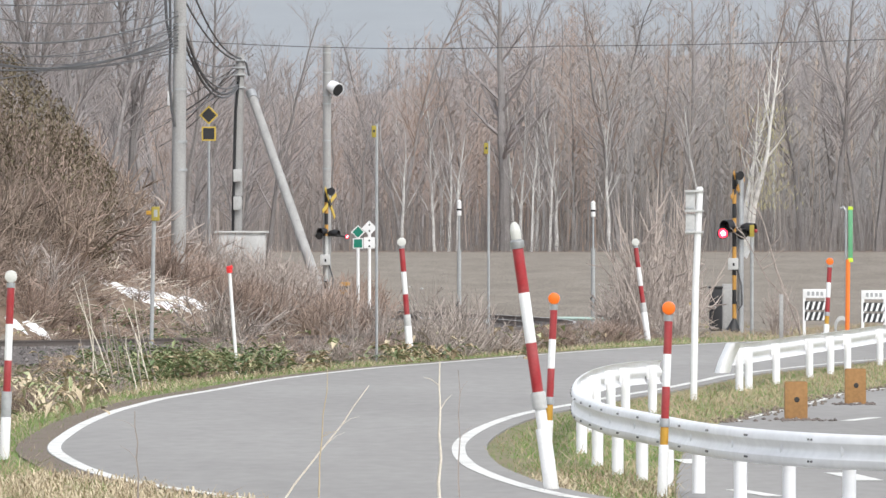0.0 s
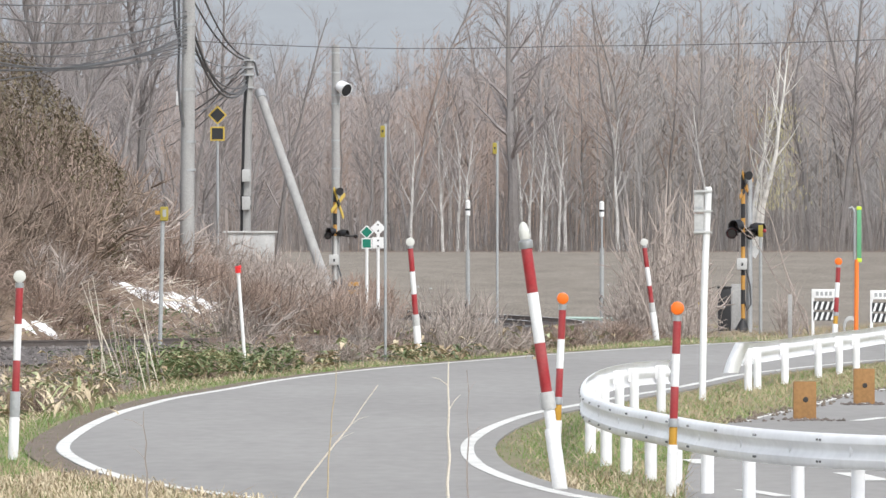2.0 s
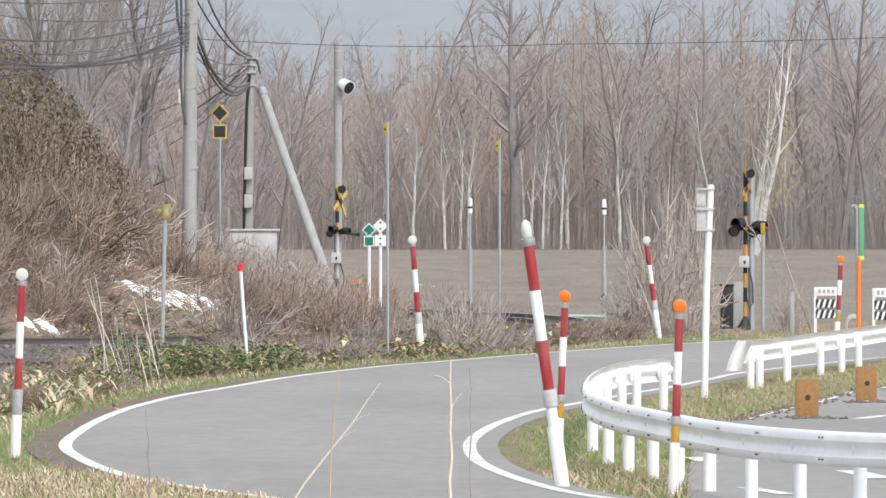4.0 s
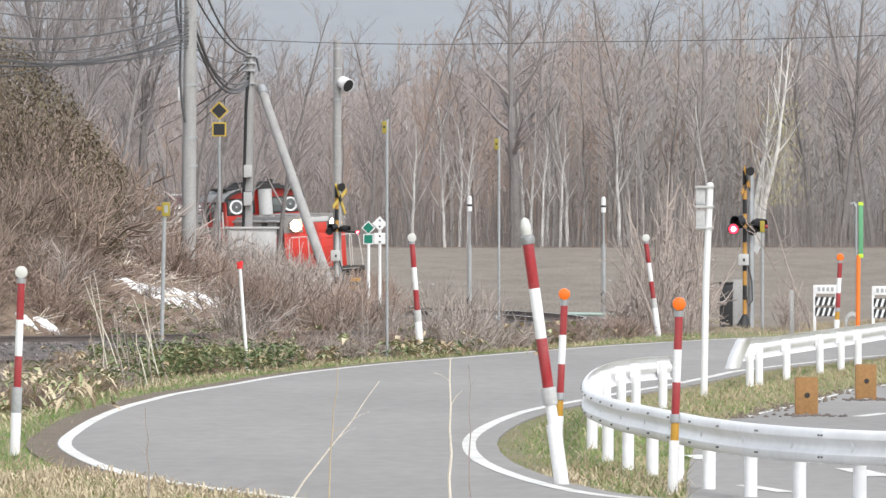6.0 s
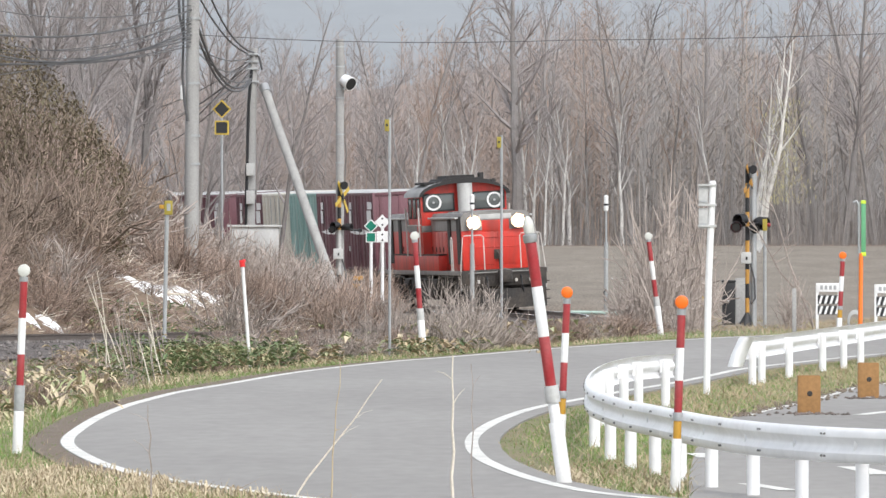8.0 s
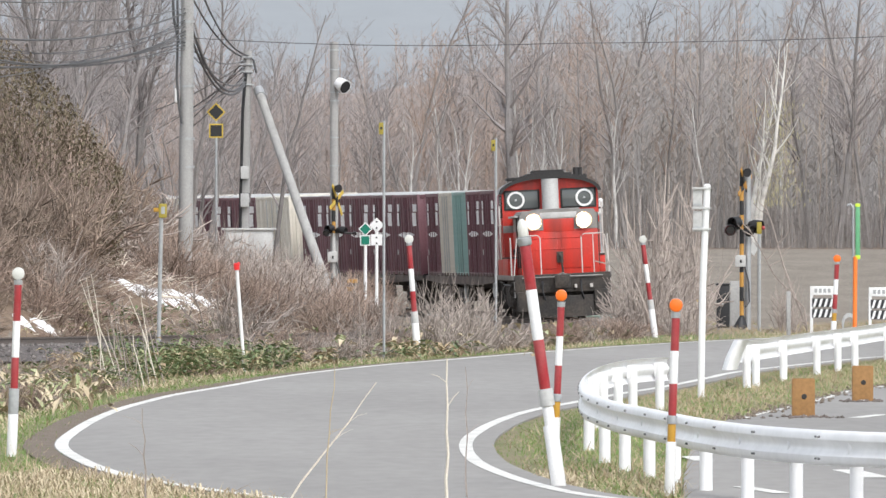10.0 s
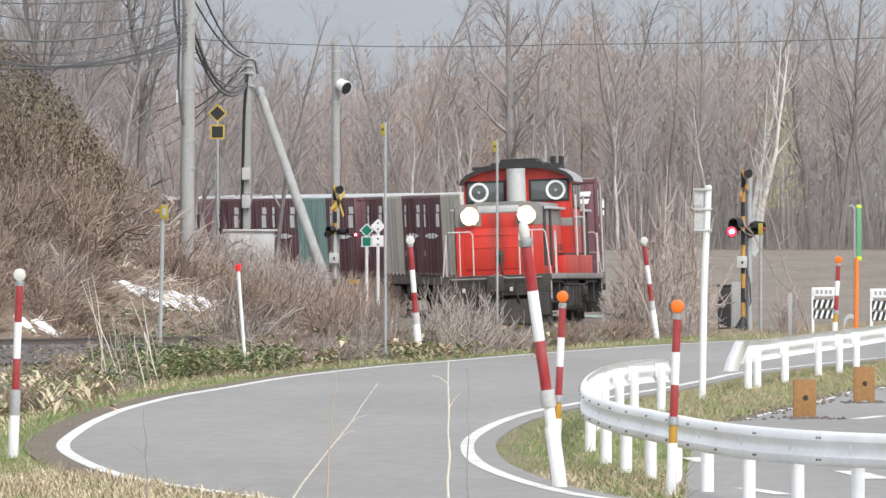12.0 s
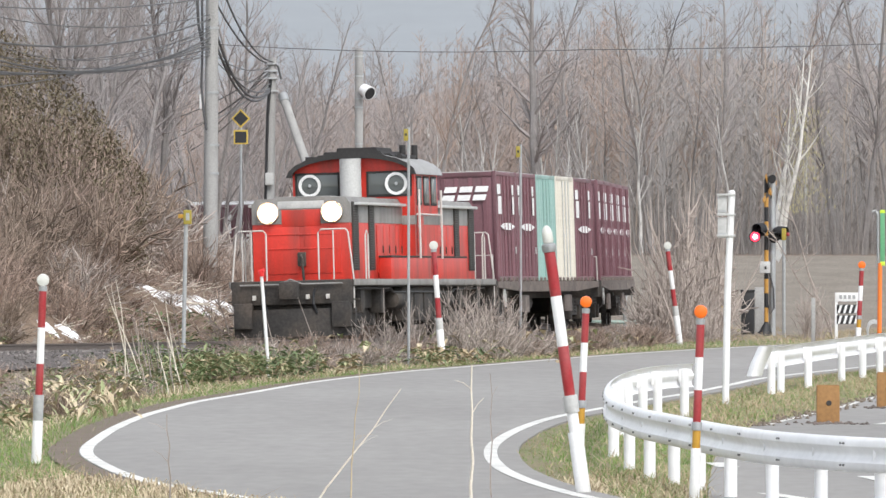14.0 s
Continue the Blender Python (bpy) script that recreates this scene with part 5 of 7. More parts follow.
def cable_run():
    """The pale pipes, dark sleepers and a wire coil lying about the crossing."""
    for pts, mat, label in (([(3.62, 276, 0.045), (4.7, 276, 0.03), (5.5, 276, 0.02), (6.42, 276, 0.015)], PIPE, "pale green pipe lying on the ground beside the track"), ([(-0.40, 270, 0.10), (0.6, 270, 0.07), (1.54, 269, 0.03)], GREYPOST, "pale grey pipe lying in the weeds beside the track")):
        thing("ground_pipe", label, "pipe", geo=Geo().tube(pts, 0.05, mat, 8))
    for x, y, half, turn in ((1.12, 272.0, 0.34, 3), (2.20, 262.5, 0.45, -8), (0.42, 271.0, 0.2, 5)):
        g = Geo().box((-half, -0.1, 0), (half, 0.1, 0.16), BLACK, 0.02)
        thing("old_sleeper", "dark old timber sleeper lying beside the track", "timber", pose(x, y, on_ground(x, y) - 0.01, 0, 0, turn), geo=g)
    coil = stand("wire_coil", "pale coil of wire lying beside the barrier", "wire coil", 10.05, 234.0)
    for k in range(6):
        r, dz = 0.15 + 0.012 * (k % 3), 0.24 + 0.01 * k
        ring = [(r * math.cos(q), -0.10 + 0.035 * k + 0.05 * math.sin(q), dz + (r + 0.08) * math.sin(q)) for q in np.linspace(0, 6.283, 22)]
        part("loop", Geo().tube(ring, 0.014, LIGHTGREY, 5), coil)


cable_run()


def stones():
    """A few pale stones on the bare field, and dark clods of earth along the side road's edge."""
    rng = random.Random(44)

    def lump(g, p, r, m):
        q = [Vector((rng.uniform(0.7, 1.2) * r * c[0], rng.uniform(0.7, 1.2) * r * c[1], rng.uniform(0.5, 0.9) * r * c[2])) + p for c in ((1, 0, 0), (0, 1, 0), (-1, 0, 0), (0, -1, 0), (0, 0, 1), (0, 0, -1))]
        g.add(q, [(0, 1, 4), (1, 2, 4), (2, 3, 4), (3, 0, 4), (1, 0, 5), (2, 1, 5), (3, 2, 5), (0, 3, 5)], m)

    for x, y in ((-0.9, 366), (-0.4, 361), (6.5, 372), (7.0, 364)):
        g = Geo()
        lump(g, Vector((0, 0, 0.02)), 0.07, LIGHTGREY)
        thing("pale_stone", "small pale stone on the bare field", "stone", Matrix.Translation((x, y, on_ground(x, y))), "stones on the field", geo=g)
    g = Geo()
    edge = offset(lot, 0.0)
    for k in range(420):
        p = rng.choice(edge) + Vector((rng.gauss(0.05, 0.16), rng.gauss(0, 0.4)))
        lump(g, Vector((p.x, p.y, 0.012)), rng.uniform(0.012, 0.045), DIRT)
    for cx, cy in ((5.253, 137.79), (6.634, 149.59)):
        for k in range(60):
            lump(g, Vector((cx + rng.gauss(0, 0.22), cy - 0.2 + rng.gauss(0, 0.4), 0.012)), rng.uniform(0.015, 0.05), SILL)
    thing("earth_clods", "dark clods of earth along the side road's edge", "clods", kind="stuff", geo=g, smooth=None)


stones()


# ---- overhead cables ----
def cable(a, b, sag, r, label="black overhead cable with a slight sag"):
    a, b = Vector(a), Vector(b)
    pts = [a.lerp(b, t) - Vector((0, 0, sag * 4 * t * (1 - t))) for t in np.linspace(0, 1, 18)]
    thing("overhead_cable", label, "cable", group="overhead cables", geo=Geo().tube(pts, r, CABLE, 5))


LEFT_SPANS = [
    ((-6.282, 236.00, 7.951), (-10.008, 200.00, 6.730), 0.35, 0.022),
    ((-6.282, 236.00, 7.503), (-10.008, 200.00, 6.386), 0.55, 0.02),
    ((-6.282, 236.00, 7.335), (-10.008, 200.00, 6.090), 0.3, 0.02),
    ((-6.282, 236.00, 7.223), (-10.258, 205.00, 6.109), 0.2, 0.018),
    ((-6.282, 236.00, 7.615), (-10.258, 205.00, 5.805), 0.2, 0.014),
    ((-6.282, 236.00, 8.483), (-10.258, 205.00, 7.567), 0.15, 0.014),
    ((-6.282, 236.00, 7.154), (-10.258, 205.00, 6.352), 0.35, 0.014)]
OTHER_SPANS = [
    ((-6.212, 236.00, 9.300), (-5.266, 262.00, 7.330), 0.55, 0.024),
    ((-6.212, 236.00, 8.480), (-5.440, 262.00, 7.300), 0.28, 0.024),
    ((-6.212, 236.00, 7.783), (-5.343, 262.00, 6.612), 0.85, 0.032),
    ((-6.212, 236.00, 7.503), (-5.343, 262.00, 6.535), 0.8, 0.03),
    ((-6.184, 236.00, 7.293), (-5.343, 262.00, 6.612), 0.5, 0.02),
    ((-5.343, 262.00, 7.265), (-8.075, 300.00, 5.728), 0.1, 0.016),
    ((-5.343, 262.00, 7.078), (-8.431, 300.00, 5.995), 0.15, 0.016),
    ((-5.343, 262.00, 6.845), (-8.609, 300.00, 5.194), 0.2, 0.014),
    ((-5.343, 262.00, 6.737), (-6.247, 240.00, 5.518), 0.05, 0.016),
    ((-6.282, 236.00, 7.335), (3.022, 236.00, 7.195), 0.12, 0.009),
    ((3.022, 236.00, 7.195), (12.817, 236.00, 7.433), 0.05, 0.009)]
FINE_SPANS = [
    ((-6.282, 236.00, 7.783), (-10.508, 210.00, 6.872), 0.6, 0.011),
    ((-6.282, 236.00, 7.671), (-10.508, 210.00, 6.598), 0.35, 0.011),
    ((-6.282, 236.00, 7.419), (-10.508, 210.00, 6.648), 0.5, 0.011),
    ((-6.282, 236.00, 7.056), (-10.508, 210.00, 6.274), 0.25, 0.011),
    ((-6.282, 236.00, 8.063), (-10.508, 210.00, 7.494), 0.3, 0.012),
    ((-5.375, 262.00, 7.110), (-9.854, 300.00, 5.995), 0.2, 0.012),
    ((-5.375, 262.00, 6.923), (-9.498, 300.00, 5.372), 0.15, 0.012),
    ((-5.343, 262.00, 7.203), (-6.268, 236.00, 7.140), 0.25, 0.014),
    ((-5.343, 262.00, 7.001), (-6.268, 236.00, 7.056), 0.4, 0.014)]
for a, b, sag, r in LEFT_SPANS + OTHER_SPANS + FINE_SPANS:
    cable(a, b, sag, r)


# ---- plants ----
BARK = material("grey_brown_bark", (0.245, 0.228, 0.222), 0.9, vary=0.2, scale=3, dark=(0.13, 0.115, 0.105), blotch=0.3, per_object=0.25)
TWIG = material("grey_mauve_twigs", (0.285, 0.258, 0.252), 0.9, vary=0.1, scale=2, per_object=0.22)
WARMTWIG = material("reddish_budding_twigs", (0.37, 0.28, 0.232), 0.9, vary=0.1, scale=2, per_object=0.2)
BIRCH = material("white_birch_bark", (0.70, 0.68, 0.64), 0.8, vary=0.15, scale=3, dark=(0.22, 0.19, 0.17), blotch=0.35)
STEM = material("brown_brush_stems", (0.295, 0.222, 0.182), 0.9, vary=0.15, scale=3, per_object=0.25, island=0.3)
GREYSTEM = material("grey_brush_stems", (0.35, 0.30, 0.268), 0.9, vary=0.15, scale=3, per_object=0.2, island=0.3)
PALEBIRCH = material("greyish_white_birch_bark", (0.56, 0.545, 0.525), 0.85, vary=0.2, scale=2, dark=(0.17, 0.15, 0.14), blotch=0.5)
BUD = material("pale_yellow_catkins", (0.42, 0.385, 0.22), 0.8, vary=0.2, scale=5, island=0.3)


def mixed_blades(name, stops, scale):
    """Blades whose colour shifts from piece to piece and from patch to patch."""
    m = bpy.data.materials.new(name)
    m.use_nodes = True
    n, k = m.node_tree.nodes, m.node_tree.links
    b = n["Principled BSDF"]
    b.inputs["Roughness"].default_value = 0.7
    b.inputs["Specular IOR Level"].default_value = 0.25
    geo, tc, nt = n.new("ShaderNodeNewGeometry"), n.new("ShaderNodeTexCoord"), n.new("ShaderNodeTexNoise")
    nt.inputs["Scale"].default_value, nt.inputs["Detail"].default_value = scale, 3
    k.new(tc.outputs["Object"], nt.inputs["Vector"])
    mix = n.new("ShaderNodeMath")
    mix.operation = "MULTIPLY_ADD"
    mix.inputs[1].default_value = 0.36
    half = n.new("ShaderNodeMapRange")
    half.inputs["From Min"].default_value, half.inputs["From Max"].default_value = 0.34, 0.66
    half.inputs["To Max"].default_value = 0.64
    k.new(nt.outputs[0], half.inputs["Value"])
    k.new(geo.outputs["Random Per Island"], mix.inputs[0])
    k.new(half.outputs[0], mix.inputs[2])
    ramp = n.new("ShaderNodeValToRGB")
    e = ramp.color_ramp.elements
    for i, (p, c) in enumerate(stops):
        el = e[i] if i < 2 else e.new(p)
        el.position, el.color = p, (*c, 1)
    k.new(mix.outputs[0], ramp.inputs[0])
    k.new(ramp.outputs[0], b.inputs["Base Color"])
    return m


GRASS = mixed_blades("spring_grass_blades", [(0.04, (0.48, 0.43, 0.31)), (0.85, (0.13, 0.235, 0.06)), (0.14, (0.35, 0.35, 0.19)), (0.28, (0.215, 0.30, 0.095))], 0.7)
STRAW = mixed_blades("dry_straw_blades", [(0.2, (0.52, 0.43, 0.29)), (0.8, (0.33, 0.25, 0.16))], 1.0)
STRAWMAT = mixed_blades("pale_matted_straw", [(0.15, (0.62, 0.53, 0.38)), (0.85, (0.36, 0.28, 0.19)), (0.5, (0.50, 0.42, 0.29))], 1.6)
WITHERED = mixed_blades("brown_withered_leaves", [(0.1, (0.11, 0.082, 0.06)), (0.9, (0.23, 0.18, 0.13)), (0.5, (0.15, 0.128, 0.078))], 0.6)
PALELEAF = mixed_blades("pale_green_broad_leaves", [(0.2, (0.46, 0.47, 0.30)), (0.8, (0.27, 0.31, 0.15))], 1.0)
SASA = mixed_blades("bamboo_grass_leaves", [(0.1, (0.50, 0.47, 0.29)), (0.9, (0.10, 0.15, 0.075)), (0.3, (0.25, 0.285, 0.14)), (0.5, (0.15, 0.20, 0.095))], 0.8)


def grow(g, p, way, length, r, depth, rng, spec, mats):
    """A limb with its own limbs: spec holds, level by level, (children, length ratio, angle, segments, sides)."""
    kids, ratio, angle, segs, sides = spec[depth]
    pts, rad = [p.copy()], [r]
    d = way.copy()
    for j in range(segs):
        d = (d + Vector((rng.gauss(0, 0.08), rng.gauss(0, 0.08), rng.gauss(0.05, 0.06)))).normalized()
        pts.append(pts[-1] + d * length / segs)
        rad.append(r * (1 - 0.85 * (j + 1) / segs))
    g[min(depth, len(g) - 1)].tube(pts, rad, mats[min(depth, len(mats) - 1)], sides, cap=False)
    if depth + 1 < len(spec):
        for c in range(kids):
            t = (0.28 if depth == 0 else 0.18) + (0.98 - 0.28) * (c + rng.random()) / kids
            i = min(int(t * segs), segs - 1)
            at = pts[i].lerp(pts[i + 1], t * segs - i)
            axis = (pts[i + 1] - pts[i]).normalized()
            spin = rng.random() * 2 * math.pi
            a = axis.orthogonal().normalized()
            out = a * math.cos(spin) + axis.cross(a) * math.sin(spin)
            th = radians(angle + rng.uniform(-12, 12))
            w = (axis * math.cos(th) + out * math.sin(th) + Vector((0, 0, 0.12))).normalized()
            grow(g, at, w, length * ratio * (1.15 - 0.6 * t) * rng.uniform(0.7, 1.2), max(0.006, rad[i] * 0.5), depth + 1, rng, spec, mats)


def tree_model(seed, height, trunk, mats, label, spec, lean=0.0, name="bare_tree"):
    rng = random.Random(seed)
    t = thing(name, label, "tree", group="leafless trees")
    g = [Geo(), Geo()]
    grow(g, Vector((0, 0, -0.3)), Vector((lean, 0, 1)).normalized(), height, trunk, 0, rng, spec, mats)
    part("trunk", g[0], t)
    part("crown", g[1], t, "bare branching twigs")
    return t


FOREST = [(26, 0.26, 40, 10, 6), (7, 0.45, 40, 4, 4), (5, 0.5, 38, 2, 3), (0, 0, 0, 2, 3)]
SLIM = [(24, 0.17, 33, 10, 6), (6, 0.5, 40, 3, 3), (5, 0.5, 38, 2, 3), (0, 0, 0, 2, 3)]
FORKED = [(10, 0.40, 24, 8, 6), (7, 0.42, 36, 3, 4), (6, 0.5, 38, 2, 3), (0, 0, 0, 2, 3)]
OLD = [(30, 0.24, 48, 12, 8), (8, 0.45, 42, 4, 4), (6, 0.5, 38, 2, 3), (0, 0, 0, 2, 3)]
MODELS = [
    tree_model(11, 17.0, 0.19, [BARK, TWIG], "tall leafless grey-brown tree at the edge of the wood", FOREST),
    tree_model(12, 15.5, 0.15, [BARK, TWIG], "tall leafless grey-brown tree at the edge of the wood", FOREST),
    tree_model(13, 14.0, 0.11, [BARK, WARMTWIG], "leafless tree with reddish-brown budding twigs", SLIM),
    tree_model(14, 13.0, 0.10, [BARK, WARMTWIG], "leafless tree with reddish-brown budding twigs", SLIM),
    tree_model(15, 10.5, 0.15, [PALEBIRCH, PALEBIRCH, TWIG], "leafless birch with a greyish white trunk and limbs", FORKED, name="birch_tree"),
    tree_model(16, 8.8, 0.135, [PALEBIRCH, PALEBIRCH, TWIG], "leafless birch with a greyish white trunk and limbs", FORKED, name="birch_tree"),
    tree_model(17, 16.0, 0.16, [BARK, TWIG], "tall leafless grey-brown tree at the edge of the wood", FOREST),
    tree_model(18, 17.5, 0.37, [BARK, TWIG], "old thick-trunked leafless tree standing above the wood", OLD),
]
used_models = set()


def plant(model, x, y, turn, size=1.0):
    m = Matrix.LocRotScale((x, y, on_ground(x, y) if y < 545 else 1.02), Euler((0, 0, turn)), (size,) * 3)
    if model in used_models:
        ob = copy_thing(model, m)
        ob.matrix_basis = m
    else:
        model.matrix_basis = m
        ob = model
        used_models.add(model)
    return ob


rng = random.Random(5)
# a few trees that stand out along the field's edge
for k, x, d, size in ((7, 4.2, 556, 1.0), (4, 4.648, 556, 0.95), (5, 6.087, 558, 0.9), (4, 10.872, 566, 1.05), (5, 0.916, 552, 0.85), (4, 0.532, 561, 0.95), (6, 10.833, 552, 1.0), (0, 23.105, 552, 1.1), (1, 21.780, 560, 1.15), (2, -2.110, 556, 1.3), (6, 25.085, 556, 1.15), (5, 0.130, 548, 0.75), (5, 1.402, 550, 0.8), (4, 5.078, 549, 0.8), (5, 5.643, 547, 0.72), (5, 6.717, 550, 0.8), (4, 7.180, 553, 0.85), (5, 10.220, 549, 0.95)):
    plant(MODELS[k], x, d, rng.random() * 6.28, size)
count = 0
while count < 105:
    y = 552 + 130 * rng.random() ** 1.4
    x = rng.uniform(-0.056, 0.056) * y
    k = rng.choices(range(7), (2.0, 2.4, 4.7, 4.7, 1.4, 1.4, 2.0))[0]
    tall = 0.80 + 0.32 * min(1, max(0, (x / y + 0.012) / 0.03))
    plant(MODELS[k], x, y, rng.random() * 6.28, tall * rng.uniform(0.78, 1.12))
    count += 1
# the dark leafless trees behind the bank
for k in range(24):
    y = rng.uniform(283, 335)
    x = (-0.048 + 0.031 * (k + rng.random()) / 24) * y
    plant(MODELS[(0, 1, 6)[k % 3]], x, y, rng.random() * 6.28, rng.uniform(0.55, 0.75) * (1.15 - 0.4 * k / 24))

for k in range(12):
    y = rng.uniform(252, 285)
    plant(MODELS[(1, 0, 6)[k % 3]], (-0.0480 + 0.0135 * (k + rng.random()) / 12) * y, y, rng.random() * 6.28, rng.uniform(0.55, 0.72))

# the white birch beyond the crossing
birch = thing("birch_tree", "white-barked leafless birch with forked stems and yellow catkins", "tree", Matrix.Translation((18.05, 545, on_ground(18.05, 545))), "leafless trees")
g = [Geo(), Geo()]
r2 = random.Random(3)
SPEC = [(12, 0.26, 40, 8, 8), (6, 0.5, 40, 3, 4), (5, 0.5, 36, 2, 3)]
for lean, h, r in ((-0.065, 12.0, 0.17), (0.100, 12.4, 0.18), (0.025, 10.0, 0.11)):
    grow(g, Vector((lean, 0, -0.3)), Vector((lean, 0, 1)).normalized(), h, r, 0, r2, SPEC, [BIRCH, BIRCH, TWIG])
part("trunk", g[0], birch)
part("crown", g[1], birch, "white forked twigs")
cat = Geo()
for k in range(600):
    c = Vector((r2.gauss(1.25, 0.65), r2.gauss(0, 0.6), r2.uniform(2.5, 8.5)))
    cat.tube([c, c - Vector((r2.gauss(0, 0.05), 0, r2.uniform(0.1, 0.24)))], [0.022, 0.014], BUD, 3, cap=False)
tagged(part("catkin_foliage", cat, birch, "pale yellow catkins"), kind="stuff")


def sapling():
    """Two thin leaning stems in the open ground behind the crossing."""
    t = thing("bare_sapling", "thin leafless sapling with two leaning stems", "sapling", Matrix.Translation((9.3, 241, on_ground(9.3, 241))), "leafless trees")
    for pts, r in (([(0, 0, -0.1), (-0.08, 0, 0.6), (-0.85, 0, 1.45), (-1.25, 0, 2.2), (-1.55, 0, 2.75)], 0.03), ([(0.05, 0.1, -0.1), (-0.28, 0.1, 0.8), (-0.62, 0.1, 1.7), (-0.90, 0.1, 2.75), (-1.1, 0.1, 3.3)], 0.028)):
        st = part("stem", Geo().tube(pts, [r, r, r * 0.8, r * 0.55, r * 0.25], GREYSTEM, 6), t)
        for j, (dx, dz) in enumerate(((0.45, 0.35), (-0.4, 0.3), (0.35, 0.5), (-0.3, 0.45))):
            q = Vector(pts[2 + j % 2]).lerp(Vector(pts[3 + j % 2]), 0.3 + 0.1 * j)
            part("side_twig", Geo().tube([q, q + Vector((dx * 0.6, 0, dz * 0.4)), q + Vector((dx, 0, dz))], [r * 0.5, r * 0.35, r * 0.15], GREYSTEM, 4), st)


sapling()


def bush_model(seed, stems, height, spread, mat, label, name="bare_shrub"):
    rng = random.Random(seed)
    g, tw = Geo(), Geo()
    for k in range(stems):
        a, e = rng.random() * 6.283, rng.random() ** 0.6
        foot = Vector((math.cos(a) * spread * 0.4 * e, math.sin(a) * spread * 0.4 * e, -0.1))
        d = Vector((math.cos(a) * 0.55 * e + rng.gauss(0, 0.2), math.sin(a) * 0.55 * e + rng.gauss(0, 0.2), 1)).normalized()
        h = height * rng.uniform(0.45, 1.0)
        pts = [foot]
        for j in range(4):
            d = (d + Vector((rng.gauss(0, 0.32), rng.gauss(0, 0.32), rng.gauss(-0.07, 0.16)))).normalized()
            pts.append(pts[-1] + d * h / 4)
        r = rng.uniform(0.007, 0.017)
        g.tube(pts, [r, r * 0.9, r * 0.75, r * 0.55, r * 0.3], mat, 3, cap=False)
        for c in range(rng.randint(3, 6)):
            i = rng.randint(1, 3)
            w = (pts[i + 1] - pts[i]).normalized()
            w = (w + Vector((rng.gauss(0, 0.9), rng.gauss(0, 0.9), rng.gauss(0.0, 0.5)))).normalized()
            l = h * rng.uniform(0.15, 0.38)
            q = pts[i] + w * l * 0.5 + Vector((0, 0, rng.gauss(0, 0.03)))
            tw.tube([pts[i], q, q + (w + Vector((rng.gauss(0, 0.2), 0, 0.1))) * l * 0.5], [r * 0.6, r * 0.45, r * 0.25], mat, 3, cap=False)
    ob = thing(name, label, "shrub", group="leafless shrubs")
    tagged(part("brushwood", g, ob, smooth=None), kind="stuff")
    tagged(part("twigwork", tw, ob, "thin side twigs", smooth=None), kind="stuff")
    return ob


DARKSTEM = material("dark_olive_brown_brush_stems", (0.245, 0.188, 0.148), 0.9, vary=0.15, scale=3, per_object=0.25, island=0.35)
BANKBUSH = [bush_model(40 + i, 95, 1.0, 1.0, DARKSTEM, "tall dark leafless brush on top of the bank") for i in range(2)]
BUSHES = [bush_model(20 + i, 95, 1.0, 1.0, STEM, "dense leafless brown shrub on the bank") for i in range(4)]
GREYBUSH = [bush_model(30 + i, 60, 1.0, 0.9, GREYSTEM, "leafless grey-brown shrub beside the track") for i in range(3)]
used_bush, far_bushes = set(), []


def bush(model, x, y, height, width, turn):
    if abs(x + 0.45) < 0.5 and 175 < y < 197.5:
        return  # kept clear round the snow post
    if 188 < y < 217 and -8.3 < x * 212 / y < -5.1:
        height, width = min(height, 0.42), min(width, 0.8)  # low growth before the snow
    m = Matrix.LocRotScale((x, y, on_ground(x, y)), Euler((0, 0, turn)), (width, width, height))
    if y > 231:
        far_bushes.append((model, m))
    elif model in used_bush:
        ob = copy_thing(model, Matrix.Identity(4))
        ob.matrix_basis = m
    else:
        used_bush.add(model)
        model.matrix_basis = m


def clear_of_track(x, y, gap):
    return float(np.min(np.hypot(LINE_X - x, LINE_Y - y))) > gap


def inside_bend(x, y):
    j = int(np.argmin(np.hypot(LINE_X - x, LINE_Y - y)))
    return -(x - LINE_X[j]) * math.sin(ANGLE[j]) + (y - LINE_Y[j]) * math.cos(ANGLE[j]) < 0


ENV_X, ENV_Z = [-13, -11, -10.2, -9.2, -8.2, -7.2, -6.4, -5.4, -3, -1.2], [8.2, 7.2, 6.6, 5.6, 4.4, 3.2, 2.5, 2.0, 1.7, 1.3]
rng = random.Random(9)
count = 0
while count < 210:
    y = rng.uniform(188, 300)
    x = rng.uniform(-0.052, -0.006) * y
    if not inside_bend(x, y) or not clear_of_track(x, y, 2.4):
        continue
    top = float(np.interp(x * 240 / y, ENV_X, ENV_Z)) - on_ground(x, y)
    top = 0.5 + (top - 0.5) * rng.uniform(0.55, 1.0)
    if y < 220:
        top = min(top, 0.5 + 0.08 * (y - 188))
    if y < 226 and -7.6 < x * 212 / y < -4.8 and rng.random() < 0.92 or y < 198 and -8.9 < x * 197 / y < -7.7:
        continue
    if top < 0.35:
        continue
    top = min(top, 5.8)
    kind = BANKBUSH if x * 240 / y < -8.4 and rng.random() < 0.65 else BUSHES + GREYBUSH[:2]
    bush(rng.choice(kind), x, y, top * 1.15, max(0.9, min(2.4, top * 0.85)), rng.random() * 6.28)
    count += 1
# tall dark brush at the top of the bank
for k in range(16):
    y = rng.uniform(216, 246)
    x = rng.uniform(-0.0495, -0.040) * y
    bush(rng.choice(BANKBUSH), x, y, rng.uniform(4.4, 5.8) - 14 * max(0, x / y + 0.046) * 10, 2.2, rng.random() * 6.28)
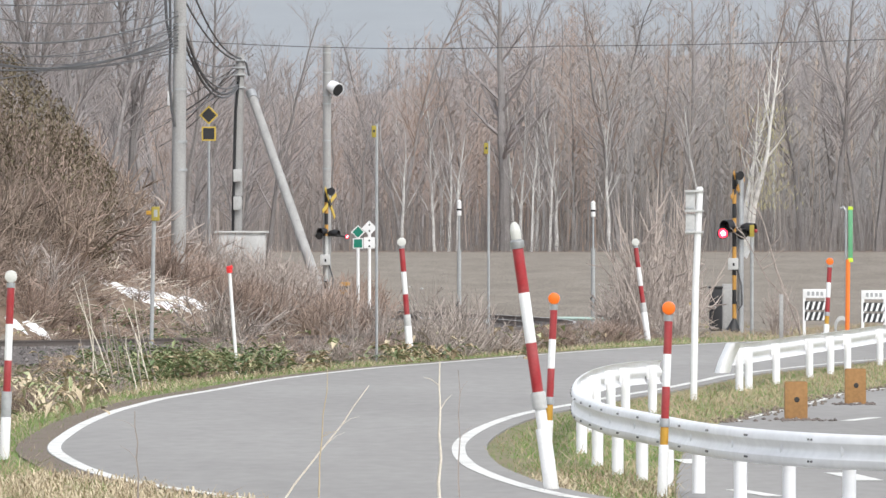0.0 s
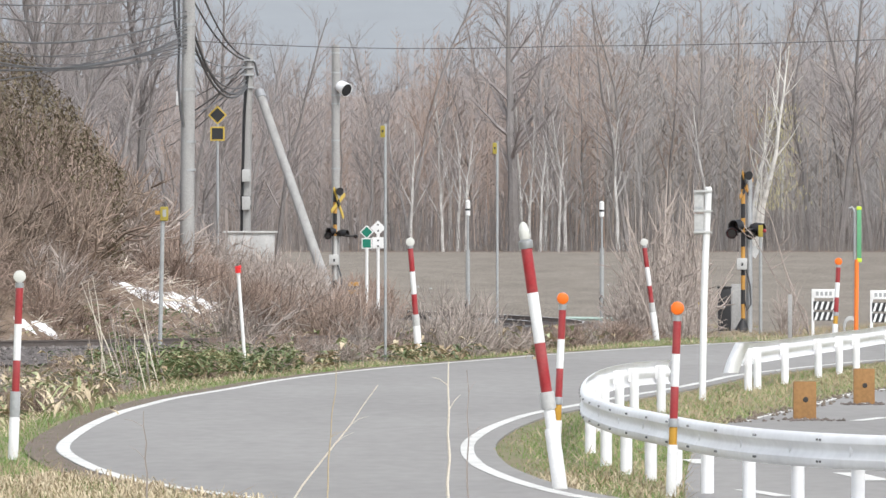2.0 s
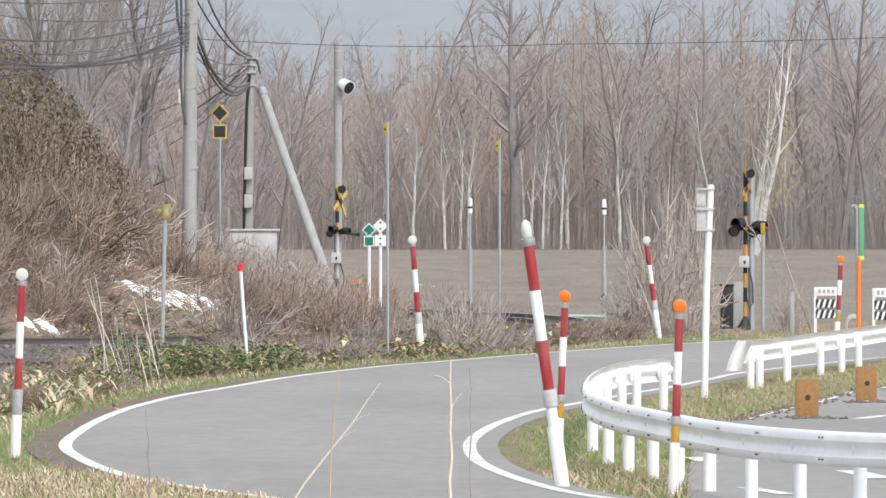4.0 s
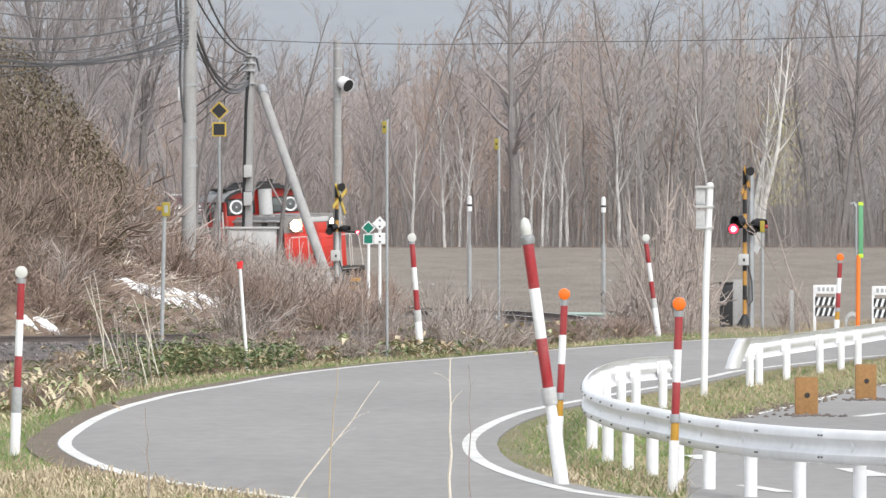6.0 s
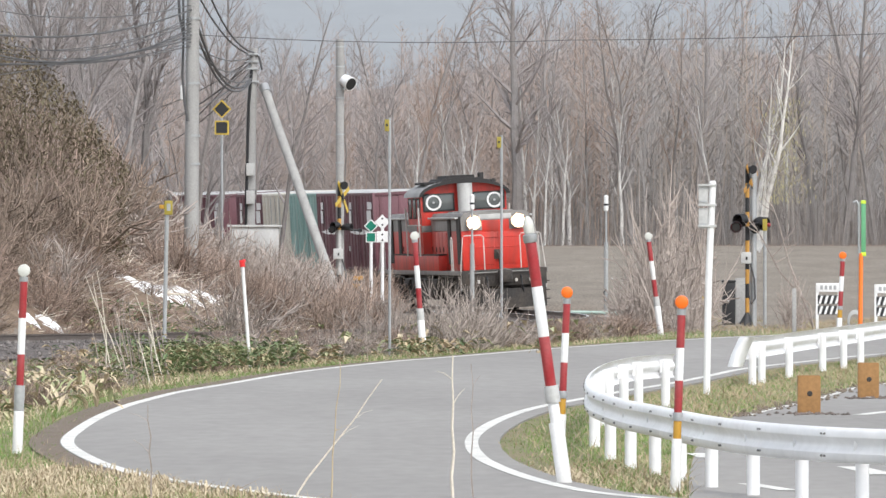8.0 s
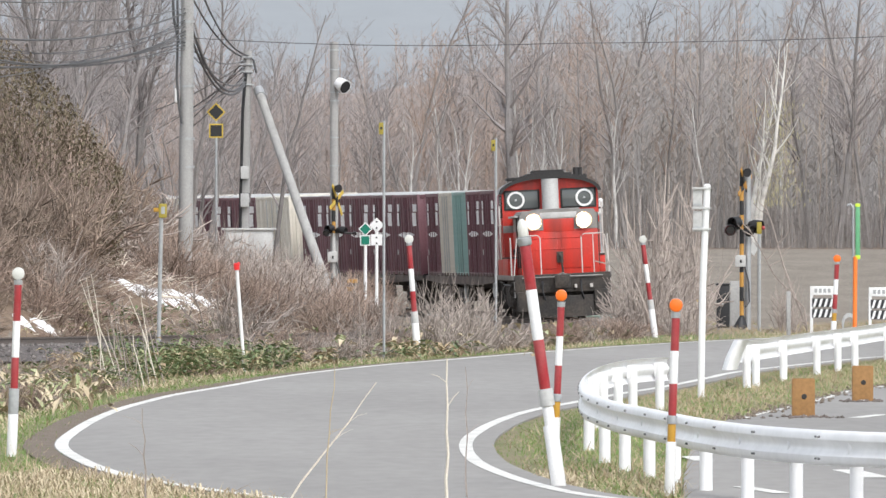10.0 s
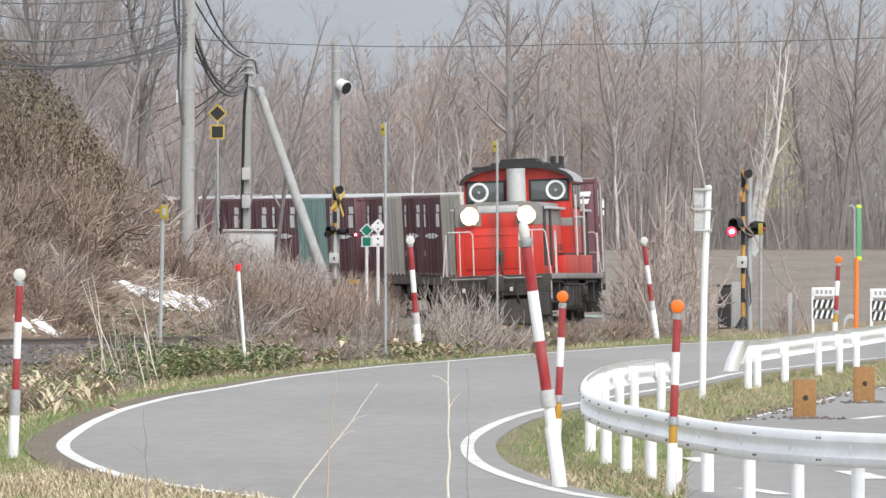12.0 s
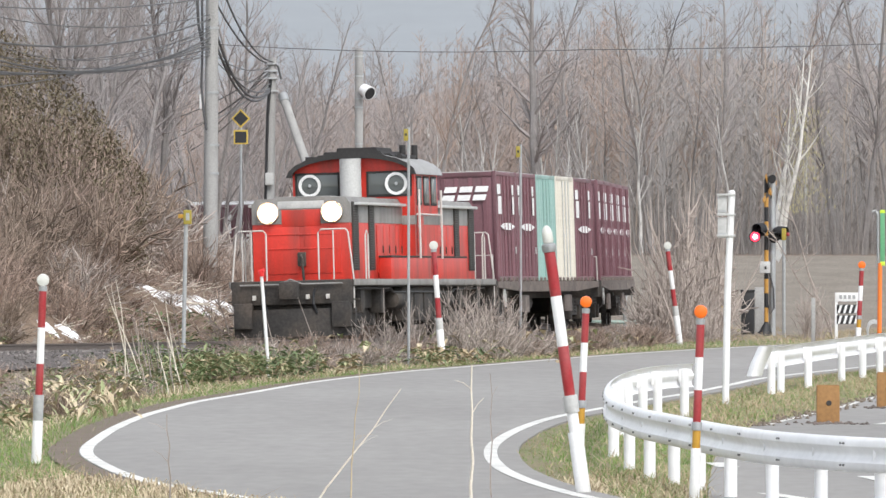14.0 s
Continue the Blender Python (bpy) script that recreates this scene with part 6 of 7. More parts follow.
# low brush on the open slope round the snow
for k in range(64):
    y = rng.uniform(192, 222)
    x = rng.uniform(-10.2, -3.6) * y / 212
    if inside_bend(x, y) and clear_of_track(x, y, 2.3) and not (y > 203 and -7.4 < x * 212 / y < -5.0 and rng.random() < 0.75):
        bush(rng.choice(BUSHES), x, y, rng.uniform(0.22, 0.45), rng.uniform(0.5, 0.9), rng.random() * 6.28)
# knee-high brush on the slope left of the snow
for k in range(46):
    y = rng.uniform(198.5, 214)
    x = rng.uniform(-10.6, -7.5) * y / 212
    if inside_bend(x, y) and clear_of_track(x, y, 2.3):
        bush(rng.choice(BUSHES + BANKBUSH), x, y, rng.uniform(0.6, 1.2), rng.uniform(0.7, 1.1), rng.random() * 6.28)
# low brush between the road and the track
for k in range(75):
    y = rng.uniform(140, 186)
    i = int(np.argmin([abs(q.y - y) if q.x < -1 and j > 40 else 99 for j, q in enumerate(outer_edge)]))
    x = outer_edge[i].x - rng.uniform(1.3, 4.5)
    if x > -0.05 * y and clear_of_track(x, y, 2.2):
        bush(rng.choice(BUSHES + GREYBUSH), x, y, rng.uniform(0.3, 0.75), rng.uniform(0.4, 0.8), rng.random() * 6.28)
for k in range(64):
    s = rng.uniform(-46, 14)
    p = track(s, rng.uniform(2.2, 3.6))
    bush(rng.choice(BUSHES + GREYBUSH), p.x, p.y, rng.uniform(0.45, 0.85), rng.uniform(0.5, 0.9), rng.random() * 6.28)
for x, d, h, w in ((0.134, 205, 2.2, 1.0), (-0.145, 204, 1.3, 0.8), (5.6, 238, 5.6, 1.8), (5.25, 235, 3.6, 1.3), (5.0, 240, 2.8, 1.3), (6.15, 240, 4.6, 1.1), (5.85, 244, 5.2, 1.6), (4.75, 237, 1.9, 1.4), (5.95, 233, 1.6, 1.0), (8.75, 240, 1.9, 0.7), (1.184, 208, 1.3, 0.9), (-1.115, 200, 1.6, 0.9), (-1.699, 199, 1.3, 0.9), (-0.802, 196, 1.7, 0.9), (-0.024, 201, 1.9, 1.0), (0.433, 203, 2.1, 1.1), (0.806, 206, 1.9, 1.0), (-2.095, 192, 0.9, 0.8), (-2.523, 190, 0.8, 0.8), (-3.425, 184, 0.9, 0.8), (-3.841, 183, 1.0, 0.9), (-4.220, 183, 0.8, 0.8), (-5.914, 250, 2.3, 1.3), (-5.588, 252, 2.0, 1.2), (-5.099, 250, 2.1, 1.2), (-4.673, 251, 2.4, 1.3), (-4.193, 249, 2.2, 1.3), (-3.795, 252, 2.3, 1.2), (-3.333, 251, 1.9, 1.2), (-2.727, 250, 1.5, 1.1), (-2.255, 247, 1.2, 1.0), (-6.2, 248, 2.0, 1.2), (-5.35, 247, 1.7, 1.1), (-4.85, 246, 1.9, 1.2), (-4.4, 247, 2.1, 1.2), (-4.0, 246, 1.9, 1.1), (-3.55, 247, 2.0, 1.2), (-3.05, 248, 1.7, 1.1), (-2.6, 253, 1.6, 1.0)):
    bush(GREYBUSH[int(h * 10) % 3], x, d, h, w, h * 7)


def far_brush():
    """The brush farthest off, past what can be told apart, as one mesh."""
    vs, fs, mats, slots, base = [], [], [], [], 0
    for model, m in far_bushes:
        for child in model.children:
            me = child.data
            co = np.empty(len(me.vertices) * 3)
            me.vertices.foreach_get("co", co)
            co = np.c_[co.reshape(-1, 3), np.ones(len(me.vertices))] @ np.array(m).T
            vs.append(co[:, :3])
            quads = np.empty(len(me.loops), int)
            me.loops.foreach_get("vertex_index", quads)
            fs.append(quads.reshape(-1, 4) + base)
            if me.materials[0] not in mats:
                mats.append(me.materials[0])
            slots.append(np.full(len(me.polygons), mats.index(me.materials[0])))
            base += len(me.vertices)
    me = bpy.data.meshes.new("far_brush")
    me.from_pydata(np.concatenate(vs).tolist(), [], np.concatenate(fs).tolist())
    for mat in mats:
        me.materials.append(mat)
    me.polygons.foreach_set("material_index", np.concatenate(slots))
    tagged(new("far_brush", me), "thick leafless brown and grey brush round the crossing", "brush", kind="stuff")
    for model in BANKBUSH + BUSHES + GREYBUSH:
        if model not in used_bush:
            for ob in list(model.children) + [model]:
                bpy.data.objects.remove(ob)


far_brush()


def inside(poly, x, y):
    poly = np.array([(p[0], p[1]) for p in poly])
    hit = np.zeros(len(x), bool)
    j = len(poly) - 1
    for i in range(len(poly)):
        (xi, yi), (xj, yj) = poly[i], poly[j]
        c = ((yi > y) != (yj > y)) & (x < (xj - xi) * (y - yi) / ((yj - yi) or 1e-9) + xi)
        hit ^= c
        j = i
    return hit


def near_line(pts, x, y):
    d = np.full(len(x), 1e9)
    for p in pts:
        d = np.minimum(d, np.hypot(x - p[0], (y - p[1])))
    return d


def noise_patch(x, y):
    """A soft patchiness between 0 and 1."""
    return 0.5 + 0.25 * np.sin(x * 1.3 + np.sin(y * 0.21) * 2) + 0.25 * np.sin(y * 0.37 + np.sin(x * 0.8) * 1.5) + 0.3 * np.clip((250 - y) / 20, -1, 1)


def grass():
    rs = np.random.RandomState(4)
    n = 300000
    y = 86 + 178 * rs.rand(n)
    x = rs.uniform(-0.0505, 0.0505, n) * y
    ok = ~inside(outer_edge + inner_edge[::-1], x, y) & ~inside(lot_poly, x, y)
    tr = np.full(n, 1e9)
    for j in range(0, len(LINE_S), 4):
        tr = np.minimum(tr, np.hypot(x - LINE_X[j], y - LINE_Y[j]))
    ok &= tr > 2.5
    x, y, tr = x[ok], y[ok], tr[ok]
    edge = near_line(outer_edge + inner_edge, x, y)
    bare = (y > 232) & (noise_patch(x, y) < 0.5)
    keep = ~bare & (edge > 0.12 + 0.3 * rs.rand(len(x))) & (ground_height(x, y) < 0.22)
    x, y, edge = x[keep], y[keep], edge[keep]
    z = ground_height(x, y)
    strip = (x > 2.4) & (y > 128) & (y < 215)  # the drier strip behind the guardrail
    for name, mat, pick, hmin, hmax, label in (("grass", GRASS, rs.rand(len(x)) < np.where(strip, 0.5, np.where(y < 236, 0.8, 0.15)), 0.03, 0.095, "short patchy green and straw grass on the verge"), ("dry_grass", STRAW, rs.rand(len(x)) < np.where(strip, 0.35, np.where(y < 112, 0.4, np.where(y > 232, 0.5, np.where(x < 0.5, 0.09, 0.14)))), 0.04, 0.20, "dry straw-coloured dead grass on the verge")):
        i = np.nonzero(pick)[0]
        a = rs.rand(len(i)) * 6.283
        h = (hmin + (hmax - hmin) * rs.rand(len(i)) ** 2) * np.where(y[i] < 107, 1.0, np.where(edge[i] < 0.5, 0.6, 1.0))
        w = 0.004 + 0.006 * rs.rand(len(i))
        lean = rs.normal(0, 0.5 if mat is GRASS else 1.0, (len(i), 2)) * h[:, None]
        ca, sa = np.cos(a) * w, np.sin(a) * w
        vs = np.empty((len(i), 3, 3))
        vs[:, 0] = np.stack([x[i] - ca, y[i] - sa, z[i] - 0.01], 1)
        vs[:, 1] = np.stack([x[i] + ca, y[i] + sa, z[i] - 0.01], 1)
        vs[:, 2] = np.stack([x[i] + lean[:, 0], y[i] + lean[:, 1], z[i] + h], 1)
        me = bpy.data.meshes.new(name)
        me.from_pydata(vs.reshape(-1, 3).tolist(), [], np.arange(3 * len(i)).reshape(-1, 3).tolist())
        me.materials.append(mat)
        tagged(new(name, me), label, "grass", kind="stuff")


def matted_straw():
    """Dead grass pressed flat in lumps: bent double blades in the near verge and along the road's far edge."""
    rs = np.random.RandomState(8)
    near = np.stack([rs.uniform(-0.049, 0.049, 30000) * 102, rs.uniform(97, 107, 30000)], 1)
    line = [p for p in offset(outer_edge, -1.05) if 128 < p.y < 238]
    pick = rs.randint(0, len(line), 4000)
    far = np.array([(p.x, p.y) for p in line])[pick] + np.stack([rs.normal(0, 0.16, 4000), rs.uniform(-0.6, 0.6, 4000)], 1)
    foot = np.array([(1.283, 102.2)]) + rs.normal(0, 1, (900, 2)) * (0.14, 0.5)
    p = np.concatenate([near, far, foot])
    lump = 0.5 + 0.5 * np.sin(p[:, 0] * 5.1 + np.sin(p[:, 1] * 1.9) * 2.2) * np.sin(p[:, 1] * 2.3 + p[:, 0] * 1.7)
    keep = ~inside(outer_edge + inner_edge[::-1], p[:, 0], p[:, 1]) & ~inside(lot_poly, p[:, 0], p[:, 1]) & (rs.rand(len(p)) < (0.25 + 0.75 * lump) * np.where((p[:, 0] > 1.5) & (p[:, 1] < 110), 0.2, 1))
    p, lump = p[keep], lump[keep]
    n = len(p)
    z = ground_height(p[:, 0], p[:, 1])
    h = (0.02 + 0.10 * rs.rand(n) ** 2) * (0.5 + lump)
    a, w, reach = rs.rand(n) * 6.283, rs.uniform(0.004, 0.010, n), rs.uniform(0.06, 0.22, n)
    side = np.stack([-np.sin(a) * w, np.cos(a) * w, np.zeros(n)], 1)
    way = np.stack([np.cos(a) * reach, np.sin(a) * reach, np.zeros(n)], 1)
    base = np.stack([p[:, 0], p[:, 1], z - 0.01], 1)
    mid = base + way * 0.5 + np.stack([np.zeros(n), np.zeros(n), h], 1)
    tip = base + way + np.stack([np.zeros(n), np.zeros(n), h * 0.35], 1)
    vs = np.stack([base - side, base + side, mid + side, mid - side, tip], 1).reshape(-1, 3)
    b = (np.arange(n) * 5)[:, None]
    faces = (b + np.array([[0, 1, 2, 3]])).tolist() + (b + np.array([[3, 2, 4]])).tolist()
    me = bpy.data.meshes.new("matted_straw")
    me.from_pydata(vs.tolist(), [], faces)
    me.materials.append(STRAWMAT)
    tagged(new("matted_straw", me), "pale matted straw of last year's dead grass", "grass", kind="stuff")


grass()
matted_straw()


DRYSTALK = material("pale_dry_stalk", (0.66, 0.60, 0.51), 0.85, vary=0.12, scale=9, blotch=0.1)


def leaf(g, p, d, length, width, mat, droop):
    """A folded blade: two long faces along a bent midrib."""
    side = d.cross(Vector((0, 0, 1)))
    side = side.normalized() if side.length > 1e-3 else Vector((1, 0, 0))
    m = p + d * length * 0.5 + Vector((0, 0, -droop * length * 0.12))
    t = p + d * length + Vector((0, 0, -droop * length * 0.5))
    lift = Vector((0, 0, width * 0.3))
    g.add([p, m + side * width / 2 + lift, m, m - side * width / 2 + lift, t], [(0, 2, 1), (0, 3, 2), (1, 2, 4), (2, 3, 4)], mat)


def bamboo_grass():
    rng = random.Random(14)
    g, dead, cane = Geo(), Geo(), Geo()
    for k in range(2100):
        if k >= 1300:
            y = rng.uniform(126, 182)
            i = int(np.argmin([abs(q.y - y) if q.x < -1 and j > 40 else 99 for j, q in enumerate(outer_edge)]))
            p = Vector((outer_edge[i].x - rng.uniform(1.2, 4.5), y, 0))
        elif k < 800:
            p = track(rng.uniform(-1, 26), rng.uniform(2.3, 6.0))
        elif k < 1050:
            p = track(rng.uniform(-12, 30), -rng.uniform(2.2, 4.5))
        else:
            p = track(rng.uniform(-34, 4), rng.uniform(2.2, 3.4))
        if near_line(outer[::3], np.array([p.x]), np.array([p.y]))[0] < 1.0:
            continue
        dense_here = -6.2 < p.x * 170 / p.y < -2.6 and p.y > 155
        if not dense_here and noise.noise(Vector((p.x * 0.9, p.y * 0.12, 4))) < 0.12 and rng.random() < 0.85:
            continue
        z = on_ground(p.x, p.y)
        h = rng.uniform(0.12, 0.5 if dense_here else 0.38)
        foot, tip = Vector((p.x, p.y, z)), Vector((p.x + rng.gauss(0, 0.1), p.y + rng.gauss(0, 0.1), z + h))
        cane.tube([foot, tip], 0.006, STRAW, 3, cap=False)
        for j in range(rng.randint(5, 9)):
            a = rng.random() * 6.283
            d = Vector((math.cos(a), math.sin(a), rng.uniform(-0.1, 0.8))).normalized()
            at = foot.lerp(tip, rng.uniform(0.45, 1.0))
            if rng.random() < (0.06 if dense_here else 0.34):
                leaf(dead, at, d, rng.uniform(0.2, 0.36), rng.uniform(0.07, 0.13), STRAW, 0.9)
            else:
                leaf(g, at, d, rng.uniform(0.18, 0.34), rng.uniform(0.045, 0.075), SASA, rng.uniform(0.2, 0.9))
    for geo, name, label in ((g, "bamboo_grass", "low green bamboo grass beside the track"), (dead, "withered_leaves", "large pale withered leaves among the weeds"), (cane, "weed_canes", "thin straw-coloured canes among the weeds")):
        thing(name, label, "weeds", kind="stuff", geo=geo, smooth=None)
    # a mass of withered leaves hanging in the brush at the top of the bank, and pale ones by the bend
    foliage, pale = Geo(), Geo()
    for k in range(15000):
        y = rng.uniform(212, 240)
        u = rng.random() ** 1.6
        x = (-12.2 + 4.2 * u) * y / 240
        z0 = on_ground(x, y)
        z = z0 + (float(np.interp(x * 240 / y, ENV_X, ENV_Z)) - 0.1 - z0) * rng.random() ** 0.8
        a = rng.random() * 6.283
        leaf(foliage, Vector((x, y, z)), Vector((math.cos(a), math.sin(a), rng.uniform(-0.8, 0.5))).normalized(), rng.uniform(0.08, 0.2), rng.uniform(0.03, 0.06), WITHERED, 0.8)
    for k in range(220):
        y = rng.uniform(140, 156)
        x = (rng.gauss(-0.0425, 0.0026) if k < 130 else rng.uniform(-0.047, -0.034)) * y
        a = rng.random() * 6.283
        leaf(pale, Vector((x, y, on_ground(x, y) + rng.uniform(0.05, 0.5))), Vector((math.cos(a), math.sin(a), rng.uniform(-0.9, 0.4))).normalized(), rng.uniform(0.22, 0.36), rng.uniform(0.05, 0.10), (STRAWMAT, STRAWMAT, PALELEAF)[k % 3], 0.9)
    thing("withered_foliage", "dull brown withered leaves hanging in the brush", "weeds", kind="stuff", geo=foliage, smooth=None)
    thing("withered_leaves", "large pale withered leaves beside the bend", "weeds", kind="stuff", geo=pale, smooth=None)


bamboo_grass()


def fallen_branches():
    """Pale fallen limbs on the brushy slope, and a few broad leaves close by the track."""
    rng = random.Random(21)
    for x, y, l, r, turn, up in ((-4.45, 215, 1.3, 0.045, 12, 0.10), (-4.1, 213.5, 1.0, 0.035, -14, 0.16), (-3.7, 216, 1.1, 0.04, 20, 0.1), (-5.2, 212, 0.9, 0.03, -24, 0.2), (-6.1, 214.5, 1.1, 0.035, 8, 0.18), (-4.9, 217, 0.8, 0.05, -6, 0.12), (-3.3, 213.2, 0.9, 0.028, -25, 0.22)):
        t = thing("fallen_branch", "pale dead branch lying in brown brush", "branch", pose(x, y, on_ground(x, y) + up, 0, 0, turn), "fallen branches")
        pts = [(-l / 2, 0, -0.04), (-l / 6, 0.02, 0.03), (l / 5, 0, 0.0), (l / 2, 0.03, -0.10)]
        part("limb", Geo().tube(pts, [r, r * 0.9, r * 0.7, r * 0.4], DRYSTALK, 7), t)
        for k in range(3):
            q = Vector(pts[1 + k % 2])
            part("side_branch", Geo().tube([q, q + Vector((rng.uniform(0.1, 0.3), rng.uniform(-0.1, 0.1), rng.uniform(-0.05, 0.2)))], [r * 0.45, r * 0.2], DRYSTALK, 5), t)
    g = Geo()
    for k in range(34):
        p = track(rng.uniform(-16, 12), rng.uniform(2.2, 4.2))
        z, a = on_ground(p.x, p.y), rng.random() * 6.283
        for j in range(rng.randint(1, 3)):
            d = Vector((math.cos(a + 2 * j), math.sin(a + 2 * j), rng.uniform(-0.3, 0.5))).normalized()
            leaf(g, Vector((p.x, p.y, z + rng.uniform(0.25, 0.6))), d, rng.uniform(0.26, 0.42), rng.uniform(0.10, 0.17), STRAWMAT if j else PALELEAF, 1.0)
    thing("broad_leaves", "broad pale green and withered leaves beside the track", "weeds", kind="stuff", geo=g, smooth=None)


def dry_stalks():
    rng = random.Random(6)
    # tall dead stalks in the near verge and beside the bend
    for (bx, by), top, r, mat in ((-1.546, 97.63), (-0.651, 98.00, 1.203), 0.012, DRYSTALK), ((-1.162, 97.05), (-1.070, 97.00, 1.388), 0.010, STRAW), ((0.075, 97.05), (0.075, 97.00, 1.457), 0.020, DRYSTALK), ((-2.998, 97.05), (-3.031, 97.00, 0.950), 0.012, GREYSTEM), ((0.282, 97.05), (0.259, 97.00, 1.370), 0.010, GREYSTEM):
        b = Vector((bx, by, on_ground(bx, by)))
        tv = Vector(top)
        tv.y = by
        t = thing("dead_stalk", "thin dry dead plant stalk rising from the verge", "stalk", Matrix.Translation(b), "dead stalks", geo=None)
        pts = [(tv - b) * q + Vector((rng.gauss(0, 0.012), 0, 0)) * (0 < q < 1) for q in np.linspace(0, 1, 7)]
        part("stem", Geo().tube(pts, [r * (1 - 0.6 * q) for q in np.linspace(0, 1, 7)], mat, 5), t)
        for k in range(2):
            i = rng.randint(3, 5)
            e = pts[i] + Vector((rng.choice((-1, 1)) * rng.uniform(0.06, 0.22), rng.gauss(0, 0.05), rng.uniform(0.05, 0.2)))
            part("side_twig", Geo().tube([pts[i], (Vector(pts[i]) + e) / 2 + Vector((0, 0, 0.02)), e], [r * 0.25, r * 0.2, r * 0.12], mat, 4), t)
    g = Geo()
    for k in range(12):
        p = track(rng.uniform(4, 16), rng.uniform(2.8, 5.5))
        if near_line(outer[::3], np.array([p.x]), np.array([p.y]))[0] < 1.0:
            continue
        z, h = on_ground(p.x, p.y), rng.uniform(0.7, 1.75)
        l = Vector((rng.gauss(-0.12, 0.14), rng.gauss(0, 0.1), 1)).normalized()
        f = Vector((p.x, p.y, z))
        g.tube([f, f + l * h * 0.5 + Vector((rng.gauss(0, 0.02), 0, 0)), f + l * h], [0.009, 0.007, 0.004], GREYSTEM, 4, cap=False)
    for k in range(19):
        x, y, h = rng.uniform(-6.0, -4.75), rng.uniform(159, 168), rng.uniform(0.8, 2.0)
        f = Vector((x, y, on_ground(x, y)))
        l = Vector((rng.gauss(-0.24, 0.10), rng.gauss(0, 0.1), 1)).normalized()
        g.tube([f, f + l * h * 0.4 + Vector((rng.gauss(0, 0.03), 0, 0)), f + l * h * 0.75 + Vector((rng.gauss(0, 0.03), 0, 0)), f + l * h], [0.012, 0.010, 0.008, 0.004], GREYSTEM if k % 3 else DRYSTALK, 4, cap=False)
    thing("dry_stems", "tall pale dry weed stems beside the track", "weeds", kind="stuff", geo=g, smooth=None)


dry_stalks()
fallen_branches()


def brush_litter():
    """Thin broken twigs and rubbish lying over the open slope."""
    rng = random.Random(33)
    g = Geo()
    for k in range(2600):
        y = rng.uniform(196, 232)
        x = rng.uniform(-9.4, -2.6) * y / 212
        if not inside_bend(x, y) or not clear_of_track(x, y, 2.0):
            continue
        p = Vector((x, y, on_ground(x, y) + rng.uniform(0.0, 0.14)))
        a, l = rng.random() * 6.283, rng.uniform(0.15, 0.7)
        d = Vector((math.cos(a), math.sin(a), rng.uniform(-0.15, 0.75))).normalized() * l
        g.tube([p, p + d * 0.5 + Vector((0, 0, rng.uniform(0, 0.05))), p + d], [0.011, 0.009, 0.004], rng.choice((STEM, STEM, GREYSTEM, DRYSTALK)), 3, cap=False)
    thing("twig_litter", "broken brown twigs lying over the slope", "twigs", kind="stuff", geo=g, smooth=None)


brush_litter()


def snow_patch(cx, cy, wx, wy, seed):
    """A thin ragged sheet of old snow lying on the ground."""
    rng = random.Random(seed)
    n, rings = 26, 5
    edge = [1 + 0.35 * math.sin(3 * a + seed) * rng.random() + rng.gauss(0, 0.2) for a in np.linspace(0, 6.283, n, endpoint=False)]
    vs, fs = [(cx, cy, on_ground(cx, cy) + 0.14)], []
    for k in range(1, rings + 1):
        q = k / rings
        for j in range(n):
            a = 6.283 * j / n
            x, y = cx + math.cos(a) * wx * q * edge[j], cy + math.sin(a) * wy * q * edge[j]
            vs.append((x, y, on_ground(x, y) + 0.12 * (1 - q ** 3) - 0.02 + rng.gauss(0, 0.02)))
    fs += [(0, 1 + j, 1 + (j + 1) % n) for j in range(n)]
    fs += [(1 + (k - 1) * n + j, 1 + k * n + j, 1 + k * n + (j + 1) % n, 1 + (k - 1) * n + (j + 1) % n) for k in range(1, rings) for j in range(n)]
    thing("snow_patch", "last patch of old white snow among brown brush", "snow", group="snow patches", geo=Geo().add(vs, fs, SNOW), smooth=180)


for k, (x, y, a, b) in enumerate(((-6.9, 213.0, 0.34, 0.7), (-6.55, 214.2, 0.42, 0.8), (-6.22, 215.8, 0.40, 0.9), (-5.9, 218.4, 0.36, 0.9), (-5.55, 221.6, 0.32, 0.8), (-7.35, 212.4, 0.16, 0.4), (-8.2, 197.6, 0.30, 0.35), (-8.62, 196.6, 0.2, 0.25), (-7.7, 211.6, 0.12, 0.3), (-5.2, 224, 0.22, 0.6))):
    snow_patch(x, y, a, b, k)


# ---- far wood and hills ----
WOODS = two_scale("distant_bare_woods", [(0.3, (0.22, 0.198, 0.190)), (0.7, (0.30, 0.262, 0.248)), (0.5, (0.26, 0.232, 0.222))], 0.12, stretch=(1, 1, 0.25))
# the hill's blue-grey is distance haze put into its base colour
HILL = two_scale("hill_haze_tint", [(0.3, (0.265, 0.285, 0.305)), (0.7, (0.295, 0.312, 0.33)), (0.5, (0.28, 0.30, 0.318))], 0.004, bump=0.0, grain=0.02)
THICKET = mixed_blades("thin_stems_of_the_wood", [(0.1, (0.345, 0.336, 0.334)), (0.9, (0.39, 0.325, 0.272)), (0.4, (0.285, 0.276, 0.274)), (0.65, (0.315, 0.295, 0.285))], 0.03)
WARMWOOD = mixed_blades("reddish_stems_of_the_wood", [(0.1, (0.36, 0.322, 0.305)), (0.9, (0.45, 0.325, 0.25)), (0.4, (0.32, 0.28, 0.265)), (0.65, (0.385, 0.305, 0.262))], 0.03)
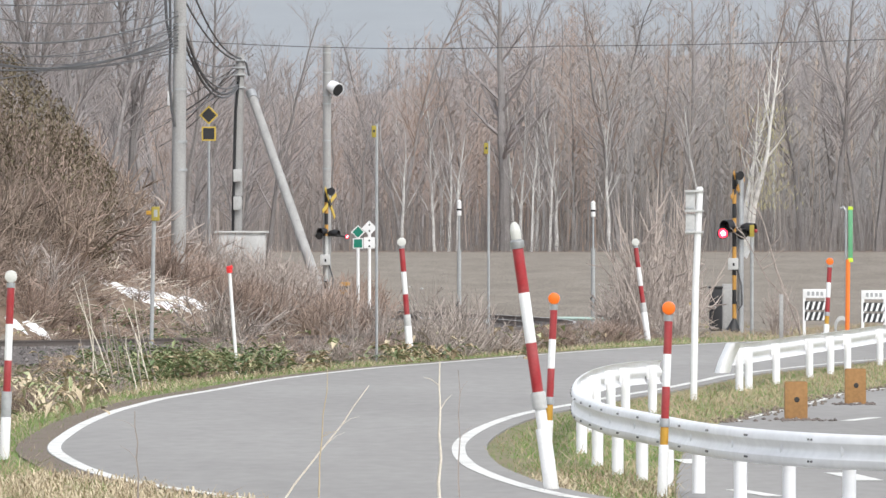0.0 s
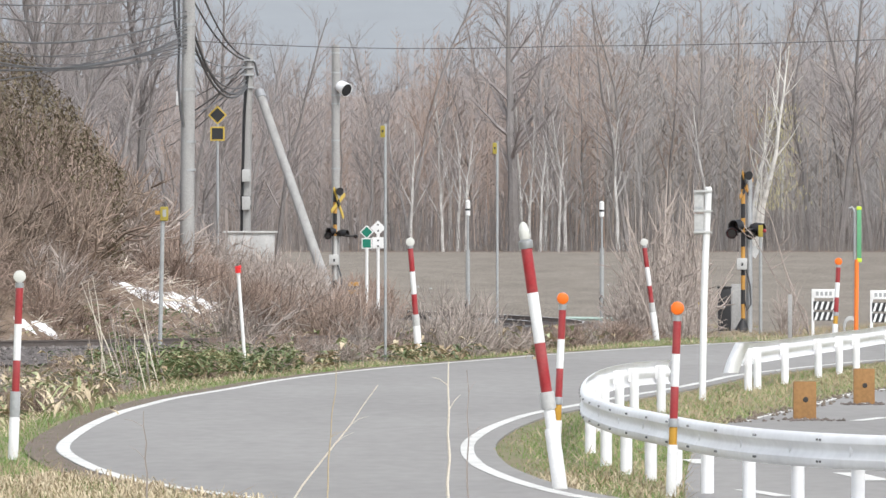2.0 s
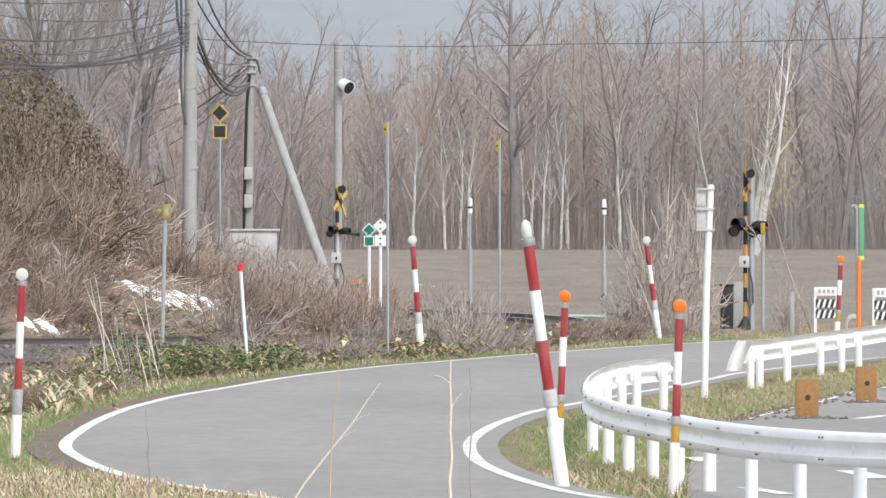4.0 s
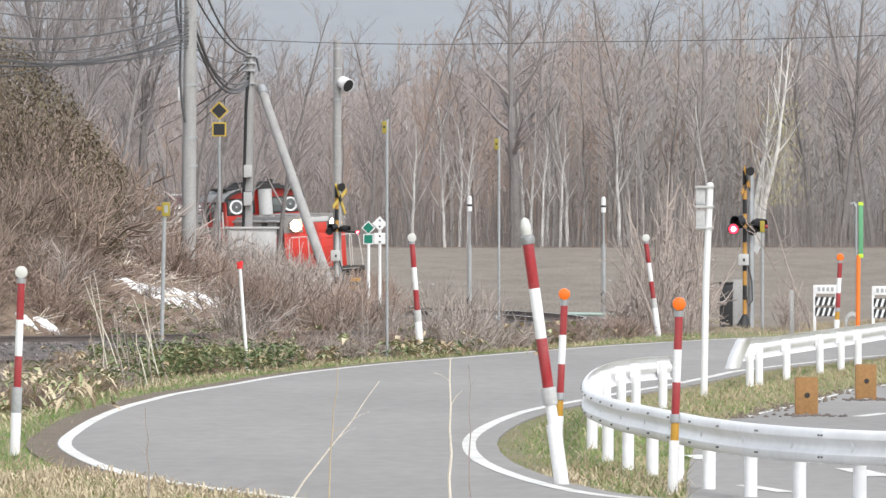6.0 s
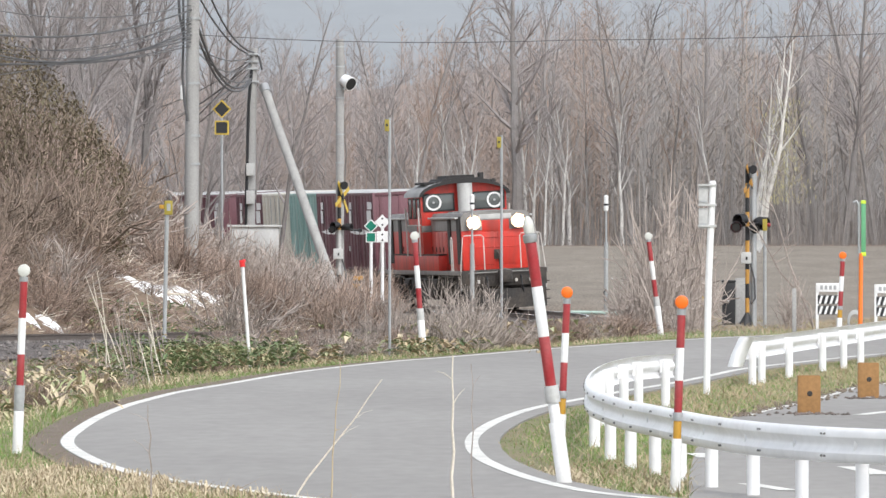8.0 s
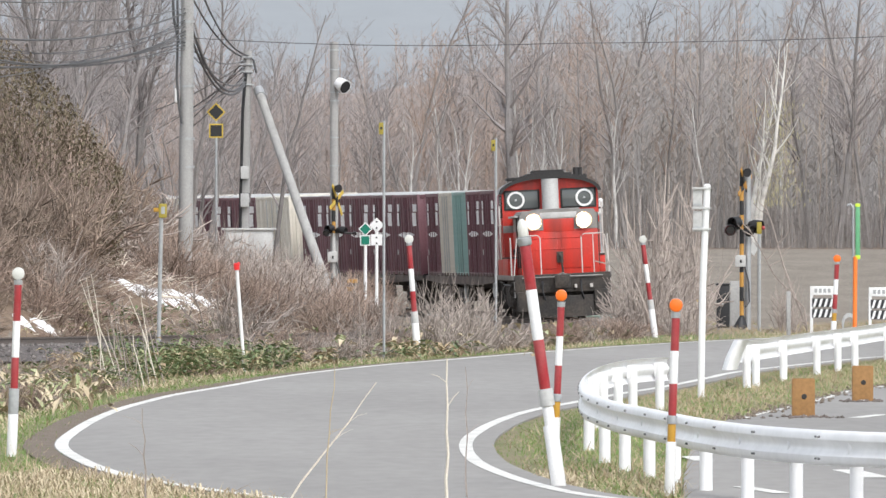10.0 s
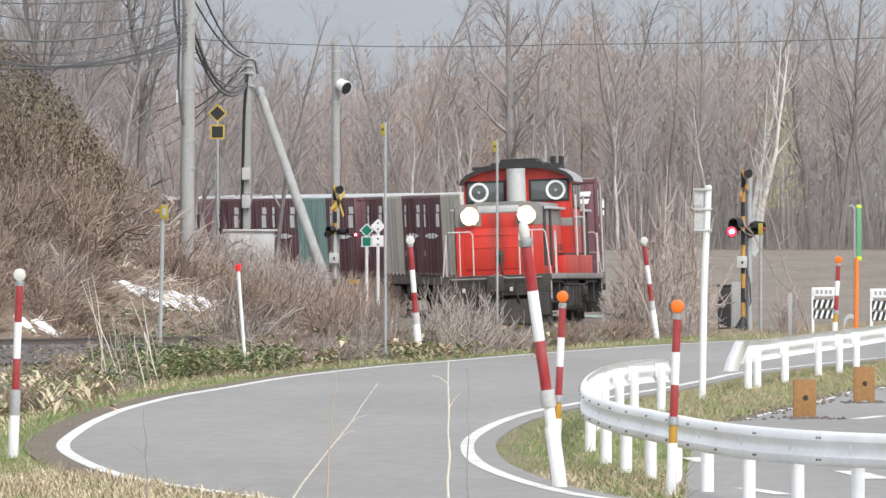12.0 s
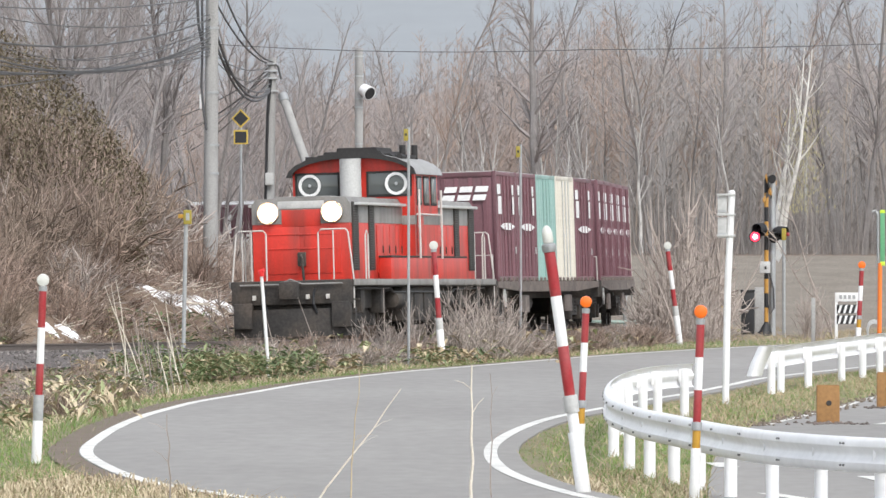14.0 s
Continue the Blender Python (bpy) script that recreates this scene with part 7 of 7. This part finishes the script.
SCRUB = mixed_blades("grey_undergrowth_stems", [(0.1, (0.16, 0.148, 0.143)), (0.9, (0.25, 0.218, 0.20)), (0.5, (0.195, 0.178, 0.17))], 0.05)


def thicket(name, label, n, y0, y1, low, high, radius, twigs, seed, lift, mat, reach=(-0.06, 0.06)):
    """Many thin upright stems with short side twigs, as one mesh."""
    rs = np.random.RandomState(seed)
    y = y0 + (y1 - y0) * rs.rand(n)
    x = rs.uniform(*reach, n) * y
    grade = 0.80 + 0.20 * np.clip((x / y + 0.012) / 0.03, 0, 1)
    h = (low + (high - low) * rs.rand(n) ** 1.5) * (grade if high > 6 else 1)
    z = np.where(y < 545, ground_height(x, y), 1.04) + lift * np.clip((y - 600) / 90, 0, 1)
    r = radius * (0.5 + rs.rand(n)) * np.sqrt(h / high)
    ang = np.array([0, 2.094, 4.189])
    ring = np.stack([np.cos(ang), np.sin(ang), np.zeros(3)], 1)
    lean = rs.normal(0, 0.04 if high > 6 else 0.16, (n, 2)) * h[:, None]
    bow = rs.normal(0, 0.015, (n, 2)) * h[:, None]
    knots = []
    for q, taper in ((0, 1.0), (0.5, 0.7), (1.0, 0.12)):
        c = np.stack([x + lean[:, 0] * q + bow[:, 0] * (q == 0.5), y + lean[:, 1] * q, z - 0.1 + h * q], 1)
        knots.append(c[:, None, :] + ring[None] * (r * taper)[:, None, None])
    stem = np.concatenate(knots, 1).reshape(-1, 3)
    quads = np.array([[3 * k + j, 3 * k + (j + 1) % 3, 3 * k + 3 + (j + 1) % 3, 3 * k + 3 + j] for k in range(2) for j in range(3)])
    faces = (np.arange(n)[:, None, None] * 9 + quads[None]).reshape(-1, 4).tolist()
    m = n * twigs
    i = np.repeat(np.arange(n), twigs)
    q = rs.uniform(0.25, 0.98, m)
    foot = np.stack([x[i] + lean[i, 0] * q, y[i] + lean[i, 1] * q, z[i] + h[i] * q], 1)
    a = rs.rand(m) * 6.283
    l = h[i] * rs.uniform(0.06, 0.26, m) * (1.25 - q)
    tip = foot + np.stack([np.cos(a) * l * 0.95, np.sin(a) * l * 0.95, l * rs.uniform(0.15, 1.2, m)], 1)
    tw = np.concatenate([foot[:, None, :] + ring[None] * (r[i] * 0.35 + 0.006)[:, None, None], tip[:, None, :]], 1).reshape(-1, 3)
    b = len(stem)
    tf = (b + np.arange(m)[:, None, None] * 4 + np.array([[0, 1, 3], [1, 2, 3], [2, 0, 3]])[None]).reshape(-1, 3).tolist()
    me = bpy.data.meshes.new(name)
    me.from_pydata(np.concatenate([stem, tw]).tolist(), [], faces + tf)
    me.materials.append(mat)
    tagged(new(name, me), label, "woods", kind="stuff")


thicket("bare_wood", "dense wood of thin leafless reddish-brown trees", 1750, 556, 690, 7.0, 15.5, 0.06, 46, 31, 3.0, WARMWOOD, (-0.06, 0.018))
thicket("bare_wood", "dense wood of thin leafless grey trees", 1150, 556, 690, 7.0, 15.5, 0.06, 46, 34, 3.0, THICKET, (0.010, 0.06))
thicket("undergrowth", "brown leafless undergrowth at the edge of the wood", 5600, 545, 600, 0.8, 4.8, 0.022, 12, 32, 0.0, SCRUB)

thicket("field_edge_weeds", "low brown weeds along the field's edge", 1800, 541, 548, 0.15, 0.8, 0.014, 7, 33, 0.0, SCRUB)


def far_slope(name, label, y0, depth, crest, half, mat, rough, step):
    xs = np.arange(-half, half + step, step)
    rows = 12
    vs = []
    for i in range(rows):
        t = i / (rows - 1)
        for x in xs:
            n = noise.fractal(Vector((x * 0.02, 3.1, 7.7)), 0.8, 2.2, 4) * rough * t
            vs.append((x, y0 + depth * t, 1.0 + (crest(x) + n) * t + noise.noise(Vector((x * 0.9, t * 9, 2))) * rough * 0.35 * t))
    k = len(xs)
    thing(name, label, "backdrop", kind="structure", geo=Geo().add(vs, [(i * k + j, i * k + j + 1, (i + 1) * k + j + 1, (i + 1) * k + j) for i in range(rows - 1) for j in range(k - 1)], mat), smooth=180)


far_slope("backdrop_woods", "wooded slope of bare trees in the distance", 690, 60, lambda x: 11.0 + 4.0 * min(1, max(0, (x + 6) / 16)) + 2.0 * min(1, max(0, (-x - 16) / 8)), 160, WOODS, 1.5, 0.6)
far_slope("backdrop_hill", "far hill behind the wood, tinted pale with haze", 1700, 700, lambda x: 150.0, 900, HILL, 25, 12)


# ---- what moves ----

def front_at(t):
    """How far along the line the train's front is: a steady pace with a slight change of speed."""
    q = t - 14.0
    return 15.03 * q + 0.5 * 0.0686 * q * q


def body_pose(s, a, b):
    """A vehicle whose front is at s, carried on pivots a and b metres behind it."""
    p, q = track(s - a), track(s - b)
    e = (p - q).normalized()
    left = Vector((-e.y, e.x, 0)).normalized()
    left = (left + Vector((0, 0, float(np.interp(s - a, LINE_S, CANT))))).normalized()
    up = e.cross(left)
    at = p + e * a + Vector((0, 0, LOW))
    m = Matrix((e, left, up)).transposed().to_4x4()
    m.translation = at
    return m


def motions():
    times = [k * 0.5 for k in range(29)]
    walk(LOCO, [(t, body_pose(front_at(t), 3.5, 14.5)) for t in times])
    for i, w in enumerate(WAGONS):
        rows = [(t, body_pose(front_at(t) - 17.45 - 20.4 * i, 3.1, 17.3)) for t in times]
        walk(w, rows)
        for j in range(5):
            place = pose(-0.72 - 3.74 * j, 0, 1.02)
            walk(CONTAINERS[5 * i + j], [(t, m @ place) for t, m in rows])
    # the wheels of the locomotive roll
    steps = [k / 30 for k in range(421)]
    for wheel, at in LOCO_WHEELS:
        walk(wheel, [(t, pose(*at, 0, math.degrees((front_at(t) - front_at(0.0)) / 0.43) % 360.0)) for t in steps])
    # the lit lens of each signal turns its face away between the flashes
    for lens, at, yaw in (XING_LENSES[0], XING2_LENSES[3]):
        rows, turn, on = [(0.0, 0.0)], 0.0, True
        flips = sorted([0.37 + 1.183 * k for k in range(12)] + [0.95 + 1.183 * k for k in range(11)] + [13.90])
        for f in flips:
            if f > 13.95 or (rows and f - rows[-1][0] < 0.05):
                continue
            for k in range(1, 4):
                rows.append((f + (k - 1) / 30, turn + 60 * k))
            turn += 180
        rows.append((14.0, turn))
        full, last = [], None
        for t, a in rows:
            if last is not None and t - last[0] > 0.05:
                full.append((t - 1 / 30, last[1]))
            full.append((t, a))
            last = (t, a)
        walk(lens, [(t, Matrix.Translation(at) @ pose(0, 0, 0, 0, 0, a)) for t, a in full])
    for lens, at, yaw in XING_LENSES[1:] + XING2_LENSES[:3]:
        lens.matrix_basis = Matrix.Translation(at) @ pose(0, 0, 0, 0, 0, 180 + yaw)


motions()
